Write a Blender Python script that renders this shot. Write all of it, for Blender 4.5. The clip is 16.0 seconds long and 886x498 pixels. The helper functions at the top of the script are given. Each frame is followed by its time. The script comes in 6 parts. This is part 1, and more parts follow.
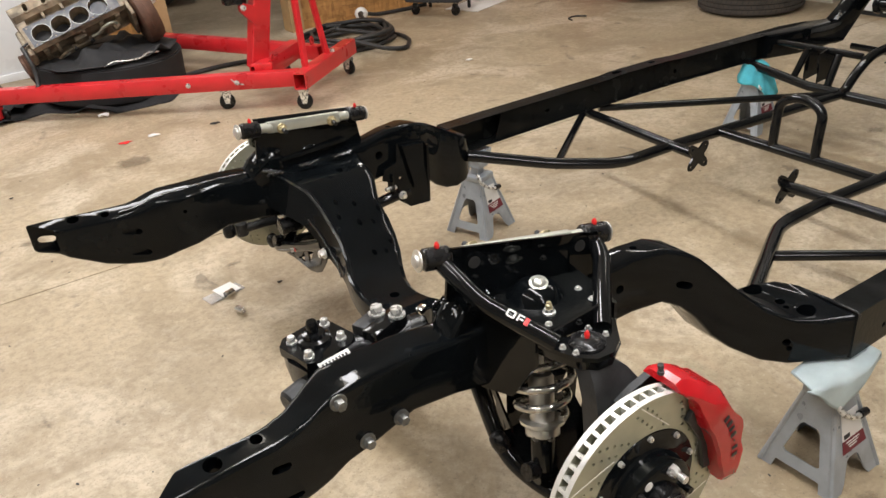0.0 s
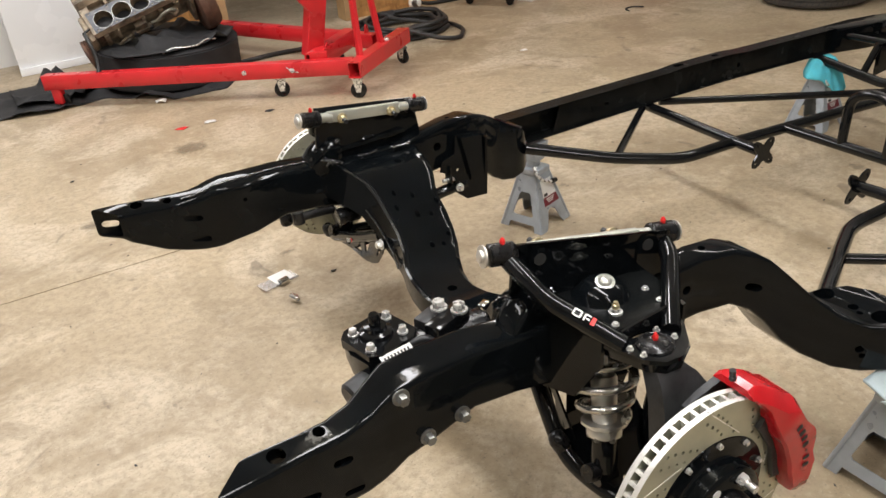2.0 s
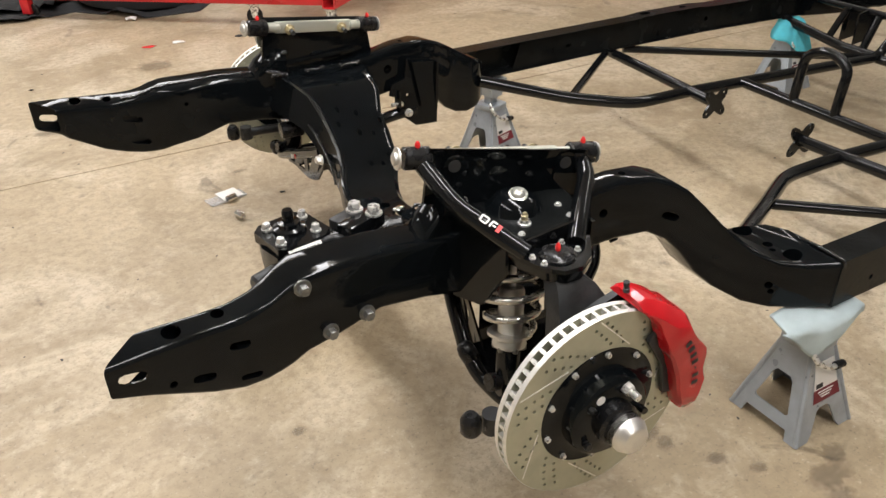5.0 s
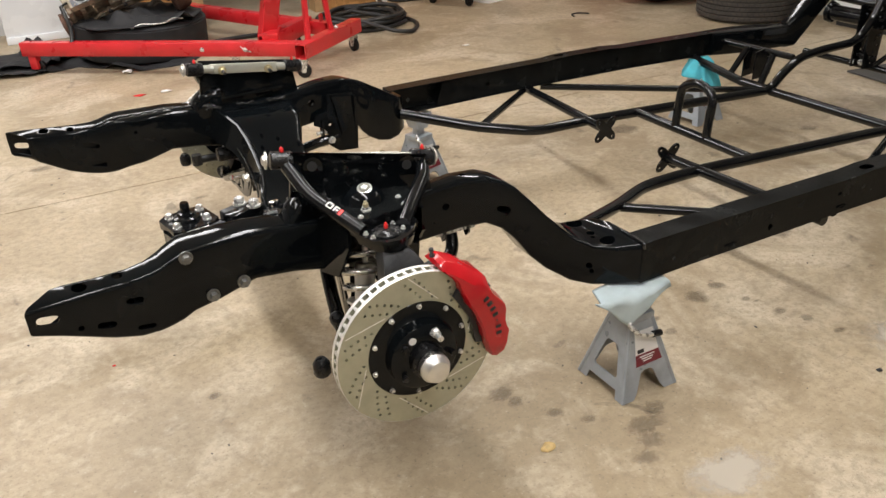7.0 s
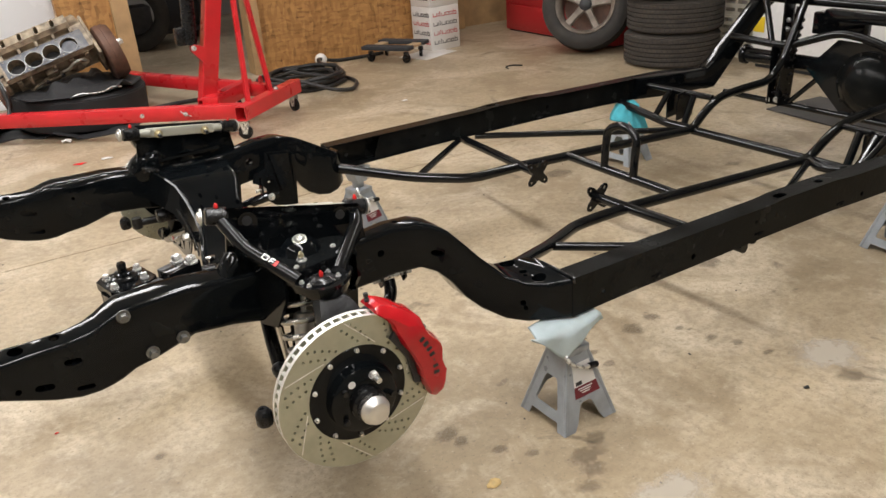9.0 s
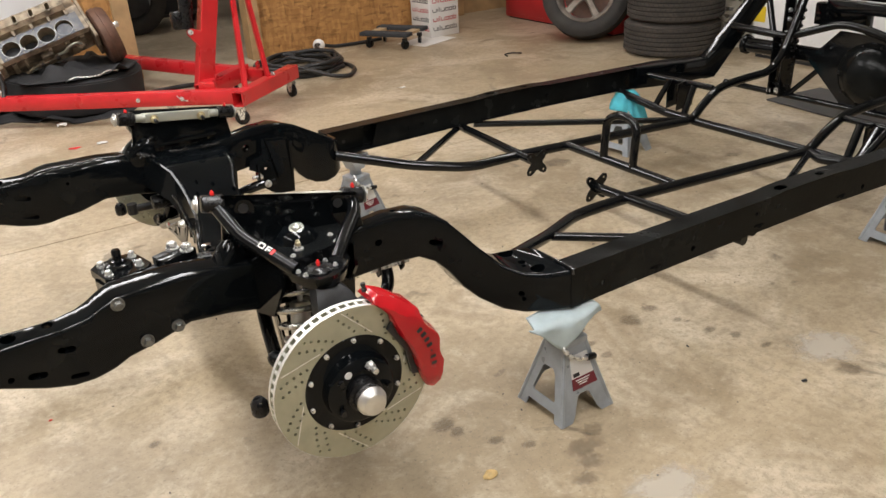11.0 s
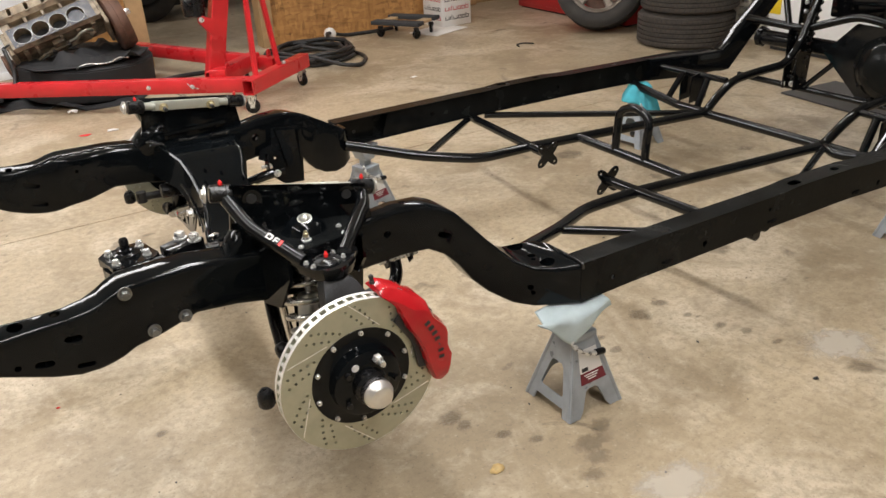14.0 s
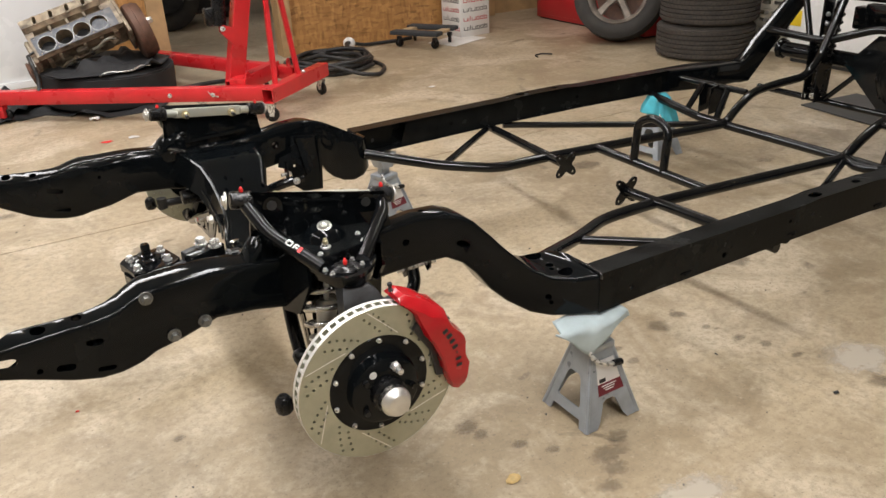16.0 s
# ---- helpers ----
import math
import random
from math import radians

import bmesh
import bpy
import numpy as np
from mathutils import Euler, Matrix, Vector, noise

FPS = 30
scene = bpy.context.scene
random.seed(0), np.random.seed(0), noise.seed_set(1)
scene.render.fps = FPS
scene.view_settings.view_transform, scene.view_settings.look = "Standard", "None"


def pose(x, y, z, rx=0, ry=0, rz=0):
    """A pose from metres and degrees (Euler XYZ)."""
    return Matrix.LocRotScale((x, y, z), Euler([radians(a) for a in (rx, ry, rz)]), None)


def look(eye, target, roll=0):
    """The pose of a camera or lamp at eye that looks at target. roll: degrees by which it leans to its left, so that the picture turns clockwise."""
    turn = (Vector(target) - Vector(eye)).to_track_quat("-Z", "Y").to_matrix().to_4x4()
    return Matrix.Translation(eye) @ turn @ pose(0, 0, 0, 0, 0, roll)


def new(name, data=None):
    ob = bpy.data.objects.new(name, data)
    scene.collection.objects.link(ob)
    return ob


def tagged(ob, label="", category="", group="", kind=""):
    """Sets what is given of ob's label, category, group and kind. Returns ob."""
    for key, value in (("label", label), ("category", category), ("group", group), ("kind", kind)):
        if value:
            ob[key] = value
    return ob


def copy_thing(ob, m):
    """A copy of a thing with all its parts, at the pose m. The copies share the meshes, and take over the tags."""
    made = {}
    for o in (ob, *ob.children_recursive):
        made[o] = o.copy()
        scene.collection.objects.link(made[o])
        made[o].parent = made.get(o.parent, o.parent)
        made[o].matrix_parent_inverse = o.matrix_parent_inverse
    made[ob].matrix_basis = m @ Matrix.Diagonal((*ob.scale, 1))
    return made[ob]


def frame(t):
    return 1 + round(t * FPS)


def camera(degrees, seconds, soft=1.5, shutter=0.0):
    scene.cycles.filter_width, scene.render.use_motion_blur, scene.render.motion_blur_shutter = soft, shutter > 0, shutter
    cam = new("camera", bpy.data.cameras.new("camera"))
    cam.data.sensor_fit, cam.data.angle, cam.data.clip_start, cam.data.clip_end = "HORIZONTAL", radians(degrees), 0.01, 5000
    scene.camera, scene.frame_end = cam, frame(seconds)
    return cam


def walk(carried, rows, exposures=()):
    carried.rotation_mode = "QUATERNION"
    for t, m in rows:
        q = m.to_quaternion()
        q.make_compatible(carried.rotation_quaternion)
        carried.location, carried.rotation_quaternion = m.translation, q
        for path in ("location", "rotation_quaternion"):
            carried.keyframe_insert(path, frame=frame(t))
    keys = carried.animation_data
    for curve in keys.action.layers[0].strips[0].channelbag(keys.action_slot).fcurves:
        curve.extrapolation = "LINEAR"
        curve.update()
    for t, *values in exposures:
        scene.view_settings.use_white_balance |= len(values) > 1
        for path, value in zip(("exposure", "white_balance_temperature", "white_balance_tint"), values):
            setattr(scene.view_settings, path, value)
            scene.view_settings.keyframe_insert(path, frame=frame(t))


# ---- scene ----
cam = camera(58.0, 16.0)
PATH = [
    (0, (-0.706, -1.429, 1.296), (0.184, 0.091, 0.348), -5.5),
    (0.5, (-0.707, -1.423, 1.295), (0.166, 0.105, 0.343), -5.7),
    (1, (-0.707, -1.417, 1.291), (0.127, 0.127, 0.332), -5.4),
    (1.5, (-0.715, -1.406, 1.292), (0.085, 0.154, 0.33), -5.4),
    (2, (-0.726, -1.393, 1.298), (0.064, 0.173, 0.337), -5.8),
    (2.5, (-0.734, -1.344, 1.277), (0.085, 0.192, 0.292), -6.0),
    (3, (-0.733, -1.273, 1.231), (0.166, 0.179, 0.19), -4.1),
    (3.5, (-0.726, -1.273, 1.209), (0.193, 0.117, 0.103), -1.4),
    (3.7, (-0.708, -1.292, 1.208), (0.198, 0.101, 0.096), -0.9),
    (5.8, (-0.641, -1.698, 1.247), (0.124, -0.142, 0.25), -2.0),
    (6, (-0.629, -1.762, 1.255), (0.146, -0.201, 0.275), -1.9),
    (6.5, (-0.566, -1.908, 1.262), (0.188, -0.321, 0.306), -2.2),
    (7, (-0.535, -1.993, 1.272), (0.244, -0.409, 0.332), -2.7),
    (7.5, (-0.516, -2.026, 1.274), (0.338, -0.465, 0.362), -3.5),
    (8, (-0.511, -2.043, 1.272), (0.398, -0.503, 0.376), -3.9),
    (8.5, (-0.528, -2.068, 1.28), (0.387, -0.503, 0.434), -4.2),
    (8.7, (-0.526, -2.069, 1.276), (0.386, -0.491, 0.451), -4.3),
    (11, (-0.518, -2.051, 1.273), (0.392, -0.488, 0.418), -3.6),
    (11.5, (-0.514, -2.049, 1.275), (0.391, -0.483, 0.422), -3.9),
    (12, (-0.512, -2.046, 1.275), (0.388, -0.476, 0.423), -3.8),
    (12.5, (-0.518, -2.041, 1.272), (0.371, -0.469, 0.414), -3.9),
    (13, (-0.507, -2.042, 1.271), (0.383, -0.475, 0.402), -4.0),
    (13.5, (-0.507, -2.04, 1.269), (0.378, -0.479, 0.387), -3.6),
    (14, (-0.509, -2.038, 1.272), (0.374, -0.472, 0.396), -3.3),
    (14.5, (-0.509, -2.038, 1.273), (0.365, -0.458, 0.415), -3.4),
    (15, (-0.512, -2.038, 1.271), (0.353, -0.449, 0.418), -3.4),
    (15.5, (-0.513, -2.036, 1.272), (0.346, -0.445, 0.417), -3.3),
    (16, (-0.517, -2.038, 1.271), (0.339, -0.444, 0.419), -3.2),
]
walk(cam, [(t, look(eye, target, roll)) for t, eye, target, roll in PATH])

# ---- world and lamps ----
world = bpy.data.worlds.new("world")
scene.world = world
world.use_nodes = True
world.node_tree.nodes["Background"].inputs[0].default_value = (0.55, 0.62, 0.75, 1)
world.node_tree.nodes["Background"].inputs[1].default_value = 0.02
CEIL = 2.75


def strip_light(x, y, length, watts, turn=0, width=0.16):
    """The light of one ceiling fixture: a long narrow lamp that shines down."""
    data = bpy.data.lights.new("tube_light", "AREA")
    data.shape, data.size, data.size_y, data.energy = "RECTANGLE", width, length, watts
    data.color = (0.982, 0.970, 0.990)
    ob = new("tube_light", data)
    ob.matrix_world = pose(x, y, CEIL - 0.09, 0, 0, turn)


# First and third strips follow shadows and reflections; the rest are added unseen fill.
LIGHTS = [(0.30, -0.35, 2.4, 52, 0, 0.16), (-1.35, -0.35, 2.4, 29, 0, 0.16), (-0.9, 2.70, 2.4, 78, 90, 0.60), (2.7, 0.8, 2.4, 15, 0, 0.16), (2.5, 3.0, 1.2, 18, 0, 0.16), (0.0, -2.9, 2.4, 34, 0, 0.16), (1.3, 6.3, 1.2, 13, 0, 0.16)]
for lx, ly, ll, lw, lt, lb in LIGHTS:
    strip_light(lx, ly, ll, lw, lt, lb)
scene.view_settings.exposure = 0.0


# ---- materials ----
def mat(name, colour, rough=0.5, metal=0.0, coat=0.0, var=0.15, scale=8.0, bump=0.0, bscale=60.0, rvar=0.1, tint=None, mix=0.0, mscale=2.0, spec=0.5, objvar=0.0):
    """A surface with grain and stains: colour varied at a fine and a coarse scale, roughness varied, fine relief."""
    m = bpy.data.materials.new(name)
    m.use_nodes = True
    nt = m.node_tree
    b = nt.nodes["Principled BSDF"]
    co = nt.nodes.new("ShaderNodeTexCoord")
    n1 = nt.nodes.new("ShaderNodeTexNoise")
    n1.inputs["Scale"].default_value, n1.inputs["Detail"].default_value = scale, 6
    nt.links.new(co.outputs["Object"], n1.inputs["Vector"])
    hi = [min(1, c * (1 + var)) for c in colour]
    lo = [c * (1 - var) for c in colour]
    r1 = nt.nodes.new("ShaderNodeValToRGB")
    r1.color_ramp.elements[0].position, r1.color_ramp.elements[1].position = 0.3, 0.7
    r1.color_ramp.elements[0].color, r1.color_ramp.elements[1].color = (*lo, 1), (*hi, 1)
    nt.links.new(n1.outputs["Fac"], r1.inputs["Fac"])
    out = r1.outputs["Color"]
    if tint:
        n2 = nt.nodes.new("ShaderNodeTexNoise")
        n2.inputs["Scale"].default_value, n2.inputs["Detail"].default_value = mscale, 8
        nt.links.new(co.outputs["Object"], n2.inputs["Vector"])
        r2 = nt.nodes.new("ShaderNodeValToRGB")
        r2.color_ramp.elements[0].position, r2.color_ramp.elements[1].position = 0.48, 0.68
        r2.color_ramp.elements[1].color = (mix, mix, mix, 1)
        nt.links.new(n2.outputs["Fac"], r2.inputs["Fac"])
        mx = nt.nodes.new("ShaderNodeMixRGB")
        mx.inputs["Color2"].default_value = (*tint, 1)
        nt.links.new(r2.outputs["Color"], mx.inputs["Fac"])
        nt.links.new(out, mx.inputs["Color1"])
        out = mx.outputs["Color"]
    if objvar:
        oi = nt.nodes.new("ShaderNodeObjectInfo")
        hs = nt.nodes.new("ShaderNodeHueSaturation")
        mr = nt.nodes.new("ShaderNodeMapRange")
        mr.inputs["To Min"].default_value, mr.inputs["To Max"].default_value = 1 - objvar, 1 + objvar
        nt.links.new(oi.outputs["Random"], mr.inputs["Value"])
        nt.links.new(mr.outputs["Result"], hs.inputs["Value"])
        nt.links.new(out, hs.inputs["Color"])
        out = hs.outputs["Color"]
    nt.links.new(out, b.inputs["Base Color"])
    rr = nt.nodes.new("ShaderNodeMapRange")
    rr.inputs["From Min"].default_value, rr.inputs["From Max"].default_value = 0.3, 0.7
    rr.inputs["To Min"].default_value, rr.inputs["To Max"].default_value = max(0.02, rough - rvar), min(1, rough + rvar)
    nt.links.new(n1.outputs["Fac"], rr.inputs["Value"])
    nt.links.new(rr.outputs["Result"], b.inputs["Roughness"])
    b.inputs["Metallic"].default_value = metal
    b.inputs["Specular IOR Level"].default_value = spec
    b.inputs["Coat Weight"].default_value = coat
    b.inputs["Coat Roughness"].default_value = 0.06
    if bump:
        n3 = nt.nodes.new("ShaderNodeTexNoise")
        n3.inputs["Scale"].default_value, n3.inputs["Detail"].default_value = bscale, 4
        nt.links.new(co.outputs["Object"], n3.inputs["Vector"])
        bp = nt.nodes.new("ShaderNodeBump")
        bp.inputs["Strength"].default_value, bp.inputs["Distance"].default_value = bump, 0.004
        nt.links.new(n3.outputs["Fac"], bp.inputs["Height"])
        nt.links.new(bp.outputs["Normal"], b.inputs["Normal"])
    return m


M_BLACK = mat("black_gloss_paint", (0.0036, 0.0046, 0.0054), 0.055, coat=0.0, spec=0.20, var=0.3, scale=14, bump=0.09, bscale=32, rvar=0.04, tint=(0.0065, 0.0075, 0.0080), mix=0.4, mscale=9)
M_SATIN = mat("black_satin_paint", (0.0060, 0.0068, 0.0070), 0.22, spec=0.13, var=0.3, scale=12, bump=0.12, bscale=90, rvar=0.07, tint=(0.016, 0.017, 0.016), mix=0.3, mscale=6)
M_TUBE = mat("black_tube_paint", (0.005, 0.0056, 0.0062), 0.11, spec=0.36, var=0.3, scale=20, rvar=0.06)
M_WELD = mat("painted_weld_bead", (0.012, 0.013, 0.014), 0.08, coat=0.6, var=0.4, scale=90, bump=0.9, bscale=130, rvar=0.05)
M_RED = mat("red_hoist_paint", (0.62, 0.022, 0.028), 0.32, coat=0.2, var=0.12, scale=6, rvar=0.08, tint=(0.45, 0.02, 0.02), mix=0.2, mscale=5)
M_CALIPER = mat("red_caliper_paint", (0.45, 0.009, 0.014), 0.24, coat=0.2, var=0.12, scale=20, rvar=0.05)
M_REDCAP = mat("red_plastic_cap", (0.72, 0.02, 0.02), 0.4, var=0.08, scale=60)
M_ROTOR = mat("zinc_plated_disc", (0.43, 0.43, 0.33), 0.36, metal=0.55, var=0.1, scale=30, rvar=0.08, bump=0.05, bscale=300)
M_VANE = mat("bare_disc_edge", (0.82, 0.81, 0.77), 0.36, metal=0.45, var=0.1, scale=60)
M_ALU = mat("bare_aluminium", (0.74, 0.73, 0.70), 0.42, metal=0.9, var=0.08, scale=50, bump=0.05, bscale=400)
M_STEEL = mat("zinc_bolt", (0.68, 0.68, 0.66), 0.30, metal=0.7, var=0.2, scale=90)
M_DULL = mat("dull_grey_iron", (0.042, 0.043, 0.045), 0.42, metal=0.5, var=0.3, scale=25, bump=0.2, bscale=140)
M_ZINC = mat("dull_zinc", (0.18, 0.18, 0.17), 0.38, metal=0.7, var=0.35, scale=90)
M_SHAFT = mat("plated_shaft", (0.56, 0.57, 0.51), 0.34, metal=0.6, var=0.06, scale=12)
M_SPRING = mat("steel_spring", (0.56, 0.55, 0.52), 0.22, metal=0.9, var=0.12, scale=40)
M_GOLD = mat("yellow_zinc", (0.58, 0.50, 0.31), 0.35, metal=0.7, var=0.2, scale=60)
M_RUBBER = mat("tyre_rubber", (0.036, 0.033, 0.030), 0.78, var=0.25, scale=20, bump=0.25, bscale=90, tint=(0.07, 0.062, 0.052), mix=0.5, mscale=7)
M_BUSH = mat("black_bushing", (0.007, 0.007, 0.0075), 0.28, spec=0.35, var=0.2, scale=60)
M_STAND = mat("grey_stand_paint", (0.38, 0.42, 0.46), 0.36, metal=0.35, var=0.1, scale=30, bump=0.12, bscale=240, tint=(0.22, 0.22, 0.22), mix=0.4, mscale=12)
M_RAG = mat("grey_cloth", (0.46, 0.545, 0.56), 0.92, var=0.15, scale=14, bump=0.5, bscale=420, tint=(0.33, 0.39, 0.40), mix=0.5, mscale=9)
M_TEAL = mat("teal_cloth", (0.10, 0.54, 0.66), 0.9, var=0.2, scale=18, bump=0.5, bscale=420)
M_WHITE = mat("white_paper", (0.80, 0.79, 0.76), 0.7, var=0.06, scale=10)
M_MAROON = mat("maroon_print", (0.16, 0.015, 0.025), 0.55, var=0.1, scale=30)
M_INK = mat("black_print", (0.02, 0.02, 0.02), 0.6, var=0.1, scale=30)
M_REDINK = mat("red_print", (0.50, 0.03, 0.04), 0.6, var=0.1, scale=30)
# Grease mottling, its contrast raised so the colour also carries highlights on the casting.
M_IRON = mat("greasy_cast_metal", (0.20, 0.155, 0.105), 0.55, metal=0.15, var=0.7, scale=16, bump=0.9, bscale=60, tint=(0.50, 0.42, 0.30), mix=0.75, mscale=14)
M_BORE = mat("machined_deck", (0.040, 0.043, 0.050), 0.42, metal=0.4, var=0.5, scale=25, tint=(0.15, 0.135, 0.115), mix=0.5, mscale=22)
M_RUST = mat("rusty_flywheel", (0.13, 0.068, 0.045), 0.62, metal=0.25, var=0.35, scale=18, bump=0.25, bscale=110)
M_WOOD = mat("pale_timber", (0.50, 0.36, 0.20), 0.6, var=0.2, scale=9, bump=0.2, bscale=60)
M_PINE = mat("stained_post", (0.42, 0.27, 0.13), 0.6, var=0.25, scale=7, bump=0.2, bscale=50)
M_CARPET = mat("dark_carpet", (0.04, 0.042, 0.045), 0.95, var=0.3, scale=60, bump=0.6, bscale=300)
M_CARTON = mat("white_carton", (0.76, 0.75, 0.72), 0.65, var=0.05, scale=5, tint=(0.62, 0.58, 0.50), mix=0.4, mscale=3)
# Mid grey for side, rear and back-room walls, darker than the white north wall.
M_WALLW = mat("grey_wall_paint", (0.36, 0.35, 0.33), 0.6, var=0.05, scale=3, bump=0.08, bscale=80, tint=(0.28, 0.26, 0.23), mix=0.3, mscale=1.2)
M_WHITEWALL = mat("white_wall_paint", (0.76, 0.76, 0.75), 0.55, var=0.04, scale=3, bump=0.06, bscale=80, tint=(0.66, 0.65, 0.62), mix=0.3, mscale=1.2)
# Ceiling is unseen; this tone sets bounce and reflections on the black paint.
M_CEIL = mat("ceiling_board", (0.52, 0.49, 0.45), 0.8, var=0.05, scale=2)
M_ENAMEL = mat("white_enamel", (0.86, 0.87, 0.88), 0.25, var=0.03, scale=3)
M_REDCAB = mat("red_cabinet_enamel", (0.42, 0.02, 0.025), 0.35, var=0.1, scale=4)
M_PLASTIC = mat("cream_crate_plastic", (0.60, 0.56, 0.47), 0.5, var=0.1, scale=12)
M_HOSE = mat("black_hose", (0.018, 0.018, 0.018), 0.5, var=0.3, scale=12, tint=(0.06, 0.055, 0.05), mix=0.4, mscale=5)
M_YELLOW = mat("yellow_plastic", (0.75, 0.55, 0.02), 0.45, var=0.08, scale=12)
# Black rubber of sheets and tyre; also paints the shade down the bores.
M_MAT = mat("floor_mat_rubber", (0.017, 0.017, 0.018), 0.75, var=0.4, scale=12, bump=0.2, bscale=160)
M_GREYMAT = mat("grey_floor_mat", (0.075, 0.072, 0.07), 0.85, var=0.25, scale=12, bump=0.2, bscale=160)
M_TREAD = mat("dusty_tread_rubber", (0.058, 0.050, 0.043), 0.85, var=0.3, scale=20, bump=0.3, bscale=120, tint=(0.085, 0.072, 0.06), mix=0.6, mscale=9)
M_RIM = mat("dusty_alloy", (0.27, 0.235, 0.20), 0.5, metal=0.4, var=0.3, scale=20, tint=(0.11, 0.08, 0.055), mix=0.7, mscale=8)
M_LEAF = mat("dry_leaf", (0.66, 0.47, 0.20), 0.7, var=0.3, scale=40)
M_CHROME = mat("bright_plating", (0.78, 0.78, 0.77), 0.12, metal=1.0, var=0.05, scale=40, rvar=0.04)
M_FIXTURE = mat("fixture_enamel", (0.80, 0.80, 0.78), 0.4, var=0.03, scale=6)

M_LAMP = bpy.data.materials.new("lit_tube")
M_LAMP.use_nodes = True
M_LAMP.node_tree.nodes["Principled BSDF"].inputs["Emission Color"].default_value = (1.0, 0.93, 0.80, 1)
M_LAMP.node_tree.nodes["Principled BSDF"].inputs["Emission Strength"].default_value = 14.0

M_BAG = bpy.data.materials.new("clear_plastic")
M_BAG.use_nodes = True
_b = M_BAG.node_tree.nodes["Principled BSDF"]
_b.inputs["Base Color"].default_value = (0.9, 0.9, 0.9, 1)
_b.inputs["Transmission Weight"].default_value = 0.75
_b.inputs["Roughness"].default_value = 0.22
_b.inputs["IOR"].default_value = 1.12


def concrete():
    """Old sealed garage slab: warm tan, cloudy at a metre, mottled at a hand, with oil spots and pale scuffs."""
    m = bpy.data.materials.new("concrete_slab")
    m.use_nodes = True
    nt = m.node_tree
    b = nt.nodes["Principled BSDF"]
    co = nt.nodes.new("ShaderNodeTexCoord")

    def layer(scale, detail, lo, hi, prev, colour, amount, rough=0.6, warp=0.0):
        n = nt.nodes.new("ShaderNodeTexNoise")
        n.inputs["Scale"].default_value, n.inputs["Detail"].default_value, n.inputs["Roughness"].default_value = scale, detail, rough
        n.inputs["Distortion"].default_value = warp
        nt.links.new(co.outputs["Object"], n.inputs["Vector"])
        r = nt.nodes.new("ShaderNodeValToRGB")
        r.color_ramp.elements[0].position, r.color_ramp.elements[1].position = lo, hi
        r.color_ramp.elements[1].color = (amount, amount, amount, 1)
        nt.links.new(n.outputs["Fac"], r.inputs["Fac"])
        x = nt.nodes.new("ShaderNodeMixRGB")
        x.inputs["Color2"].default_value = (*colour, 1)
        nt.links.new(r.outputs["Color"], x.inputs["Fac"])
        if prev is None:
            x.inputs["Color1"].default_value = (0.46, 0.372, 0.248, 1)
        else:
            nt.links.new(prev, x.inputs["Color1"])
        return x.outputs["Color"], n

    c, big = layer(0.8, 7, 0.42, 0.60, None, (0.31, 0.24, 0.150), 0.85, 0.62, 0.5)
    c, n = layer(1.9, 8, 0.50, 0.63, c, (0.60, 0.515, 0.385), 0.8, 0.62, 0.9)
    c, n = layer(4.2, 9, 0.52, 0.66, c, (0.26, 0.195, 0.118), 0.7, 0.68, 0.6)
    c, n = layer(11, 8, 0.52, 0.68, c, (0.57, 0.485, 0.355), 0.55, 0.7, 0.4)
    c, fine = layer(38, 8, 0.45, 0.66, c, (0.25, 0.193, 0.125), 0.68, 0.75)
    c, n = layer(3.1, 6, 0.645, 0.70, c, (0.10, 0.075, 0.05), 0.55, 0.6, 1.2)
    c, n = layer(7.5, 4, 0.68, 0.72, c, (0.13, 0.10, 0.07), 0.5, 0.55, 0.6)
    c, n = layer(120, 4, 0.58, 0.70, c, (0.15, 0.115, 0.08), 0.68, 0.65)
    c, n = layer(85, 4, 0.60, 0.72, c, (0.64, 0.555, 0.425), 0.42, 0.65)
    nt.links.new(c, b.inputs["Base Color"])
    rr = nt.nodes.new("ShaderNodeMapRange")
    rr.inputs["To Min"].default_value, rr.inputs["To Max"].default_value = 0.33, 0.62
    nt.links.new(big.outputs["Fac"], rr.inputs["Value"])
    nt.links.new(rr.outputs["Result"], b.inputs["Roughness"])
    bp = nt.nodes.new("ShaderNodeBump")
    bp.inputs["Strength"].default_value, bp.inputs["Distance"].default_value = 0.12, 0.004
    nt.links.new(fine.outputs["Fac"], bp.inputs["Height"])
    nt.links.new(bp.outputs["Normal"], b.inputs["Normal"])
    return m


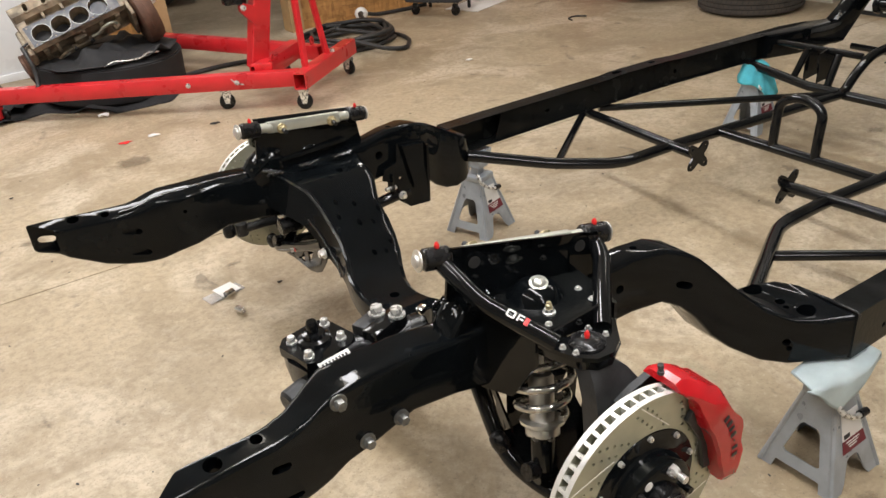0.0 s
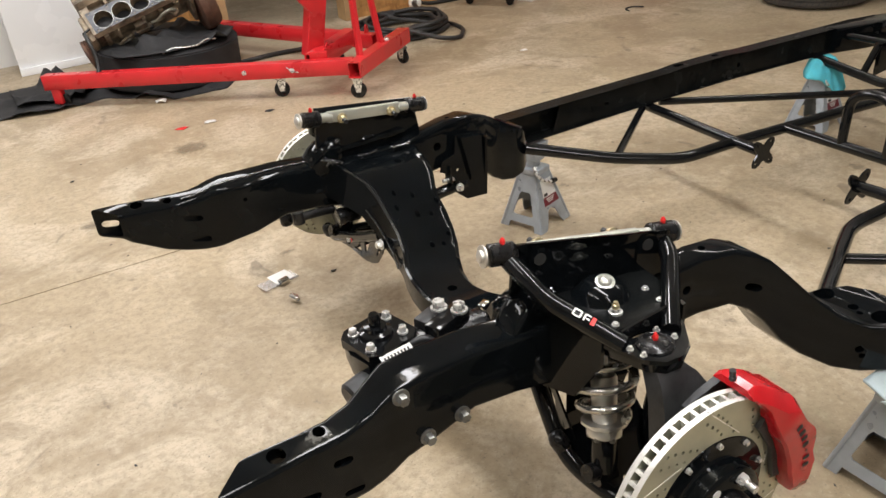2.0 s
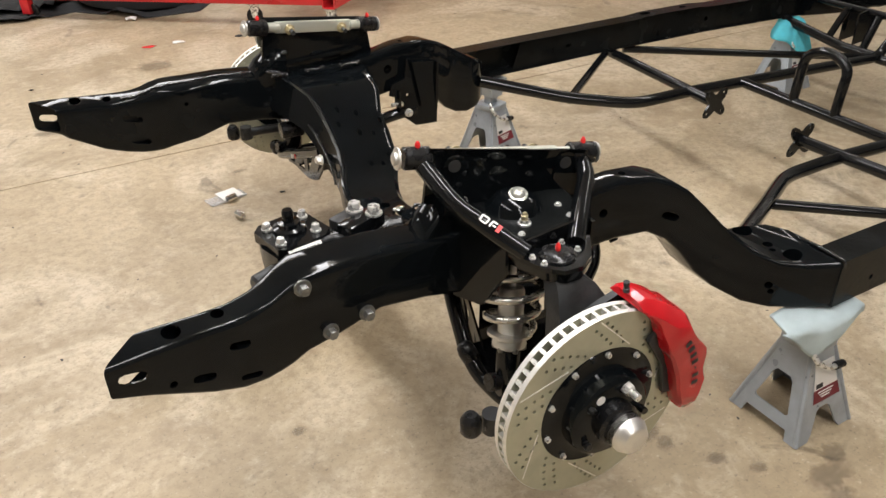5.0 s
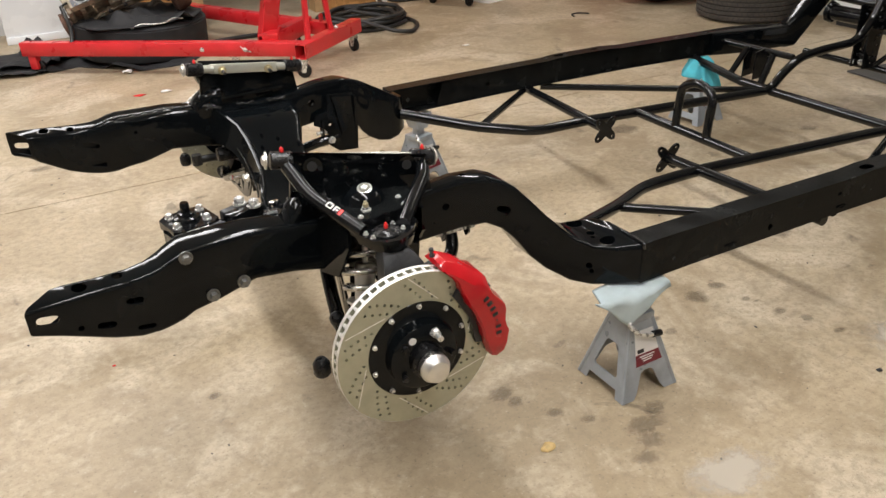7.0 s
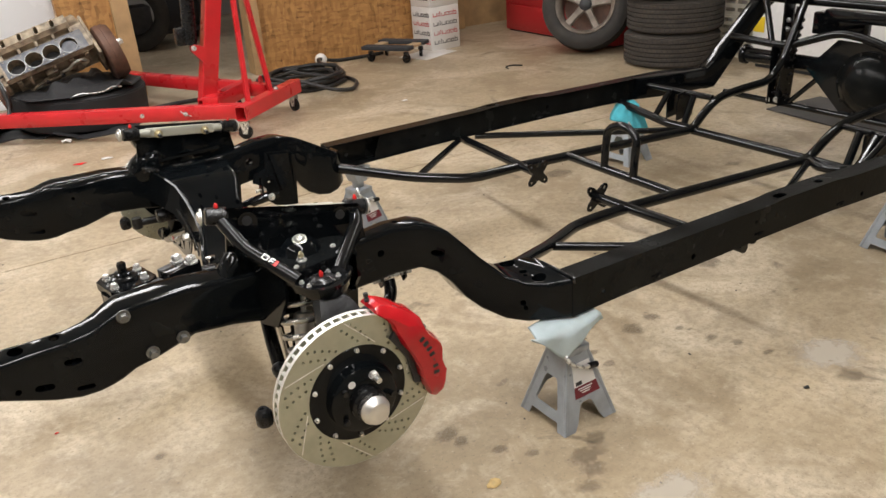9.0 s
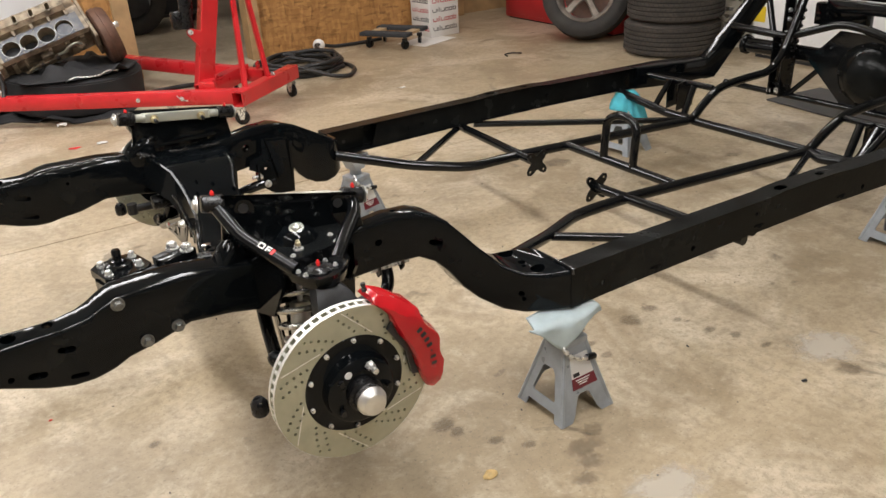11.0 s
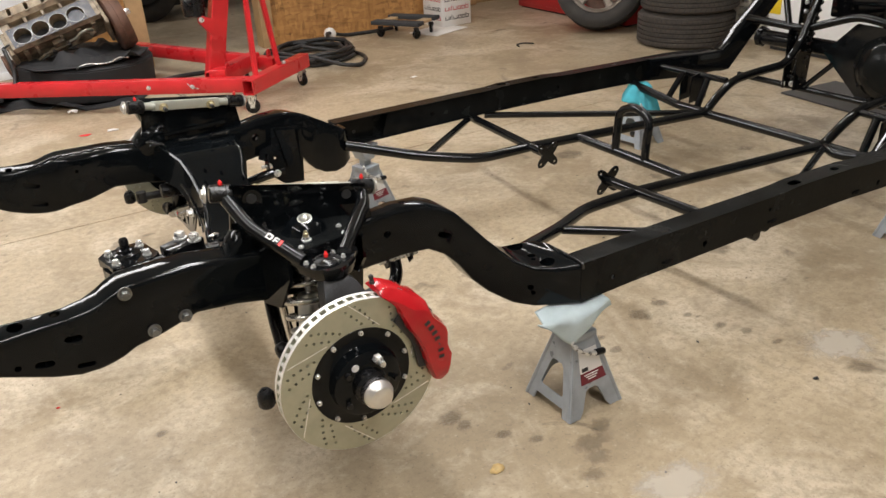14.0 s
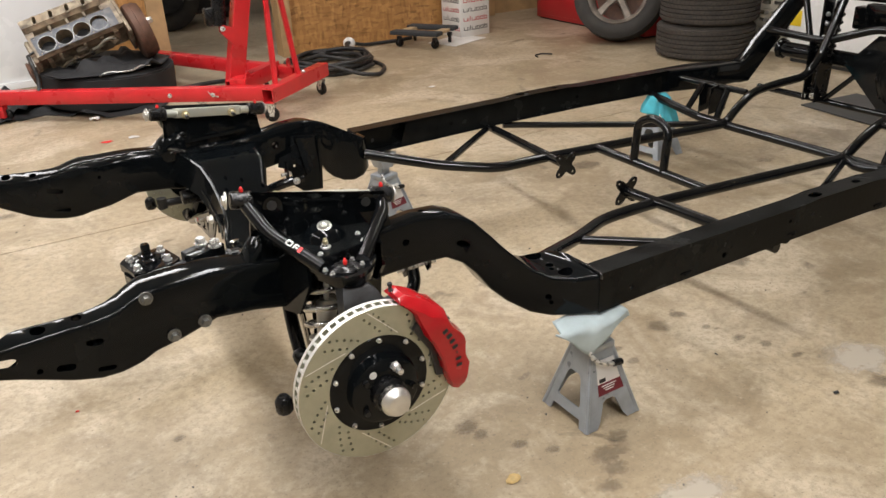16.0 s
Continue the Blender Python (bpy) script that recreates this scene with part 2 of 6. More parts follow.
def osb():
    """Strand board: flat flakes of differing brown, some dark."""
    m = bpy.data.materials.new("strand_board")
    m.use_nodes = True
    nt = m.node_tree
    b = nt.nodes["Principled BSDF"]
    co = nt.nodes.new("ShaderNodeTexCoord")
    last = None
    for k, (sx, sz) in enumerate(((44, 13), (15, 50))):
        mp = nt.nodes.new("ShaderNodeMapping")
        mp.inputs["Scale"].default_value = (sx, 12, sz)
        mp.inputs["Rotation"].default_value = (0, 0.5 + k * 0.9, 0)
        nt.links.new(co.outputs["Object"], mp.inputs["Vector"])
        v = nt.nodes.new("ShaderNodeTexVoronoi")
        v.inputs["Scale"].default_value = 1.0
        nt.links.new(mp.outputs["Vector"], v.inputs["Vector"])
        r = nt.nodes.new("ShaderNodeValToRGB")
        e = r.color_ramp.elements
        e[0].position, e[0].color = 0.0, (0.07, 0.028, 0.008, 1)
        e[1].position, e[1].color = 1.0, (0.60, 0.33, 0.115, 1)
        e.new(0.3).color = (0.34, 0.160, 0.050, 1)
        nt.links.new(v.outputs["Color"], r.inputs["Fac"])
        if last is None:
            last = r.outputs["Color"]
        else:
            x = nt.nodes.new("ShaderNodeMixRGB")
            x.inputs["Fac"].default_value = 0.5
            nt.links.new(last, x.inputs["Color1"])
            nt.links.new(r.outputs["Color"], x.inputs["Color2"])
            last = x.outputs["Color"]
    nt.links.new(last, b.inputs["Base Color"])
    b.inputs["Roughness"].default_value = 0.5
    return m


M_FLOOR, M_OSB = concrete(), osb()


# ---- mesh tools ----
def V(*a):
    return Vector(a)


def part(name, bm, material, parent=None, label="", smooth=40):
    """Links a bmesh as one mesh object under a thing or a part."""
    bmesh.ops.recalc_face_normals(bm, faces=bm.faces[:])
    me = bpy.data.meshes.new(name)
    bm.to_mesh(me)
    bm.free()
    me.materials.append(material)
    if smooth:
        me.shade_smooth()
        me.set_sharp_from_angle(angle=radians(smooth))
    ob = new(name, me)
    if parent is not None:
        ob.parent = parent
    if label:
        ob["label"] = label
    return ob


def thing(name, label, category, group="", m=None, kind=""):
    ob = new(name)
    ob.empty_display_size = 0.1
    if m is not None:
        ob.matrix_world = m
    return tagged(ob, label, category, group, kind)


def box(size, at=(0, 0, 0), bevel=0.0, m=None, bm=None, seg=2):
    out = bm or bmesh.new()
    made = bmesh.ops.create_cube(out, size=1.0)["verts"]
    bmesh.ops.scale(out, vec=size, verts=made)
    if bevel:
        edges = list({e for v in made for e in v.link_edges})
        got = bmesh.ops.bevel(out, geom=edges, offset=bevel, segments=seg, affect="EDGES", profile=0.5)
        made = list({v for f in got["faces"] for v in f.verts} | {v for v in made if v.is_valid})
    mm = Matrix.Translation(at) @ (m or Matrix())
    bmesh.ops.transform(out, matrix=mm, verts=made)
    return out


def frame_to(axis):
    """A turn that takes z to the axis."""
    return Vector(axis).to_track_quat("Z", "Y").to_matrix().to_4x4()


def lathe(profile, at=(0, 0, 0), axis=(0, 0, 1), seg=32, bm=None):
    """Turns (radius, height) pairs about an axis; closed where the radius is 0."""
    out = bm or bmesh.new()
    m = Matrix.Translation(at) @ frame_to(axis)
    rings = []
    for r, h in profile:
        if r < 1e-6:
            rings.append([out.verts.new(m @ V(0, 0, h))])
        else:
            rings.append([out.verts.new(m @ V(r * math.cos(2 * math.pi * k / seg), r * math.sin(2 * math.pi * k / seg), h)) for k in range(seg)])
    for a, b in zip(rings, rings[1:]):
        for k in range(seg):
            j = (k + 1) % seg
            q = [a[k % len(a)], a[j % len(a)], b[j % len(b)], b[k % len(b)]]
            q = list(dict.fromkeys(q))
            if len(q) > 2:
                out.faces.new(q)
    return out


def rod(a, b, r, seg=16, bm=None, bevel=0.0):
    a, b = Vector(a), Vector(b)
    n = (b - a).length
    c = bevel
    pr = [(0, 0), (r - c, 0), (r, c), (r, n - c), (r - c, n), (0, n)] if c else [(0, 0), (r, 0), (r, n), (0, n)]
    return lathe(pr, a, b - a, seg, bm)


def round_path(pts, fillet, steps=6):
    """Rounds the corners of a line of points."""
    pts = [Vector(p) for p in pts]
    out = [pts[0]]
    for a, b, c in zip(pts, pts[1:], pts[2:]):
        d1, d2 = a - b, c - b
        f = min(fillet, d1.length * 0.48, d2.length * 0.48)
        p, q = b + d1.normalized() * f, b + d2.normalized() * f
        for k in range(steps + 1):
            u = k / steps
            out.append(p * (1 - u) ** 2 + b * 2 * u * (1 - u) + q * u * u)
    out.append(pts[-1])
    return out


def tube(pts, r, fillet=0.0, seg=14, bm=None, closed=False):
    """A round bar along a line of points."""
    out = bm or bmesh.new()
    path = round_path(pts, fillet) if fillet else [Vector(p) for p in pts]
    n = len(path)
    t0 = (path[1] - path[0]).normalized()
    side = t0.cross(V(0, 0, 1))
    side = (side if side.length > 1e-3 else t0.cross(V(1, 0, 0))).normalized()
    rings = []
    for i, p in enumerate(path):
        t = ((path[min(i + 1, n - 1)] - p).normalized() + (p - path[max(i - 1, 0)]).normalized()).normalized()
        side = (side - t * side.dot(t)).normalized()
        up = t.cross(side)
        rings.append([out.verts.new(p + (side * math.cos(2 * math.pi * k / seg) + up * math.sin(2 * math.pi * k / seg)) * r) for k in range(seg)])
    for a, b in zip(rings, rings[1:]):
        for k in range(seg):
            out.faces.new((a[k], a[(k + 1) % seg], b[(k + 1) % seg], b[k]))
    if not closed:
        out.faces.new(rings[0])
        out.faces.new(rings[-1])
    return out


def plate(outline, thick, m=None, holes=(), bevel=0.0):
    """A flat plate: an outline in its own x, y with round or shaped holes, made thick along its own z."""
    bm = bmesh.new()
    loops = []
    for line in (outline, *holes):
        vs = [bm.verts.new((x, y, 0)) for x, y in line]
        es = [bm.edges.new((vs[k], vs[(k + 1) % len(vs)])) for k in range(len(vs))]
        loops += es
    bmesh.ops.triangle_fill(bm, use_beauty=True, edges=loops)
    faces = bm.faces[:]
    bmesh.ops.recalc_face_normals(bm, faces=faces)
    got = bmesh.ops.extrude_face_region(bm, geom=faces)
    vs = [g for g in got["geom"] if isinstance(g, bmesh.types.BMVert)]
    bmesh.ops.translate(bm, vec=(0, 0, thick), verts=vs)
    bmesh.ops.translate(bm, vec=(0, 0, -thick / 2), verts=bm.verts[:])
    if m is not None:
        bmesh.ops.transform(bm, matrix=m, verts=bm.verts[:])
    return bm


def ring(x, y, r, seg=10):
    return [(x + r * math.cos(2 * math.pi * k / seg), y + r * math.sin(2 * math.pi * k / seg)) for k in range(seg)]


def slot(x, y, w, h, ang=0.0, seg=4):
    """A rounded slot, w by h."""
    out, r = [], h / 2
    for sx, a0 in ((1, -90), (-1, 90)):
        for k in range(seg + 1):
            a = radians(a0 + 180 * k / seg)
            out.append((sx * (w / 2 - r) + r * math.cos(a), r * math.sin(a)))
    c, s = math.cos(radians(ang)), math.sin(radians(ang))
    return [(x + px * c - py * s, y + px * s + py * c) for px, py in out]


def mirrored(p, s):
    return (p[0], p[1] * s, p[2])


def loft(sections, close=True):
    """Skins rings of equal length."""
    bm = bmesh.new()
    rings = [[bm.verts.new(p) for p in sec] for sec in sections]
    n = len(rings[0])
    for a, b in zip(rings, rings[1:]):
        for k in range(n):
            bm.faces.new((a[k], a[(k + 1) % n], b[(k + 1) % n], b[k]))
    if close:
        bm.faces.new(rings[0])
        bm.faces.new(rings[-1])
    return bm


def cut(ob, cutters):
    """Cuts pockets and holes out of a mesh, once, and keeps the result as its mesh."""
    cb = bmesh.new()
    for c in cutters:
        tmp = bpy.data.meshes.new("tmp")
        bmesh.ops.recalc_face_normals(c, faces=c.faces[:])
        c.to_mesh(tmp)
        c.free()
        cb.from_mesh(tmp)
        bpy.data.meshes.remove(tmp)
    me = bpy.data.meshes.new("tmp")
    cb.to_mesh(me)
    cb.free()
    tool = new("tmp", me)
    md = ob.modifiers.new("cut", "BOOLEAN")
    md.operation, md.object, md.solver, md.use_self = "DIFFERENCE", tool, "EXACT", True
    dg = bpy.context.evaluated_depsgraph_get()
    got = bpy.data.meshes.new_from_object(ob.evaluated_get(dg))
    ob.modifiers.clear()
    old = ob.data
    ob.data = got
    got.name = old.name
    got.shade_smooth()
    got.set_sharp_from_angle(angle=radians(35))
    bpy.data.objects.remove(tool)
    bpy.data.meshes.remove(me)


def hexbolt(at, axis, r, h, bm=None, washer=1.35):
    """A hexagon head on a washer."""
    out = lathe([(0, 0), (r * washer, 0), (r * washer, h * 0.25), (0, h * 0.25)], at, axis, 16, bm)
    top = Vector(at) + Vector(axis).normalized() * h * 0.25
    lathe([(0, 0), (r, 0), (r, h * 0.7), (r * 0.85, h * 0.85), (0, h * 0.85)], top, axis, 6, out)
    return out


def bars(spec, m, material, name, parent):
    """Flat printed bars standing for lettering: (x, y, w, h) on a plane, a hair proud of it."""
    bm = bmesh.new()
    for x, y, w, h in spec:
        box((w, h, 0.0006), (x, y, 0.0006), bm=bm)
    bmesh.ops.transform(bm, matrix=m, verts=bm.verts[:])
    return part(name, bm, material, parent, smooth=0)

# ---- the garage ----
def slab(name, size, at, material, label, category="wall", bevel=0.0):
    ob = part(name, box(size, at, bevel), material, smooth=0)
    return tagged(ob, label, category, kind="structure")


WALL_Y, EAST, WEST, SOUTH = 4.22, 4.75, -3.2, -4.0
JOINT = 1.315
fb = bmesh.new()
box((EAST - WEST + 0.6, JOINT - 0.003 - SOUTH, 0.12), ((EAST + WEST) / 2, (SOUTH + JOINT - 0.003) / 2, -0.06), bm=fb)
box((EAST - WEST + 0.6, 8.2 - JOINT - 0.003, 0.12), ((EAST + WEST) / 2, (8.2 + JOINT + 0.003) / 2, -0.06), bm=fb)
box((EAST - WEST + 0.6, 0.02, 0.1), ((EAST + WEST) / 2, JOINT, -0.062), bm=fb)
tagged(part("floor", fb, M_FLOOR, smooth=0), "stained tan concrete garage floor with a sawn joint", "floor", kind="structure")

slab("ceiling", (EAST - WEST + 0.6, 12.4, 0.1), ((EAST + WEST) / 2, 2.1, CEIL + 0.05), M_CEIL, "unseen grey-beige garage ceiling, toned for reflections in the paint", "ceiling")
OPEN0, OPEN1 = 0.64, 1.55
slab("wall_north_1", (2.95 - OPEN1, 0.1, CEIL), ((2.95 + OPEN1) / 2 + 0.04, WALL_Y + 0.05, CEIL / 2), M_OSB, "bare strand board garage wall")
slab("wall_north_2", (0.36, 0.1, CEIL), (OPEN0 - 0.12 - 0.18, WALL_Y + 0.05, CEIL / 2), M_OSB, "bare strand board garage wall beside a doorway")
slab("wall_north_5", (0.24 - WEST, 0.1, CEIL), ((0.24 + WEST) / 2, WALL_Y + 0.75, CEIL / 2), M_WHITEWALL, "white painted wall behind the engine")
slab("wall_recess_2", (0.1, 0.6, CEIL), (0.29, WALL_Y + 0.402, CEIL / 2), M_PINE, "brown boarded side of a recess")
slab("wall_north_3", (OPEN1 - OPEN0 + 0.2, 0.1, CEIL - 2.1), ((OPEN1 + OPEN0) / 2, WALL_Y + 0.05, (CEIL + 2.1) / 2 + 0.002), M_OSB, "strand board over a doorway")
slab("wall_north_4", (EAST - 2.99 + 0.1, 0.1, CEIL), ((EAST + 2.99) / 2 + 0.05, WALL_Y + 0.55, CEIL / 2), M_PINE, "brown boarded wall in a recess")
slab("wall_recess", (0.1, 0.45, CEIL), (2.94, WALL_Y + 0.325, CEIL / 2), M_PINE, "brown boarded side of a recess")
slab("trim_1", (0.10, 0.15, 2.1), (OPEN1 - 0.012, WALL_Y + 0.04, 1.05), M_PINE, "stained timber door post", "door post", 0.004)
slab("trim_2", (0.12, 0.15, 2.1), (OPEN0 - 0.06, WALL_Y + 0.04, 1.05), M_PINE, "stained timber door post", "door post", 0.004)
slab("wall_east", (0.1, 12.4, CEIL), (EAST + 0.05, 2.1, CEIL / 2), M_WALLW, "grey painted garage wall")
slab("wall_west", (0.1, 12.4, CEIL), (WEST - 0.05, 2.1, CEIL / 2), M_WALLW, "grey painted garage wall")
slab("wall_south", (EAST - WEST, 0.1, CEIL), ((EAST + WEST) / 2, SOUTH - 0.05, CEIL / 2), M_WALLW, "grey painted garage wall behind the camera")
slab("wall_back_room", (EAST - WEST, 0.1, CEIL), ((EAST + WEST) / 2, 8.15, CEIL / 2), M_WALLW, "pale wall of the room beyond the doorway")

# Fixtures hang out of view, one per strip, the added fill strips too.
for lx, ly, ll, lw, lt, lb in LIGHTS:
    f = thing("ceiling_light", "white fluorescent ceiling fixture with two lit tubes, unseen, placed to give light", "ceiling light", "ceiling fixtures", pose(lx, ly, CEIL, 0, 0, lt))
    part("housing", box((lb + 0.01, ll + 0.1, 0.05), (0, 0, -0.025), 0.006), M_FIXTURE, f)
    for dx in (-lb / 2 - 0.03, lb / 2 + 0.03):
        part("fluorescent_tube", rod((dx, -ll / 2, -0.062), (dx, ll / 2, -0.062), 0.013, 12), M_LAMP, f)

# ---- the car frame ----
ARCH = [  # x, outer y, inner y, top, bottom of the front frame horn and arch
    (-0.674, 0.547, 0.492, 0.531, 0.466), (-0.625, 0.542, 0.489, 0.531, 0.448), (-0.535, 0.530, 0.484, 0.528, 0.406),
    (-0.488, 0.525, 0.476, 0.526, 0.391), (-0.450, 0.517, 0.464, 0.528, 0.386), (-0.425, 0.512, 0.452, 0.534, 0.388), (-0.404, 0.507, 0.444, 0.543, 0.391),
    (-0.375, 0.502, 0.430, 0.550, 0.402), (-0.320, 0.496, 0.424, 0.550, 0.410), (-0.240, 0.491, 0.424, 0.551, 0.432), (-0.155, 0.491, 0.426, 0.543, 0.424),
    (-0.060, 0.490, 0.428, 0.530, 0.404), (0.080, 0.491, 0.430, 0.532, 0.410), (0.166, 0.494, 0.436, 0.538, 0.417), (0.245, 0.502, 0.442, 0.551, 0.426),
    (0.310, 0.518, 0.450, 0.550, 0.430), (0.345, 0.536, 0.460, 0.538, 0.413), (0.372, 0.553, 0.472, 0.520, 0.384), (0.400, 0.572, 0.488, 0.488, 0.340),
    (0.430, 0.597, 0.508, 0.450, 0.309), (0.473, 0.637, 0.522, 0.404, 0.282), (0.512, 0.673, 0.520, 0.384, 0.276), (0.550, 0.708, 0.526, 0.383, 0.284), (0.586, 0.742, 0.560, 0.394, 0.294), (0.600, 0.748, 0.600, 0.398, 0.296)]


def rail_section(x, yo, yi, zt, zb, s, r=0.010):
    pts = []
    for cy, cz, a0 in ((yo - r, zt - r, 0), (yi + r, zt - r, 90), (yi + r, zb + r, 180), (yo - r, zb + r, 270)):
        for k in range(4):
            a = radians(a0 + 30 * k)
            y, z = cy + r * math.cos(a), cz + r * math.sin(a)
            if x < -0.1 and z > (zt + zb) / 2:
                u = (yo - y) / (yo - yi)
                z += (0.010 - 0.014 * u) if s > 0 else (0.009 * u - 0.006)
            elif s > 0 and 0.33 < x < 0.61 and z > (zt + zb) / 2:
                z += (yo - y) / (yo - yi) * float(np.interp(x, [0.33, 0.372, 0.40, 0.43, 0.473, 0.512, 0.55, 0.60], [0.0, 0.016, 0.037, 0.058, 0.078, 0.062, 0.038, 0.006]))
            pts.append((x, s * y, z))
    return pts


def raked(pts, a):
    """The nose is cut at a slant: the inner side starts further back."""
    f = max(0.0, min(1.0, (-0.60 - a[0]) / 0.068))
    return [(x + f * 0.056 * (a[1] - abs(y)) / (a[1] - a[2]), y, z) for x, y, z in pts]


def open_nosed(outer, inner):
    """A closed rail whose front end is an open box: outer skin, inner skin and the rim that joins them."""
    bm = bmesh.new()
    o = [[bm.verts.new(p) for p in sec] for sec in outer]
    q = [[bm.verts.new(p) for p in sec] for sec in inner]
    n = len(o[0])
    for rings in (o, q):
        for a, b in zip(rings, rings[1:]):
            for k in range(n):
                bm.faces.new((a[k], a[(k + 1) % n], b[(k + 1) % n], b[k]))
        bm.faces.new(rings[-1])
    for k in range(n):
        bm.faces.new((o[0][k], o[0][(k + 1) % n], q[0][(k + 1) % n], q[0][k]))
    return bm


def drill(at, axis, r, depth, seg=14):
    a = Vector(at) + Vector(axis) * 0.02
    return rod(a, Vector(at) - Vector(axis) * depth, r, seg)


def slot_tool(at, w, h, s, tilt=0.0, depth=0.04):
    """A rounded slot cut into a side face."""
    return plate(slot(0, 0, w, h, tilt), depth * 2, pose(*at, 90, 0, 0))


chassis = thing("car_frame", "gloss black car frame with welded tubular bracing on jack stands", "car frame")
for s in (-1, 1):
    ST = [(x, yo, yi, max(zt, 0.396) if s > 0 and x > 0.46 else zt, zb) for x, yo, yi, zt, zb in ARCH]
    rail = part("front_rail", open_nosed([raked(rail_section(*a, s), a) for a in ST], [raked(rail_section(x, yo - 0.004, yi + 0.004, zt - 0.004, zb + 0.004, s, 0.007), (x, yo, yi)) for x, yo, yi, zt, zb in ST[:4]]), M_BLACK, chassis, smooth=35)
    tools = [drill((-0.575, s * 0.512, 0.53), (0, 0, 1), 0.014, 0.05), drill((-0.505, s * 0.498, 0.523), (0, 0, 1), 0.010, 0.05),
             drill((0.268, s * 0.474, 0.55), (0, 0, 1), 0.007, 0.04), drill((0.540, s * 0.548, 0.383), (0, 0, 1), 0.020, 0.06),
             drill((0.543, s * 0.612, 0.383), (0, 0, 1), 0.010, 0.06), drill((0.552, s * 0.665, 0.383), (0, 0, 1), 0.018, 0.06), drill((0.535, s * 0.632, 0.383), (0, 0, 1), 0.006, 0.06),
             slot_tool((-0.485, s * 0.525, 0.476), 0.034, 0.014, s, -14), slot_tool((-0.545, s * 0.532, 0.444), 0.036, 0.014, s, -14),
             slot_tool((-0.640, s * 0.545, 0.493), 0.040, 0.017, s, -10), slot_tool((-0.475, s * 0.523, 0.412), 0.036, 0.010, s, -14),
             drill((-0.590, s * 0.54, 0.455), (0, s, 0), 0.006, 0.03), drill((0.212, s * 0.498, 0.492), (0, s, 0), 0.009, 0.03),
             slot_tool((0.345, s * 0.535, 0.466), 0.030, 0.016, s, -20), drill((0.503, s * 0.664, 0.330), (-0.68, s * 0.73, 0), 0.008, 0.03), drill((0.508, s * 0.668, 0.316), (-0.68, s * 0.73, 0), 0.006, 0.03),
             drill((-0.335, s * 0.424, 0.505), (0, -s, 0), 0.005, 0.03), drill((0.212, s * 0.440, 0.490), (0, -s, 0), 0.012, 0.03),
             slot_tool((-0.46, s * 0.466, 0.478), 0.045, 0.016, s, -10, 0.012), slot_tool((-0.452, s * 0.463, 0.42), 0.045, 0.016, s, -10, 0.012)]
    if s > 0:
        tools = [q for k, q in enumerate(tools) if k not in (3, 4, 5, 6)]
    cut(rail, tools)
    # seam weld along the top inner edge of the horn
    wb = bmesh.new()
    for k in range(46):
        x = -0.47 + 0.40 * k / 45
        yi = np.interp(x, [a[0] for a in ST], [a[2] for a in ST])
        zt = np.interp(x, [a[0] for a in ST], [a[3] for a in ST])
        bmesh.ops.create_icosphere(wb, subdivisions=1, radius=0.0046 + 0.0018 * math.sin(k * 2.3) ** 2, matrix=Matrix.Translation((x, s * (yi + 0.012 + 0.016 * min(1, max(0, (x + 0.47) / 0.12)) + 0.0022 * math.sin(k * 1.7)), zt + 0.0022)) @ Matrix.Diagonal((1.5, 1.0, 0.7, 1)))
    if s > 0:
        part("weld_bead", wb, M_WELD, chassis, "glossy painted weld bead")
    else:
        wb.free()

    # C-section side rail, open to the inside, with the kick-up at the rear
    def csec(x, yo, zt, zb, w=0.062, t=0.004):
        q = [(yo, zt), (yo - w, zt), (yo - w, zt - t), (yo - t, zt - t), (yo - t, zb + t), (yo - w, zb + t), (yo - w, zb), (yo, zb)]
        return [(x, s * y, z) for y, z in q]
    web = part("side_rail", loft([csec(x, y, t, b) for x, y, t, b in ((0.590, 0.748, 0.401, 0.297), (0.75, 0.748, 0.402, 0.302), (1.30, 0.748, 0.402, 0.308), (1.37, 0.748, 0.407, 0.308), (1.60, 0.748, 0.405, 0.308), (1.68, 0.748, 0.398, 0.304), (2.2, 0.748, 0.386, 0.290))]), M_SATIN, chassis, smooth=30)
    bores = ((1.004, 0.334, 0.0085), (1.74, 0.326, 0.008), (0.69, 0.335, 0.006), (1.25, 0.366, 0.006), (1.93, 0.35, 0.010))
    cut(web, [plate(slot(0, 0, 0.046, 0.026), 0.04, pose(1.375, s * 0.722, 0.406)), plate(slot(0, 0, 0.032, 0.020), 0.04, pose(1.552, s * 0.720, 0.406))]
        + [rod((x, s * 0.77, z), (x, s * 0.735, z), r, 12) for x, z, r in bores if s < 0])
    if s > 0:
        # Far side holes are not cut: black discs give their dark insides.
        for x, z, r in bores:
            part("rail_plug", lathe([(0, 0.0012), (r * 1.2, 0.0012), (r * 1.3, 0)], (x, s * 0.744, z), (0, -s, 0), 12), M_INK, chassis, "black disc standing for a dark hole in the web")
    box_in = [(0.790, 0.306), (2.190, 0.296), (2.190, 0.380), (1.68, 0.391), (1.60, 0.398), (1.37, 0.400), (1.30, 0.395), (0.820, 0.395)]
    part("boxing_plate", plate(box_in, 0.004, Matrix.Translation((0, s * 0.700, 0)) @ pose(0, 0, 0, 90, 0, 0), [slot(1.02, 0.352, 0.022, 0.013), ring(0.955, 0.352, 0.004, 8), ring(0.955, 0.342, 0.004, 8), ring(1.66, 0.350, 0.009, 10)]), M_SATIN, chassis)
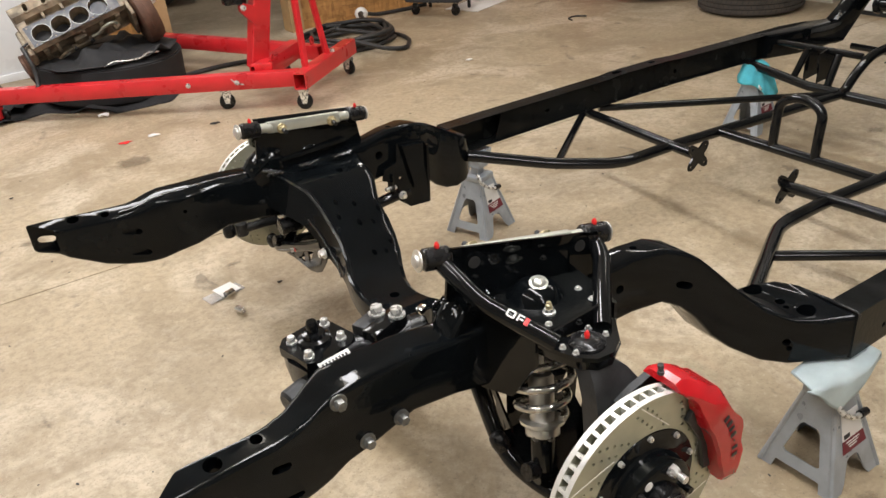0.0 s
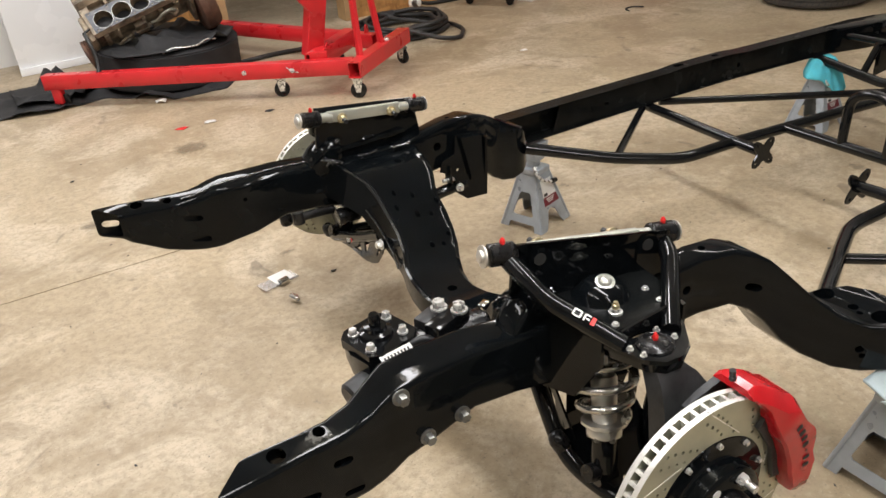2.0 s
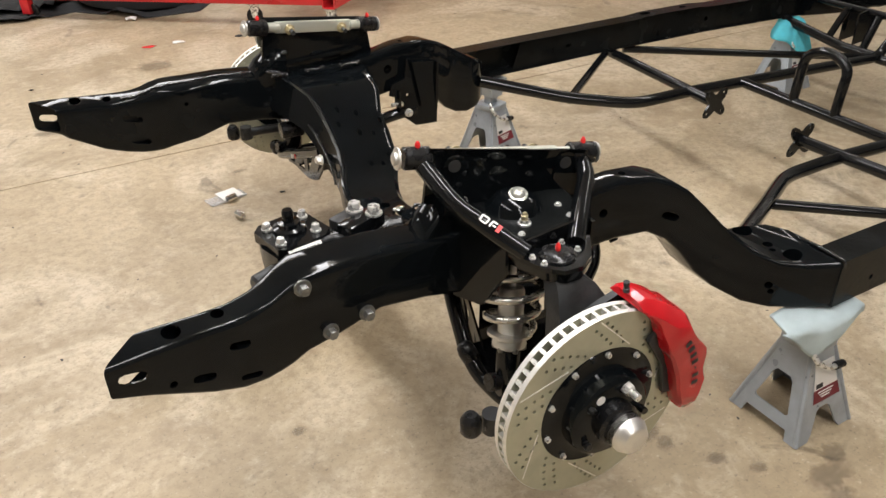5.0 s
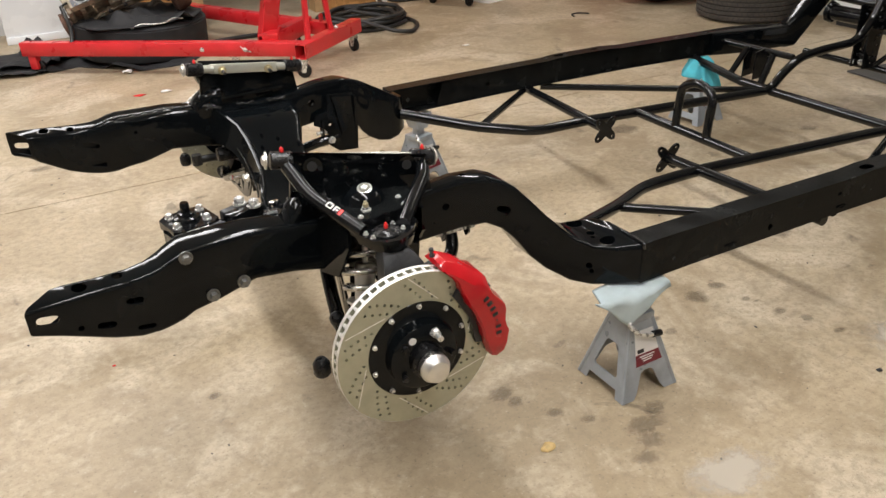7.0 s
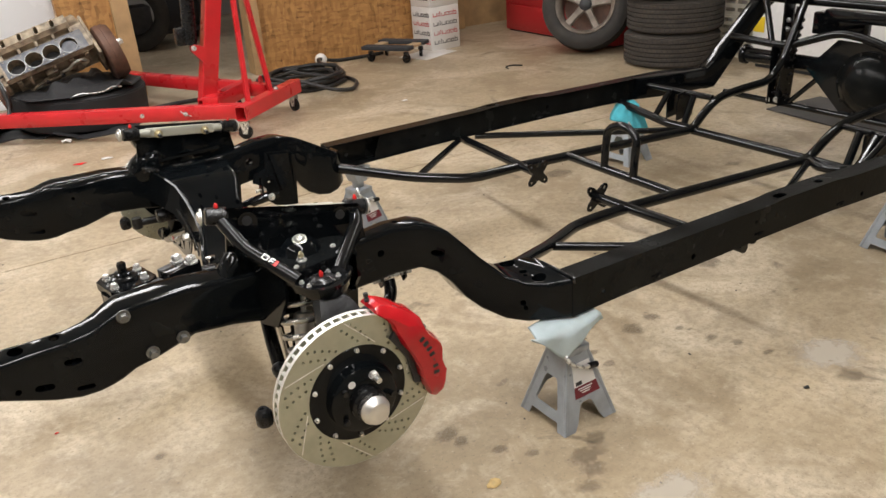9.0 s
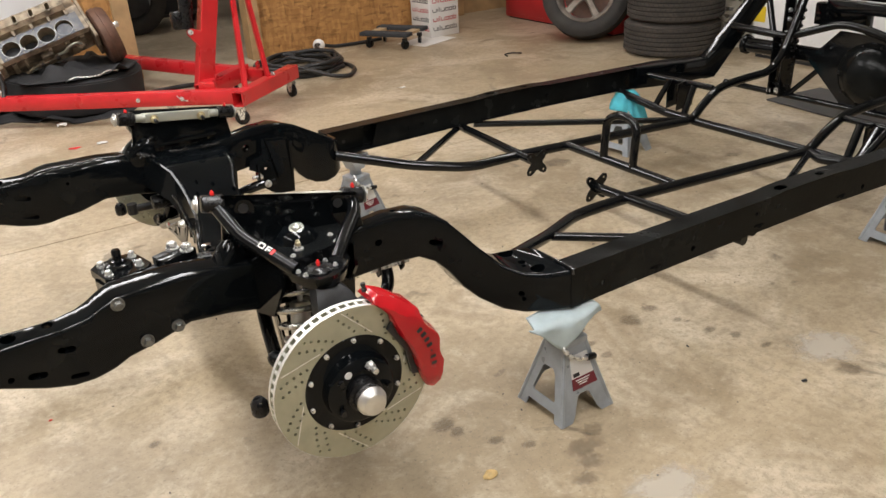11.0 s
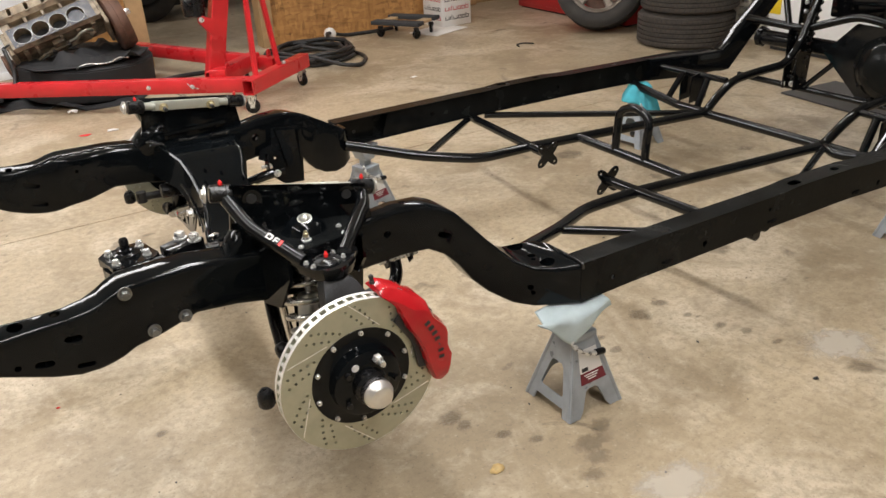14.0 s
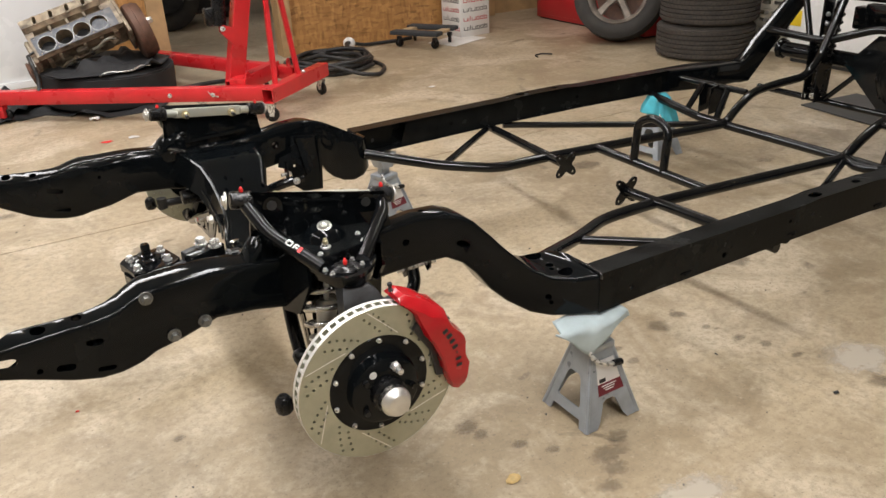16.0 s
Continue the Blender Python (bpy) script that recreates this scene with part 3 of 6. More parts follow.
    # half-round tabs pressed out of the web
    for x, z in ((0.870, 0.328), (1.265, 0.334), (1.635, 0.328)):
        part("rail_tab", loft([[(x + r * math.cos(radians(a)), s * (0.7485 + h), z + r * 0.9 * math.sin(radians(a))) for a in range(200, 345, 16)] for r, h in ((0.020, 0.0), (0.018, 0.003), (0.013, 0.003), (0.011, 0.0))], close=False), M_SATIN, chassis)
    if s < 0:
        part("weld_bead", tube([(0.593, s * 0.7495, 0.388), (0.593, s * 0.748, 0.402), (0.594, s * 0.690, 0.402), (0.60, s * 0.62, 0.395)], 0.0032, 0.01, 8), M_WELD, chassis)
    # boxed torque section behind the side rail, then the kick-up
    kick = [(2.18, 0.752, 0.672, 0.388, 0.288), (2.34, 0.756, 0.640, 0.384, 0.282), (2.50, 0.752, 0.645, 0.374, 0.272), (2.62, 0.740, 0.668, 0.362, 0.262), (2.655, 0.736, 0.668, 0.362, 0.256), (2.71, 0.730, 0.668, 0.402, 0.256), (2.75, 0.726, 0.664, 0.440, 0.300), (2.813, 0.72, 0.66, 0.498, 0.367), (2.92, 0.705, 0.645, 0.607, 0.487), (3.02, 0.69, 0.63, 0.71, 0.60), (3.14, 0.66, 0.60, 0.79, 0.69), (3.38, 0.66, 0.60, 0.78, 0.69), (3.75, 0.62, 0.56, 0.70, 0.60)]
    part("rear_kick_up", loft([rail_section(*a, s) for a in kick]), M_BLACK, chassis, smooth=35)

    # body mount ear and hanging bracket under the arch
    if s > 0:
        part("mount_bracket", plate([(0.262, 0.515), (0.345, 0.505), (0.360, 0.407), (0.352, 0.312), (0.286, 0.316), (0.255, 0.342), (0.249, 0.391), (0.238, 0.404), (0.207, 0.419), (0.215, 0.450), (0.255, 0.460)], 0.006, pose(0, 0.426, 0, 90, 0, 0), [ring(0.262, 0.412, 0.005, 8)]), M_BLACK, chassis)
        part("mount_bracket_flange", loft([[(x, 0.422 - h, z) for x, z in ((0.272, 0.508), (0.338, 0.500), (0.336, 0.440), (0.297, 0.384))] for h in (0.0, 0.010, 0.013)]), M_BLACK, chassis)
        part("mount_bracket_flange", plate([(-0.045, 0.09), (0.02, 0.09), (0.02, -0.09), (-0.02, -0.09)], 0.006, pose(0.354, 0.450, 0.403, 90, 0, 85)), M_BLACK, chassis)
        part("bracket_bolt", hexbolt((0.262, 0.422, 0.360), (0, -1, 0), 0.009, 0.012), M_STEEL, chassis)

    # shock tower: leaning back plate with a top flange and two ribs, and the shelf that takes the coil-over
    tw = bmesh.new()
    TX = (-0.118, 0.172)
    rows_ = [(0.520, 0.432), (0.56, 0.433), (0.60, 0.434), (0.652, 0.4345), (0.672, 0.436), (0.678, 0.441)]
    grid = []
    for zz, yy in rows_:
        line = []
        for k in range(9):
            u = k / 8
            x = TX[0] + (TX[1] - TX[0]) * u + (0.02 * (0.673 - zz) / 0.15) * (1 - 2 * u) * -1
            dz = -0.050 * u
            bulge = 0.0
            line.append((x, yy - bulge + 0.045 * u, zz + dz))
        grid.append(line)
    lo = [[tw.verts.new((x, s * y, z)) for x, y, z in row] for row in grid]
    hi_ = [[tw.verts.new((x, s * (y + 0.007), z + 0.001)) for x, y, z in row] for row in grid]
    for g in (lo, hi_):
        for a, b in zip(g, g[1:]):
            for k in range(8):
                tw.faces.new((a[k], a[k + 1], b[k + 1], b[k]))
    for a, b in ((lo[0], hi_[0]), (lo[-1], hi_[-1])):
        for k in range(8):
            tw.faces.new((a[k], a[k + 1], b[k + 1], b[k]))
    for k in (0, 8):
        for i in range(len(lo) - 1):
            tw.faces.new((lo[i][k], lo[i + 1][k], hi_[i + 1][k], hi_[i][k]))
    part("shock_tower", tw, M_BLACK, chassis, smooth=50)
    for k, (x, z, y) in enumerate(((-0.078, 0.612, 0.4455), (0.128, 0.580, 0.4735))):
        part("tower_rib", plate(slot(0, 0, 0.10, 0.042, 86, 7), 0.010, pose(x, s * (y + 0.004), z, 90, 0, s * 7.6)), M_BLACK, chassis)
        # Not drilled: a black disc on the rib paints the hole's shade.
        part("tower_hole", lathe([(0, 0.0008), (0.011, 0.0008), (0.011, -0.002)], (x, s * (y + 0.0095), z + 0.030), (-0.13, s, 0), 16), M_INK, chassis)
    shelf = [(-0.10, 0.435), (0.128, 0.455), (0.114, 0.580), (0.080, 0.596), (0.030, 0.602), (-0.046, 0.594), (-0.074, 0.574)]
    part("coil_shelf", plate([(x, y * s) for x, y in shelf], 0.008, pose(0, 0, 0.557)), M_SATIN, chassis)
    for x0, x1, bev in ((-0.092, -0.062, 0.0), (0.118, 0.106, 0.03)):
        part("shelf_skirt", loft([[(x0 + (x1 - x0) * (y - 0.47) / 0.13 + q, s * y, z) for y, z in ((0.470, 0.398 + bev), (0.540, 0.412 + bev), (0.592, 0.500), (0.594, 0.5525), (0.470, 0.5525))] for q in (0.0, 0.007)]), M_BLACK, chassis, smooth=30)
    part("inner_skirt", loft([[(x, s * (y + q), z) for x, z in ((-0.09, 0.42), (0.12, 0.42), (0.12, 0.5525), (-0.09, 0.5525))] for y in (0.478,) for q in (0.0, 0.008)]), M_BLACK, chassis, smooth=30)
    part("coil_dome", lathe([(0.052, -0.001), (0.045, 0.006), (0.038, 0.017), (0.028, 0.025), (0.0, 0.027)], (0.014, s * 0.500, 0.560), (0, s * 0.12, 1), 32), M_BLACK, chassis, smooth=60)
    # welded gusset bump in front of the tower
    gb = loft([rail_section(*a, s, 0.019) for a in ((-0.165, 0.486, 0.430, 0.540, 0.50), (-0.145, 0.484, 0.426, 0.566, 0.50), (-0.122, 0.480, 0.421, 0.584, 0.50), (-0.098, 0.474, 0.419, 0.592, 0.50), (-0.072, 0.462, 0.419, 0.588, 0.50))])
    part("tower_gusset", gb, M_BLACK, chassis, smooth=80)
    wb = bmesh.new()
    rr = random.Random(3)
    for k in range(40):
        u = k / 39
        p = V(-0.078 + 0.030 * u + rr.uniform(-0.005, 0.005), s * (0.42 + 0.072 * u), 0.588 - 0.052 * u * u + rr.uniform(-0.003, 0.003))
        bmesh.ops.create_icosphere(wb, subdivisions=1, radius=rr.uniform(0.003, 0.006), matrix=Matrix.Translation(p))
    for k in range(16):
        p = V(rr.uniform(-0.150, -0.080), s * rr.uniform(0.425, 0.478), 0)
        p.z = float(np.interp(p.x, [-0.165, -0.145, -0.122, -0.098, -0.072], [0.538, 0.564, 0.582, 0.590, 0.586]))
        bmesh.ops.create_icosphere(wb, subdivisions=1, radius=rr.uniform(0.0015, 0.0035), matrix=Matrix.Translation(p))
    part("weld_bead", wb, M_WELD, chassis)
    # weld round the foot of the tower on its inner face
    wb = bmesh.new()
    for k in range(60):
        u = k / 59
        if 0.15 < u < 0.32 or 0.50 < u < 0.66 or u > 0.85:
            continue
        p = V(-0.125 + 0.29 * u, s * (0.388 + 0.04 * u), 0.548 - 0.02 * u + rr.uniform(-0.003, 0.003))
        bmesh.ops.create_icosphere(wb, subdivisions=1, radius=rr.uniform(0.003, 0.0055), matrix=Matrix.Translation(p))
    part("weld_bead", wb, M_WELD, chassis)

    # tubular bracing on one side
    R = 0.0182
    part("brace_tube", tube([mirrored(p, s) for p in ((0.565, 0.535, 0.360), (0.80, 0.395, 0.305), (0.985, 0.292, 0.283), (1.19, 0.286, 0.283), (2.135, 0.285, 0.233), (2.20, 0.292, 0.285), (2.30, 0.298, 0.342), (2.45, 0.30, 0.352), (2.64, 0.30, 0.356), (2.715, 0.30, 0.42), (2.83, 0.30, 0.66), (2.90, 0.30, 0.80))], R, 0.06, 16), M_TUBE, chassis)
    part("mount_tube", tube([mirrored(p, s) for p in ((1.225, 0.735, 0.290), (1.19, 0.165, 0.287))], R * 0.92, 0, 16), M_TUBE, chassis)
    part("diagonal_tube", tube([mirrored(p, s) for p in ((0.80, 0.390, 0.300), (1.19, 0.705, 0.292))], R * 0.72, 0, 14), M_TUBE, chassis)
    part("diagonal_tube", tube([mirrored(p, s) for p in ((1.28, 0.715, 0.292), (2.13, 0.295, 0.232))], R * 0.72, 0, 14), M_TUBE, chassis)
    # engine mount plate: four pointed star on the inner end
    star = []
    for k in range(32):
        a = 2 * math.pi * k / 32
        r = 0.025 + 0.033 * abs(math.cos(2 * a + math.pi / 2)) ** 2.2
        star.append((r * math.cos(a), r * math.sin(a)))
    mp = part("engine_mount_plate", plate(star, 0.006, pose(1.19, s * 0.162, 0.287, 90, 0, 0), [ring(0.043 * math.cos(radians(a)), 0.043 * math.sin(radians(a)), 0.0055, 8) for a in (45, 135, 225, 315)]), M_TUBE, chassis)
    # rear struts from the kick to the inner tube
    for a, b, r in (((2.10, 0.70, 0.285), (2.13, 0.43, 0.235), R), ((2.23, 0.70, 0.352), (2.29, 0.32, 0.338), R * 0.75), ((2.23, 0.52, 0.345), (2.12, 0.50, 0.245), R * 0.75), ((2.13, 0.43, 0.235), (2.14, 0.29, 0.232), R),
                    ((2.26, 0.40, 0.338), (2.20, 0.40, 0.20), R * 0.85), ((2.77, 0.40, 0.497), (2.83, 0.50, 0.68), R * 0.8)):
        part("strut_tube", tube([mirrored(a, s), mirrored(b, s)], r, 0, 14), M_TUBE, chassis)
    if s < 0:
        part("strut_tube", tube([(2.135, -0.290, 0.236), (2.090, -0.368, 0.232), (2.150, -0.475, 0.230), (2.235, -0.480, 0.345)], R * 0.95, 0.035, 14), M_TUBE, chassis)
    part("link_bracket", plate([(-0.05, -0.06), (0.05, -0.05), (0.055, 0.05), (0.0, 0.07), (-0.05, 0.06)], 0.006, pose(2.26, s * 0.45, 0.285, 90, 0, 0), [ring(0.03, -0.03 + 0.02 * k, 0.005, 8) for k in range(4)]), M_TUBE, chassis)
    part("link_bracket", plate([(-0.05, -0.06), (0.05, -0.05), (0.055, 0.05), (0.0, 0.07), (-0.05, 0.06)], 0.006, pose(2.26, s * 0.51, 0.285, 90, 0, 0), [ring(0.03, -0.03 + 0.02 * k, 0.005, 8) for k in range(4)]), M_TUBE, chassis)

# cross pieces of the bracing
part("cross_tube", tube([(1.430, 0.275, 0.274), (1.430, -0.285, 0.272)], 0.0165, 0, 16), M_TUBE, chassis)
part("driveshaft_hoop", tube([(1.430, 0.070, 0.275), (1.436, 0.070, 0.36), (1.445, 0.070, 0.425), (1.45, -0.006, 0.455), (1.445, -0.082, 0.425), (1.436, -0.082, 0.36), (1.430, -0.082, 0.275)], 0.0150, 0.055, 16), M_TUBE, chassis)
part("cross_tube", tube([(2.14, 0.285, 0.228), (2.14, -0.285, 0.232)], 0.0180, 0, 16), M_TUBE, chassis)
part("cross_tube", tube([(2.77, 0.635, 0.505), (2.77, 0.32, 0.492), (2.80, 0.09, 0.572), (2.80, -0.02, 0.565), (2.79, -0.34, 0.49), (2.77, -0.635, 0.505)], 0.0180, 0.05, 16), M_TUBE, chassis)
part("cross_tube", tube([(2.88, 0.64, 0.685), (2.88, -0.62, 0.685)], 0.022, 0, 16), M_TUBE, chassis)
part("cross_tube", tube([(2.80, 0.68, 0.215), (2.80, -0.68, 0.215)], 0.0145, 0, 16), M_TUBE, chassis)

# front crossmember: a saddle of pressed plate between the rails, boxed underneath
CM = [(0.445, 0.536, -0.112, 0.152), (0.405, 0.530, -0.105, 0.142), (0.350, 0.516, -0.085, 0.138), (0.315, 0.498, -0.066, 0.130), (0.275, 0.460, -0.053, 0.114), (0.235, 0.422, -0.047, 0.116), (0.195, 0.392, -0.047, 0.110), (0.155, 0.364, -0.056, 0.098), (0.11, 0.345, -0.074, 0.076), (0.06, 0.338, -0.084, 0.056), (0.02, 0.336, -0.088, 0.046)]
sec = []
for y, z, x0, x1 in CM + [(-a, b, c, d) for a, b, c, d in reversed(CM)]:
    zb = z - float(np.interp(abs(y), [0.0, 0.12, 0.20, 0.30, 0.45], [0.040, 0.045, 0.065, 0.075, 0.085]))
    lean = float(np.interp(abs(y), [0.12, 0.24, 0.45], [0.0, 0.016, 0.020]))
    tilt = -0.014 * min(1, (abs(y) / 0.42))
    sec.append([(x0, y, z - 0.002), (x0 + 0.002, y, z + 0.008), (x0 + 0.007, y, z + 0.011), (x0 + 0.012, y, z + 0.009), (x0 + 0.018, y, z + 0.001), (x1 - 0.030, y, z + tilt), (x1 - 0.010, y, z + tilt - 0.001), (x1, y, z - 0.010 + tilt), (x1 - 0.006, y, zb), (x0 - lean, y, zb)])
cm = part("front_crossmember", loft(sec), M_BLACK, chassis, smooth=45)
tools = []
for x, y, r in ((0.035, 0.25, 0.006), (0.07, 0.245, 0.005), (0.0, 0.30, 0.005), (0.045, 0.29, 0.005), (0.10, 0.27, 0.005), (-0.01, 0.27, 0.005), (0.03, 0.175, 0.006), (0.06, 0.17, 0.005), (0.085, 0.19, 0.005), (0.06, 0.385, 0.009), (-0.01, 0.0, 0.012), (0.05, 0.02, 0.006)):
    z = np.interp(y, [a[0] for a in reversed(CM)], [a[1] for a in reversed(CM)])
    tools.append(rod((x, y, z + 0.05), (x, y - (0.02 if y > 0.1 else 0), z - 0.05), r, 12))
cut(cm, tools)
wb = bmesh.new()
for k in range(30):
    u = k / 29
    y = 0.30 - 0.13 * u
    z = np.interp(y, [a[0] for a in reversed(CM)], [a[1] for a in reversed(CM)]) - 0.045
    bmesh.ops.create_icosphere(wb, subdivisions=1, radius=0.0035, matrix=Matrix.Translation((float(np.interp(y, [a[0] for a in reversed(CM)], [a[2] for a in reversed(CM)])) - 0.012, y, z)))
part("weld_bead", wb, M_WELD, chassis)
part("rail_flange_weld", tube([(-0.095, 0.40, 0.545), (-0.12, 0.425, 0.55), (-0.15, 0.44, 0.553)], 0.006, 0.02, 8), M_WELD, chassis)


# ---- suspension, one side at a time ----
ROT_Z, ROT_Y = 0.343, 0.764


def shaft_pt(u, s, dy=0.0, dz=0.0):
    """Along the upper arm's cross shaft: 0 front end, 1 rear end."""
    return (-0.164 + 0.360 * u, s * (0.424 + 0.048 * u + dy), 0.664 - 0.054 * u + dz)


def upper_arm(s):
    a = thing("upper_control_arm", "black tubular upper control arm on a plated cross shaft", "control arm", "upper control arms")
    d = (V(*shaft_pt(1, s)) - V(*shaft_pt(0, s))).normalized()
    mid = V(*shaft_pt(0.5, s))
    turn = Matrix.Translation(mid) @ d.to_track_quat("X", "Z").to_matrix().to_4x4()
    part("cross_shaft", box((0.215, 0.014, 0.028), (0, 0, 0), 0.003, bm=None), M_SHAFT, a, "plated steel cross shaft").matrix_local = turn
    for u in (0.14, 0.78):
        part("shaft_collar", rod(shaft_pt(u, s), shaft_pt(u + 0.10, s), 0.012, 18, None, 0.003), M_SHAFT, a)
    for u in (0.30, 0.70):
        p = shaft_pt(u, s)
        part("shaft_bolt", rod((p[0], p[1] + s * 0.006, p[2]), (p[0], p[1] - s * 0.046, p[2] - 0.004), 0.0055, 12), M_DULL, a)
        part("shaft_nut", hexbolt((p[0], p[1] - s * 0.018, p[2] - 0.001), (0, -s, -0.1), 0.0095, 0.012), M_GOLD, a, "yellow zinc shaft nut")
    for u0, u1 in ((0.015, 0.145), (0.86, 1.0)):
        b = part("bushing", rod(shaft_pt(u0, s), shaft_pt(u1, s), 0.0195, 24, None, 0.003), M_BUSH, a)
        um = (u0 + u1) / 2 + 0.01
        c = V(*shaft_pt(um, s, 0, 0.018))
        part("grease_cap", lathe([(0.0040, 0), (0.0046, 0.003), (0.0048, 0.006), (0.0042, 0.008), (0.0020, 0.012), (0, 0.0125)], c, (0, 0, 1), 12), M_REDCAP, b, "red rubber grease cap")
    for u, sg in ((0.0, -1), (1.0, 1)):
        p = V(*shaft_pt(u, s))
        e = lathe([(0, 0), (0.0190, 0), (0.0190, 0.003), (0.011, 0.004), (0.0110, 0.008), (0.007, 0.010), (0, 0.010)], p - d * 0.002 * -sg, d * sg, 20)
        part("end_washer", e, M_ALU, a, "bright domed end bolt")
    part("front_leg", tube([mirrored(p, s) for p in ((-0.128, 0.432, 0.652), (-0.118, 0.470, 0.628), (-0.105, 0.508, 0.600), (-0.036, 0.614, 0.545))], 0.0160, 0.035, 16), M_TUBE, a)
    part("rear_leg", tube([mirrored(p, s) for p in ((0.166, 0.476, 0.605), (0.155, 0.510, 0.590), (0.098, 0.572, 0.568), (0.048, 0.628, 0.546))], 0.0160, 0.035, 16), M_TUBE, a)
    nose = [(-0.060, 0.592), (-0.035, 0.668), (-0.012, 0.690), (0.018, 0.692), (0.045, 0.676), (0.080, 0.628), (0.078, 0.606), (0.030, 0.622), (-0.010, 0.618)]
    nose = [(0.004 + (x - 0.004) * 1.05, 0.640 + (y - 0.648) * 1.05) for x, y in nose]
    part("ball_joint_plate", plate([(x, y * s) for x, y in nose], 0.008, pose(0, 0, 0.540)), M_TUBE, a)
    part("nose_skirt", loft([[(x * f + 0.004, s * (0.640 + (y - 0.640) * f), z) for x, y in nose] for z, f in ((0.516, 0.88), (0.536, 0.98))]), M_TUBE, a)
    j = part("ball_joint", lathe([(0, -0.04), (0.020, -0.04), (0.028, -0.02), (0.030, 0), (0.030, 0.003), (0.025, 0.006), (0.023, 0.005), (0.018, 0.008), (0.008, 0.009), (0, 0.009)], (0.004, s * 0.640, 0.544), (0, 0, 1), 28), M_BUSH, a)
    part("grease_cap", lathe([(0.0040, 0), (0.0046, 0.003), (0.0048, 0.006), (0.0042, 0.008), (0.0020, 0.013), (0, 0.0135)], (0.004, s * 0.640, 0.553), (0, 0, 1), 12), M_REDCAP, j, "red rubber grease cap")
    for x, y in ((-0.036, 0.628), (-0.030, 0.652), (0.030, 0.614), (0.040, 0.644)):
        part("joint_bolt", hexbolt((x, s * y, 0.544), (0, 0, 1), 0.0042, 0.006), M_STEEL, a)
    # folded flange behind the ball joint
    part("plate_flange", loft([[(x, s * (y + q), z) for x, z in ((-0.045, 0.541), (0.062, 0.541), (0.074, 0.572), (-0.034, 0.560))] for y, q in ((0.598, 0.0), (0.598, 0.005))]), M_TUBE, a)
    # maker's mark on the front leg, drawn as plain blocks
    p0, p1 = V(*mirrored((-0.105, 0.508, 0.600), s)), V(*mirrored((-0.044, 0.602, 0.551), s))
    along = (p1 - p0).normalized()
    nrm = (V(0, 0, 1) - along * along.z).normalized()
    nrm = (nrm + V(-0.35, 0.35 * -1, 0)).normalized()
    nrm = (nrm - along * nrm.dot(along)).normalized()
    side = nrm.cross(along)
    mm = Matrix((along, side, nrm)).transposed().to_4x4()
    mm.translation = p0.lerp(p1, 0.55) + nrm * 0.0162
    bars([(-0.021, 0, 0.003, 0.012), (-0.015, 0.0055, 0.010, 0.003), (-0.015, -0.0055, 0.010, 0.003), (-0.009, 0, 0.003, 0.012), (-0.002, 0, 0.003, 0.012), (0.003, 0.0055, 0.009, 0.003), (0.004, -0.001, 0.006, 0.003)], mm, M_WHITE, "maker_mark", a)
    bars([(0.013, 0, 0.007, 0.014)], mm, M_REDCAP, "maker_mark", a)


def coilover(s):
    c = thing("coilover_shock", "aluminium coil-over shock with a bare steel spring", "shock absorber", "front coil-overs")
    top, low = V(0.016, s * 0.503, 0.575), V(-0.044, s * 0.580, 0.262)
    ax = (top - low).normalized()
    n = (top - low).length
    part("damper_boot", lathe([(0, -0.004), (0.021, -0.002), (0.0235, 0.02), (0.0235, 0.060), (0.019, 0.064), (0, 0.064)], low, ax, 24), M_TUBE, c, "black lower sleeve")
    part("damper", lathe([(0, 0.05), (0.020, 0.05), (0.022, 0.06), (0.0225, 0.17), (0.019, 0.175), (0.006, 0.176), (0.006, n), (0, n)], low, ax, 24), M_ALU, c)
    part("lower_seat", lathe([(0.022, 0.066), (0.030, 0.066), (0.031, 0.072), (0.028, 0.080), (0.031, 0.084), (0.040, 0.087), (0.040, 0.092), (0.022, 0.092)], low, ax, 28), M_ALU, c)
    sp = []
    for k in range(15 * 18 + 1):
        u = k / (15 * 18)
        a = 2 * math.pi * (4.2 * u + 0.6 * (1 - u) ** 3 * -1)
        sp.append(low + frame_to(ax).to_3x3() @ V((0.040 + 0.014 * min(1, 2.5 * u)) * math.cos(a), (0.040 + 0.014 * min(1, 2.5 * u)) * math.sin(a), 0.100 + 0.190 * u))
    part("spring", tube(sp, 0.0071, 0, 12), M_SPRING, c)
    for k in range(6):
        p = low + frame_to(ax).to_3x3() @ V(0.025 * math.cos(1.05 * k), 0.025 * math.sin(1.05 * k), 0.068)
        part("collar_screw", lathe([(0, 0), (0.0055, 0), (0.0062, -0.005), (0.004, -0.009), (0, -0.009)], p, ax, 10), M_ZINC, c)
    part("adjuster", lathe([(0, 0), (0.016, 0), (0.016, 0.022), (0, 0.022)], low + ax * -0.004 + V(-0.018, 0, 0.008), (-1, 0, 0.3), 14), M_BUSH, c)
    part("lower_eye", lathe([(0, -0.02), (0.016, -0.02), (0.016, 0.02), (0, 0.02)], low - ax * 0.01, (1, 0, 0), 18), M_TUBE, c)
    tn = lathe([(0, 0), (0.0165, 0), (0.0165, 0.002), (0.012, 0.003), (0.010, 0.007), (0.007, 0.009), (0, 0.0095)], top + V(0, s * 0.002, 0.012), (-0.15, s * 0.35, 1), 24)
    part("top_nut", tn, M_SHAFT, c, "bright top nut and cup washer")


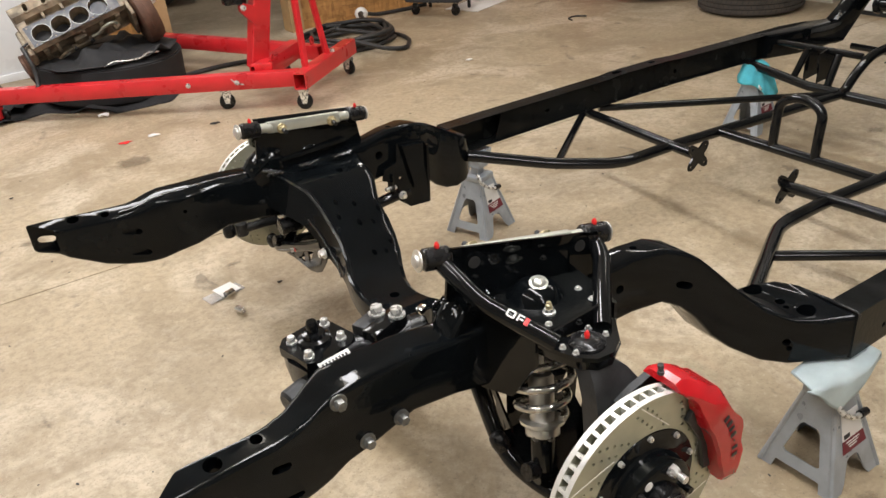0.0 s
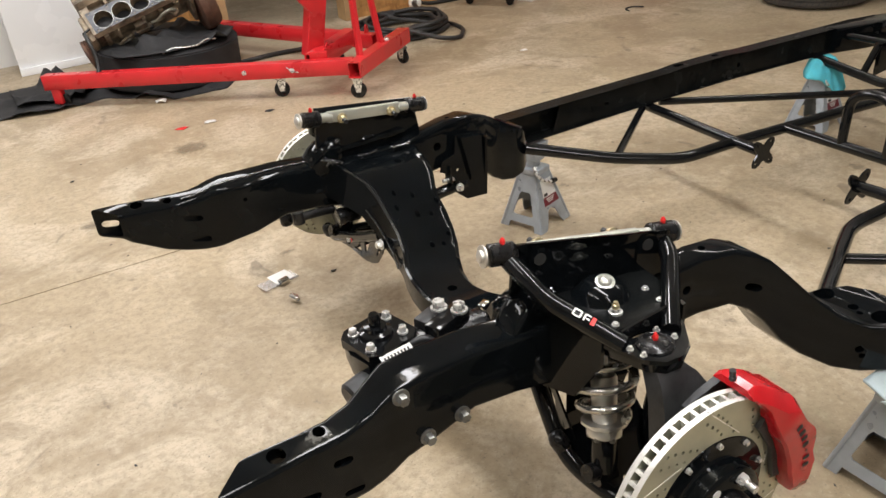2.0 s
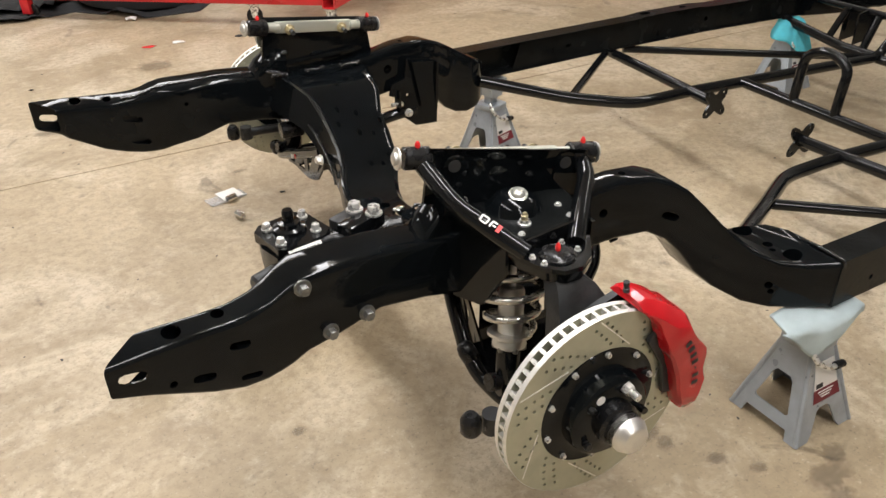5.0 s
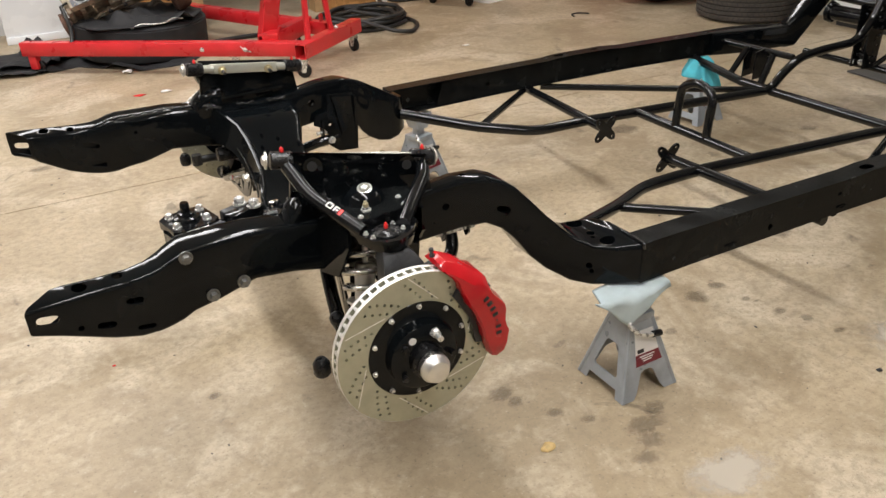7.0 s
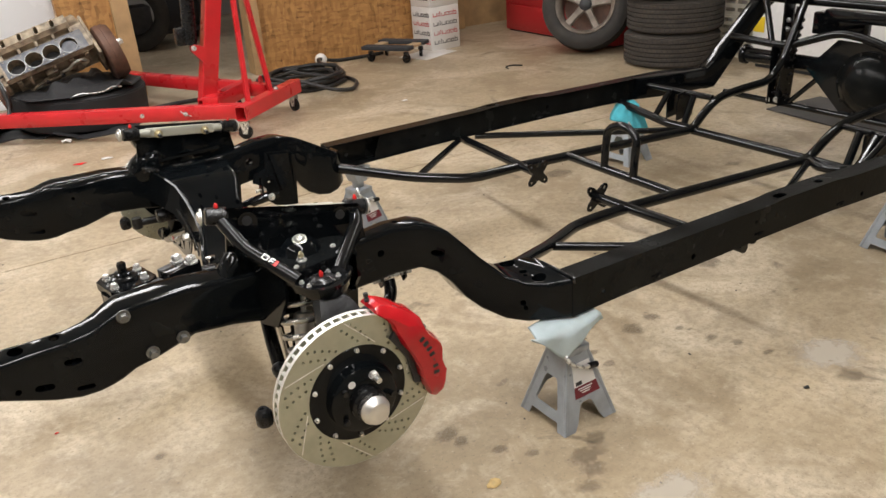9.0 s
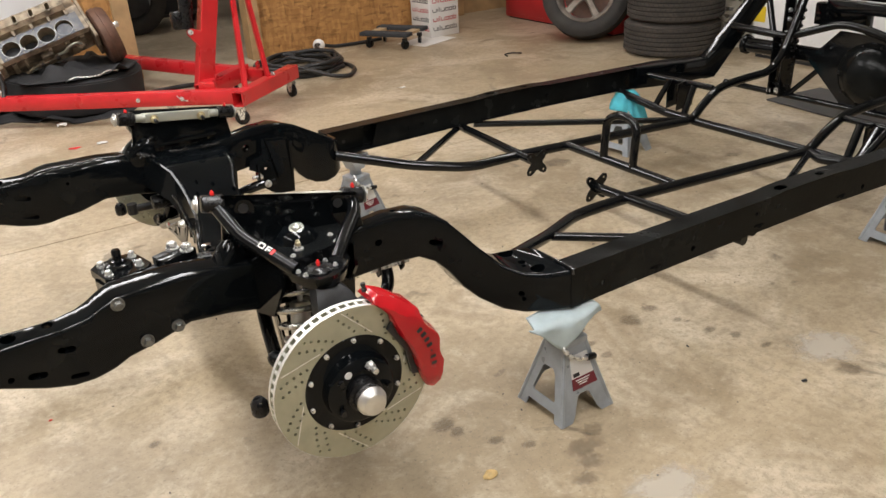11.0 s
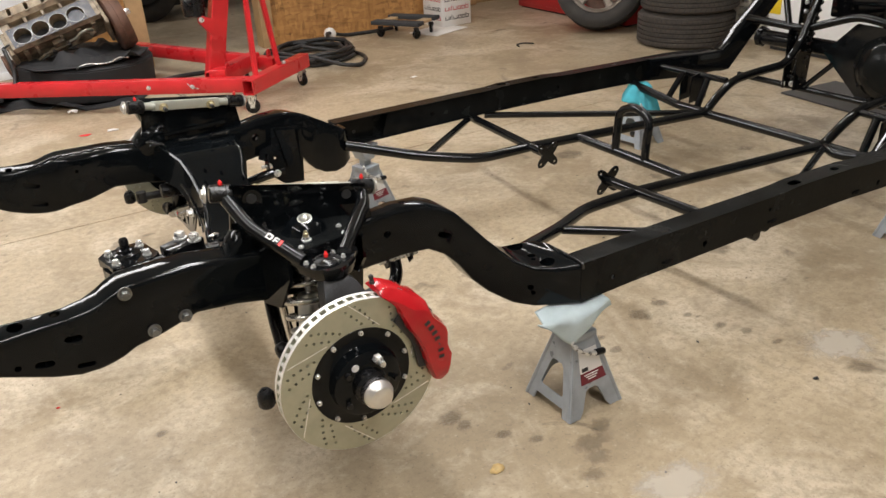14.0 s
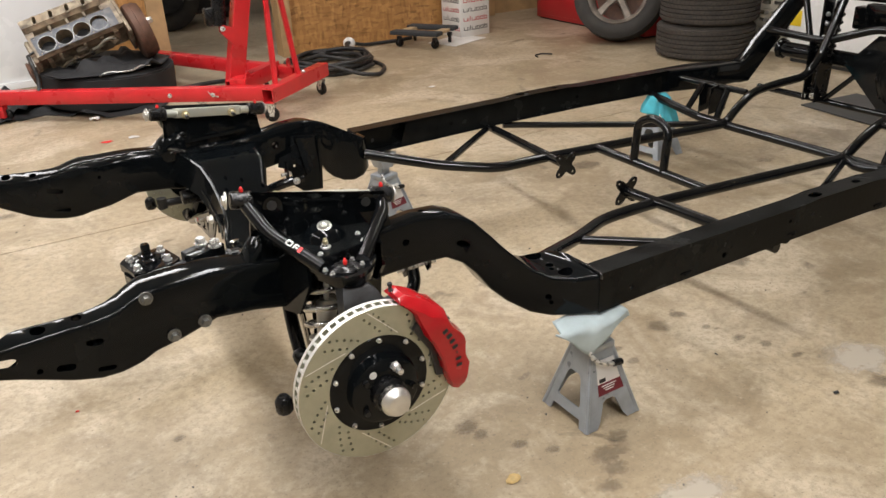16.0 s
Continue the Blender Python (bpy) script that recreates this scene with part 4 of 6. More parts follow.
def shelf_bolts(s):
    b = thing("bump_stop_bolts", "zinc bolts and a yellow zinc nut in the coil shelf", "bolts", "coil shelf bolts")
    for x, y in ((-0.050, 0.540), (0.082, 0.530), (0.078, 0.570), (-0.026, 0.582)):
        part("bolt", hexbolt((x, s * y, 0.561), (0, 0, 1), 0.0048, 0.0042), M_STEEL, b)
    part("washer", lathe([(0, 0), (0.0115, 0), (0.0115, 0.003), (0.008, 0.004), (0.008, 0.009), (0, 0.009)], (-0.004, s * 0.556, 0.561), (0, 0, 1), 18), M_STEEL, b)
    part("nut", lathe([(0, 0.009), (0.0065, 0.009), (0.0065, 0.016), (0.0042, 0.018), (0.0042, 0.021), (0, 0.021)], (-0.004, s * 0.556, 0.561), (0, 0, 1), 6), M_GOLD, b)


def lower_arm(s):
    a = thing("lower_control_arm", "black tubular lower control arm with a gusset plate", "control arm", "lower control arms")
    leg = ((-0.045, 0.345, 0.395), (-0.064, 0.425, 0.333), (-0.069, 0.478, 0.268), (-0.066, 0.515, 0.238), (-0.050, 0.565, 0.216), (-0.005, 0.700, 0.196))
    if s > 0:
        leg = ((-0.055, 0.270, 0.375), (-0.064, 0.450, 0.300), (-0.066, 0.600, 0.240), (-0.050, 0.655, 0.220), (-0.005, 0.720, 0.205))
    part("front_leg", tube([mirrored(p, s) for p in leg], 0.0160, 0.06, 16), M_TUBE, a)
    # side plate under the front leg, lightened with three-cornered holes
    def skirt(u, d):
        """A place on the plate: u runs outwards along the leg, d down from it."""
        if s > 0:
            y = 0.215 + 0.365 * u
            return V(-0.058, y + 0.020, 0.385 - 0.41 * (y - 0.27) - 0.012 - d * 0.9)
        y = 0.285 + 0.325 * u
        z = float(np.interp(y, [0.28, 0.345, 0.425, 0.478, 0.565, 0.70], [0.420, 0.395, 0.333, 0.268, 0.216, 0.196]))
        return V(float(np.interp(y, [0.28, 0.345, 0.425, 0.50, 0.56, 0.70], [-0.010, -0.016, -0.030, -0.036, -0.030, -0.005])), s * y, z - 0.006 - d)
    sk = bmesh.new()
    us = [0.02, 0.10, 0.22, 0.30, 0.42, 0.50, 0.62, 0.72, 0.86, 0.98]
    deep = [0.020, 0.064, 0.096, 0.098, 0.092, 0.082, 0.064, 0.050, 0.036, 0.014]
    cols = [[sk.verts.new(skirt(u, d * q)) for q in (0.0, 0.28, 0.78, 1.0)] for u, d in zip(us, deep)]
    for k in range(len(us) - 1):
        for r in range(3):
            if r == 1 and k in (1, 3, 5):
                c0, c1 = cols[k], cols[k + 1]
                sk.faces.new((c0[1], c1[1], c1[2]) if k != 3 else (c0[1], c0[2], c1[2]))
                continue
            if r == 1 and k == 7:
                continue
            sk.faces.new((cols[k][r], cols[k + 1][r], cols[k + 1][r + 1], cols[k][r + 1]))
    ob = part("side_plate", sk, M_TUBE, a, "black plate with three-cornered lightening holes", smooth=0)
    md = ob.modifiers.new("thick", "SOLIDIFY")
    md.thickness, md.offset = 0.005, 0
    # maker's mark on the plate, drawn as plain blocks
    p0, p1 = V(-0.063, s * 0.415, 0.313), V(-0.064, s * 0.470, 0.290)
    along = (p0 - p1).normalized() if s > 0 else (p1 - p0).normalized()
    nrm = (V(-1, 0, 0) + along * along.x).normalized()
    mm = Matrix((along, nrm.cross(along), nrm)).transposed().to_4x4()
    mm.translation = p0.lerp(p1, 0.5) + nrm * 0.0160 + V(0, 0, -0.004)
    if s > 0:
        bars([(-0.020, 0, 0.003, 0.011), (-0.015, 0.0045, 0.009, 0.003), (-0.015, -0.0045, 0.009, 0.003), (-0.010, 0, 0.003, 0.011), (-0.003, 0, 0.003, 0.011), (0.002, 0.0035, 0.008, 0.003)], mm, M_WHITE, "maker_mark", a)
        bars([(0.013, 0, 0.007, 0.012)], mm, M_REDCAP, "maker_mark", a)
    part("pivot_bolt", hexbolt((-0.070, s * 0.240, 0.368), (-1, 0, 0.1), 0.010, 0.014), M_STEEL, a)
    # inner web between the legs, with a three-cornered hole towards the rear leg
    wp = [(-0.020, 0.236), (0.150, 0.236), (0.170, 0.420), (-0.014, 0.420)]
    part("inner_web", plate(wp, 0.005, Matrix.Translation((0, s * 0.440, 0)) @ pose(0, 0, 0, 90, 0, 0), [[(0.100, 0.262), (0.135, 0.262), (0.132, 0.315)], [(0.020, 0.275), (0.070, 0.275), (0.045, 0.325)]]), M_TUBE, a)
    rear = ((0.272, 0.395, 0.378), (0.268, 0.42, 0.330), (0.215, 0.45, 0.300), (0.10, 0.53, 0.262), (0.03, 0.68, 0.20))
    if s > 0:
        rear = ((0.290, 0.435, 0.362), (0.20, 0.440, 0.352), (0.13, 0.47, 0.320), (0.08, 0.53, 0.262), (0.03, 0.68, 0.20))
    part("rear_leg", tube([mirrored(p, s) for p in rear], 0.0165, 0.05, 16), M_TUBE, a)
    for k, x in enumerate((0.235, 0.300)):
        part("pivot_tab", plate([(-0.016, 0.035), (0.016, 0.035), (0.018, -0.012), (0.0, -0.03), (-0.016, -0.015)], 0.005, pose(x, s * 0.43, 0.395, 90, 0, 90)), M_TUBE, a)
    part("pivot_bolt", rod((0.215, s * 0.43, 0.388), (0.322, s * 0.43, 0.388), 0.006, 12), M_STEEL, a)
    gp = [(-0.062, 0.455), (0.13, 0.455), (0.100, 0.58), (0.055, 0.70), (-0.005, 0.71), (-0.052, 0.59)]
    g = part("gusset_plate", plate([(x, y * s) for x, y in gp], 0.006, Matrix.Translation((0, s * 0.58, 0.222)) @ pose(0, 0, 0, -s * 18) @ Matrix.Translation((0, -s * 0.58, 0)), [ring(0.002, s * 0.590, 0.009, 12)]), M_TUBE, a)
    part("bump_stop", lathe([(0, 0), (0.017, 0), (0.018, 0.018), (0.015, 0.030), (0.008, 0.036), (0, 0.037)], ((-0.068, s * 0.492, 0.258) if s < 0 else (-0.066, 0.640, 0.235)), (-0.35, -s * 0.35, 1), 20), M_BUSH, a, "black rubber bump stop")
    part("lower_ball_joint", lathe([(0, 0), (0.026, 0), (0.026, 0.02), (0.016, 0.05), (0, 0.05)], (0.0, s * 0.70, 0.19), (0, 0, 1), 20), M_DULL, a)
    part("pivot_eye", rod((-0.120, s * 0.395, 0.398), (-0.060, s * 0.395, 0.398), 0.022, 20, None, 0.003), M_BUSH, a)


def knuckle(s):
    k = thing("steering_knuckle", "dark forged steering knuckle with its steering arm", "knuckle", "steering knuckles")
    part("upright", loft([[(x * w + dx, s * (y0 + dy * d), z) for x, dy in ((-1, -1), (1, -1), (1, 1), (-1, 1))] for z, w, d, y0, dx in ((0.215, 0.022, 0.014, 0.700, 0), (0.29, 0.032, 0.016, 0.705, 0), (0.345, 0.056, 0.020, 0.712, 0.004), (0.41, 0.060, 0.018, 0.706, 0.014), (0.47, 0.050, 0.018, 0.688, 0.016), (0.505, 0.036, 0.020, 0.668, 0.010), (0.520, 0.022, 0.020, 0.645, 0.006))]), M_DULL, k, smooth=30)
    part("caliper_ear", plate([(-0.03, -0.05), (0.06, -0.03), (0.115, 0.015), (0.11, 0.06), (0.07, 0.085), (-0.02, 0.06)], 0.014, pose(0.02, s * 0.708, 0.41, 90, 0, 0)), M_DULL, k)
    part("spindle", rod((-0.005, s * 0.69, ROT_Z), (-0.005, s * 0.80, ROT_Z), 0.026, 20), M_DULL, k)
    part("steering_arm", tube([mirrored(p, s) for p in ((-0.01, 0.700, 0.275), (-0.07, 0.690, 0.285), (-0.155, 0.680, 0.292))], 0.013, 0.03, 14), M_DULL, k)
    part("tie_rod_end", lathe([(0, -0.018), (0.015, -0.018), (0.018, -0.013), (0.018, 0.010), (0.014, 0.017), (0.010, 0.022), (0, 0.022)], (-0.178, s * 0.680, 0.300), (0, 0, 1), 20), M_BUSH, k, "black tie rod end with a rubber boot")
    part("tie_rod_boss", lathe([(0, -0.018), (0.017, -0.018), (0.017, 0.018), (0, 0.018)], (-0.140, s * 0.683, 0.291), (0, 0, 1), 18), M_DULL, k)


def brake_disc(s):
    d = thing("brake_disc", "drilled and slotted vented brake disc on a black hat", "brake disc", "front brake discs")
    R0, R1 = 0.094, 0.1715
    holes = []
    for g in range(10):
        base = 2 * math.pi * g / 10
        for k, (r, da) in enumerate(((0.118, 0.00), (0.128, 0.085), (0.139, 0.165), (0.150, 0.240), (0.160, 0.31), (0.119, 0.22), (0.130, 0.30), (0.142, 0.375), (0.154, 0.44))):
            a = base + da
            holes.append(ring(r * math.cos(a), r * math.sin(a), 0.0031, 8))
    for side in (0.0115, -0.0115):
        at = pose(-0.004, s * (ROT_Y + side * 1.0), ROT_Z, 90, 0, 0)
        part("friction_face", plate(ring(0, 0, R1, 96), 0.009, at, [ring(0, 0, R0, 64)] + holes), M_ROTOR, d, "drilled zinc plated friction ring", smooth=25)
    vm = None
    for k in range(54):
        at = pose(-0.004, s * ROT_Y, ROT_Z, 90, 0, 0) @ pose(0, 0, 0, 0, 0, 360 * k / 54)
        if vm is None:
            ob = part("cooling_vane", box((0.072, 0.0062, 0.0150), (0.135, 0, 0)), M_VANE, d, smooth=0)
            vm = ob.data
        else:
            ob = new("cooling_vane", vm)
            ob.parent = d
        ob.matrix_local = at
    rim = bmesh.new()
    for side in (0.0115, -0.0115):
        lathe([(R1 + 0.0002, -0.0046), (R1 + 0.0008, -0.0035), (R1 + 0.0008, 0.0035), (R1 + 0.0002, 0.0046)], (-0.004, s * (ROT_Y + side), ROT_Z), (0, 1, 0), 96, rim)
    part("machined_edge", rim, M_VANE, d, "bright machined rim")
    for k in range(6):
        m = pose(-0.004, s * (ROT_Y + 0.0162), ROT_Z, 90, 0, 0) @ pose(0, 0, 0, 0, 0, 60 * k + 22) @ Matrix.Translation((0.136, 0.0, 0)) @ pose(0, 0, 0, 0, 0, 52)
        part("wiper_slot", box((0.088, 0.0020, 0.0006), bm=None, m=m), M_VANE, d, "bright machined slot", smooth=0)
    C = (-0.004, s * (ROT_Y + 0.012), ROT_Z)
    part("hat", lathe([(0, 0.038), (0.066, 0.038), (0.0725, 0.033), (0.075, 0.010), (0.080, 0.006), (0.1075, 0.0055), (0.109, 0.003), (0.109, -0.004), (0.0, -0.004)], C, (0, s, 0), 48), M_BLACK, d, "black anodised hat")
    for k in range(10):
        a = 2 * math.pi * k / 10 + 0.25
        p = V(C[0] + 0.1005 * math.cos(a), C[1] + s * 0.005, C[2] + 0.1005 * math.sin(a))
        part("hat_bolt", hexbolt(p, (0, s, 0), 0.0048, 0.006, washer=1.1), M_STEEL, d)
    part("hub", lathe([(0, 0), (0.037, 0), (0.037, 0.018), (0.033, 0.021), (0.031, 0.022), (0.031, 0.040), (0, 0.040)], (C[0], C[1] + s * 0.037, C[2]), (0, s, 0), 32), M_BUSH, d)
    part("dust_cap", lathe([(0.0305, 0), (0.0310, 0.002), (0.0310, 0.018), (0.0300, 0.020), (0.0235, 0.032), (0.0220, 0.033), (0, 0.0335)], (C[0], C[1] + s * 0.063, C[2]), (0, s, 0), 32), M_ALU, d, "bright aluminium dust cap")
    for k in range(5):
        a = radians(68 + 72 * k)
        p = V(C[0] + 0.0575 * math.cos(a), C[1] + s * 0.037, C[2] + 0.0575 * math.sin(a))
        part("wheel_stud", rod(p, p + V(0, s * (0.030 if k < 1 else 0.012), 0), 0.0062, 12), M_BUSH if k else M_STEEL, d)
        if k == 0:
            part("lug_nut", lathe([(0, 0), (0.0105, 0), (0.0105, 0.010), (0.008, 0.013), (0, 0.013)], p, (0, s, 0), 6), M_STEEL, d)
    part("sticker", lathe([(0, 0.0), (0.008, 0.0), (0.008, 0.0008), (0, 0.0008)], (C[0] - 0.026, C[1] + s * 0.038, C[2] + 0.047), (0, s, 0), 18), M_WHITE, d, "small round white sticker")


def caliper(s):
    c = thing("brake_caliper", "glossy red six piston brake caliper with black lettering", "brake caliper", "front calipers")
    ang = [72, 69, 64, 58, 53, 49, 44, 40, 36, 32, 28, 24, 20, 16, 12, 8, 4, 0, -4, -9, -14, -18, -20]
    secs = []
    for q in ang:
        lobe = 0.0045 * math.cos(radians((q - 19) * 360 / 23.0)) if -2 < q < 50 else 0.0
        ro = 0.1945 + lobe - 0.010 * max(0, (-q - 6) / 14) ** 1.5 - (0.008 if q > 70 else 0.0)
        ri = float(np.interp(q, [-20, -12, 0, 20, 40, 52, 58, 72], [0.163, 0.146, 0.134, 0.129, 0.132, 0.146, 0.160, 0.176]))
        face = ro - float(np.interp(q, [-20, 30, 42, 52, 72], [0.004, 0.005, 0.014, 0.020, 0.016]))
        face = max(face, ri + 0.004)
        wide = float(np.interp(q, [-20, -14, 40, 52, 62, 72], [0.042, 0.052, 0.053, 0.046, 0.036, 0.030]))
        secs.append([(r * math.cos(radians(q)) - 0.004, s * (ROT_Y + dy), r * math.sin(radians(q)) + ROT_Z) for r, dy in
                     ((ri, wide - 0.006), (ri + 0.004, wide - 0.001), (face - 0.003, wide), (face, wide - 0.002), (ro - 0.001, wide * 0.52), (ro, wide * 0.46), (ro, -0.034), (ro - 0.010, -0.047), (ri, -0.047))])
    body = part("body", loft(secs), M_CALIPER, c, smooth=24)
    gap = [[(r * math.cos(radians(a)) - 0.004, s * (ROT_Y + dy), r * math.sin(radians(a)) + ROT_Z) for a, r in [(-40 + 16 * k, 0.1765) for k in range(10)] + [(104, 0.05), (-40, 0.05)]] for dy in (-0.0185, 0.0185)]
    cut(body, [loft(gap)])
    for q in (58, 30, 8):
        part("bridge_bolt", lathe([(0, 0), (0.0055, 0), (0.0055, 0.002), (0.003, 0.002), (0.003, 0.0), (0, 0.0)], (0.1925 * math.cos(radians(q)) - 0.004, s * (ROT_Y + 0.012), 0.1925 * math.sin(radians(q)) + ROT_Z), (math.cos(radians(q)), 0, math.sin(radians(q))), 12), M_DULL, c)
    part("piston_pad", loft([[(r * math.cos(radians(q)) - 0.004, s * (ROT_Y + dy), r * math.sin(radians(q)) + ROT_Z) for q, r in ((-10, 0.166), (20, 0.168), (52, 0.168), (52, 0.128), (20, 0.122), (-10, 0.128))] for dy in (0.0185, 0.027)]), M_DULL, c, "dark brake pad")
    part("bleed_screw", lathe([(0, 0), (0.0055, 0), (0.0055, 0.006), (0.0035, 0.007), (0.0035, 0.011), (0.005, 0.012), (0.005, 0.018), (0, 0.018)], (0.050, s * (ROT_Y - 0.01), ROT_Z + 0.184), (-0.1, 0, 1), 10), M_DULL, c)
    # lettering, drawn as plain strokes round the face
    bm = bmesh.new()
    for k, w in enumerate((0.0085, 0.0095, 0.0075, 0.0080, 0.005, 0.0070, 0.0070)):
        m = pose(-0.004, s * (ROT_Y + 0.0535), ROT_Z, 90, 0, 0) @ pose(0, 0, 0, 0, 0, 34 - 5.4 * k) @ Matrix.Translation((0.166, 0, 0))
        tall = 0.003 if k == 4 else 0.0125
        box((tall, w, 0.0005), bm=bm, m=m)
    part("lettering", bm, M_INK, c, "black printed strokes", smooth=0)


for s in (-1, 1):
    upper_arm(s)
    coilover(s)
    shelf_bolts(s)
    lower_arm(s)
    knuckle(s)
    brake_disc(s)
    caliper(s)

# ---- steering box and its bolts on the near rail ----
g = thing("steering_gearbox", "cast steering gearbox bolted inside the frame rail", "steering box")
part("housing", loft([[(-0.382 + a * 0.86, -0.30 - b, z) for a, b in ((0.0, 0.0), (0.085, -0.01), (0.10, 0.06), (0.09, 0.10), (0.005, 0.095), (-0.01, 0.05))] for z in (0.485, 0.495, 0.515, 0.524)]), M_TUBE, g, smooth=30)
part("input_barrel", rod((-0.418, -0.392, 0.470), (-0.33, -0.375, 0.485), 0.028, 22, None, 0.005), M_DULL, g)
part("cross_barrel", rod((-0.33, -0.35, 0.495), (-0.14, -0.375, 0.50), 0.030, 22, None, 0.006), M_BUSH, g)
cov = part("cover", plate([(-0.052, -0.042), (-0.035, -0.055), (0.035, -0.052), (0.053, -0.036), (0.050, 0.038), (0.034, 0.052), (-0.036, 0.05), (-0.053, 0.034)], 0.018, pose(-0.333, -0.342, 0.530, 0, 0, 12)), M_TUBE, g, "black top cover")
part("cover_boss", lathe([(0.030, 0), (0.028, 0.008), (0.020, 0.011), (0.019, 0.018), (0.010, 0.019), (0.010, 0.036), (0.008, 0.040), (0, 0.040)], (-0.336, -0.340, 0.538), (0, 0, 1), 24), M_TUBE, g)
for x, y in ((-0.302, -0.309), (-0.370, -0.322), (-0.298, -0.365), (-0.364, -0.380)):
    part("cover_bolt", hexbolt((x, y, 0.539), (0, 0, 1), 0.0074, 0.012, washer=1.25), M_STEEL, g)
part("clamp_block", box((0.085, 0.034, 0.030), (-0.222, -0.383, 0.538), 0.003, pose(0, 0, 0, 0, 0, 24)), M_TUBE, g)
part("clamp_block", box((0.055, 0.030, 0.024), (-0.236, -0.345, 0.530), 0.003, pose(0, 0, 0, 0, 0, 24)), M_DULL, g)
for x, y in ((-0.222, -0.356), (-0.198, -0.384)):
    part("clamp_bolt", hexbolt((x, y, 0.552), (0, 0, 1), 0.0115, 0.015, washer=1.3), M_STEEL, g, "large bright flange bolt")
part("steel_line", tube([(-0.30, -0.385, 0.525), (-0.275, -0.395, 0.535), (-0.258, -0.40, 0.525), (-0.235, -0.41, 0.530)], 0.007, 0.01, 10), M_DULL, g)
tag = part("maker_label", box((0.060, 0.015, 0.0012), (0, 0, 0), 0, pose(-0.330, -0.404, 0.532, 38, 0, 8)), M_WHITE, g, "white printed label")
bars([(-0.023 + 0.0065 * k, 0, 0.0036, 0.0055) for k in range(8)], pose(-0.330, -0.404, 0.532, 38, 0, 8), M_INK, "label_print", g)
part("loose_fitting", box((0.02, 0.014, 0.012), (-0.158, -0.40, 0.556), 0.003, pose(0, 0, 0, 0, 0, 30)), M_CHROME, g)

rb = thing("rail_bolts", "three zinc hex bolts with washers through the frame rail", "bolts")
for x, y, z in ((-0.374, -0.503, 0.530), (-0.268, -0.4925, 0.438), (-0.335, -0.497, 0.428)):
    part("bolt", hexbolt((x, y, z), (0, -1, 0), 0.0095, 0.015, washer=1.5), M_ZINC, rb)


# ---- jack stands ----
def jack_stand(x, y, turn, top, label):
    j = thing("jack_stand", label, "jack stand", "jack stands", pose(x, y, 0, 0, 0, turn))
    B, T, H = 0.084, 0.034, 0.192
    for k in range(4):
        # one pressed side: feet at the corners, an arched foot line, a rounded window
        out = [(-B, 0), (-B + 0.028, 0), (-B + 0.034, 0.022), (B - 0.034, 0.022), (B - 0.028, 0), (B, 0), (T, H), (-T, H)]
        if k % 2 == 0:
            out = [(-B, 0), (-B + 0.034, 0), (-B + 0.046, 0.016), (-0.020, 0.060), (-0.010, 0.066), (0.010, 0.066), (0.020, 0.060), (B - 0.046, 0.016), (B - 0.034, 0), (B, 0), (T, H), (-T, H)]
        win = [(-0.042, 0.054), (-0.036, 0.048), (0.036, 0.048), (0.042, 0.054), (0.024, 0.118), (0.016, 0.128), (-0.016, 0.128), (-0.024, 0.118)]
        lean = math.degrees(math.atan2(B - T, H))
        m = pose(0, 0, 0, 0, 0, 90 * k) @ Matrix.Translation((0, -B, 0)) @ pose(0, 0, 0, 90 - lean, 0, 0)
        out = [(px, pz / math.cos(radians(lean))) for px, pz in out]
        win = [(px, pz / math.cos(radians(lean))) for px, pz in win]
        part("leg_panel", plate(out, 0.004, m, [win] if k % 2 else []), M_STAND, j)
        part("leg_edge", rod(pose(0, 0, 0, 0, 0, 90 * k) @ V(-B, -B, 0.002), pose(0, 0, 0, 0, 0, 90 * k) @ V(-T, -T, H), 0.0055, 10), M_STAND, j)
    part("collar", box((0.080, 0.080, 0.022), (0, 0, H + 0.006), 0.006), M_STAND, j)
    part("post", box((0.038, 0.030, top - H - 0.0), (0, 0, (top + H) / 2 - 0.01), 0.004), M_STAND, j)
    part("saddle", loft([[(px * w, py, z) for px, py in ((-1, -0.030), (1, -0.030), (1, 0.030), (-1, 0.030))] for z, w in ((top - 0.055, 0.022), (top - 0.030, 0.034), (top - 0.006, 0.048), (top, 0.048))]), M_STAND, j)
    part("ratchet_handle", tube([(-0.040, -0.030, 0.222), (-0.052, -0.056, 0.196), (-0.012, -0.062, 0.166), (0.022, -0.058, 0.155)], 0.0058, 0.02, 12), M_STEEL, j, "bent steel handle")
    part("handle_grip", rod((0.018, -0.058, 0.156), (0.048, -0.057, 0.151), 0.0085, 14, None, 0.002), M_BUSH, j, "black rubber grip")
    lean = math.degrees(math.atan2(B - T, H))
    m = Matrix.Translation((0, -B, 0)) @ pose(0, 0, 0, 90 - lean, 0, 0)
    st = part("warning_label", plate([(-0.030, 0.112), (0.042, 0.112), (0.031, 0.172), (-0.026, 0.172)], 0.0008, m @ Matrix.Translation((0, 0, 0.003))), M_WHITE, j, "white and maroon warning label")
    part("label_band", plate([(-0.032, 0.082), (0.050, 0.082), (0.042, 0.112), (-0.030, 0.112)], 0.0008, m @ Matrix.Translation((0, 0, 0.0031))), M_MAROON, j)
    bars([(0.004, 0.105 - 0.006 * k, 0.046 - 0.010 * k, 0.0026) for k in range(3)], m @ Matrix.Translation((0, 0, 0.0032)), M_WHITE, "label_print", j)
    bars([(-0.014, 0.120, 0.020, 0.010)], m @ Matrix.Translation((0, 0, 0.0032)), M_INK, "label_print", j)
    return j


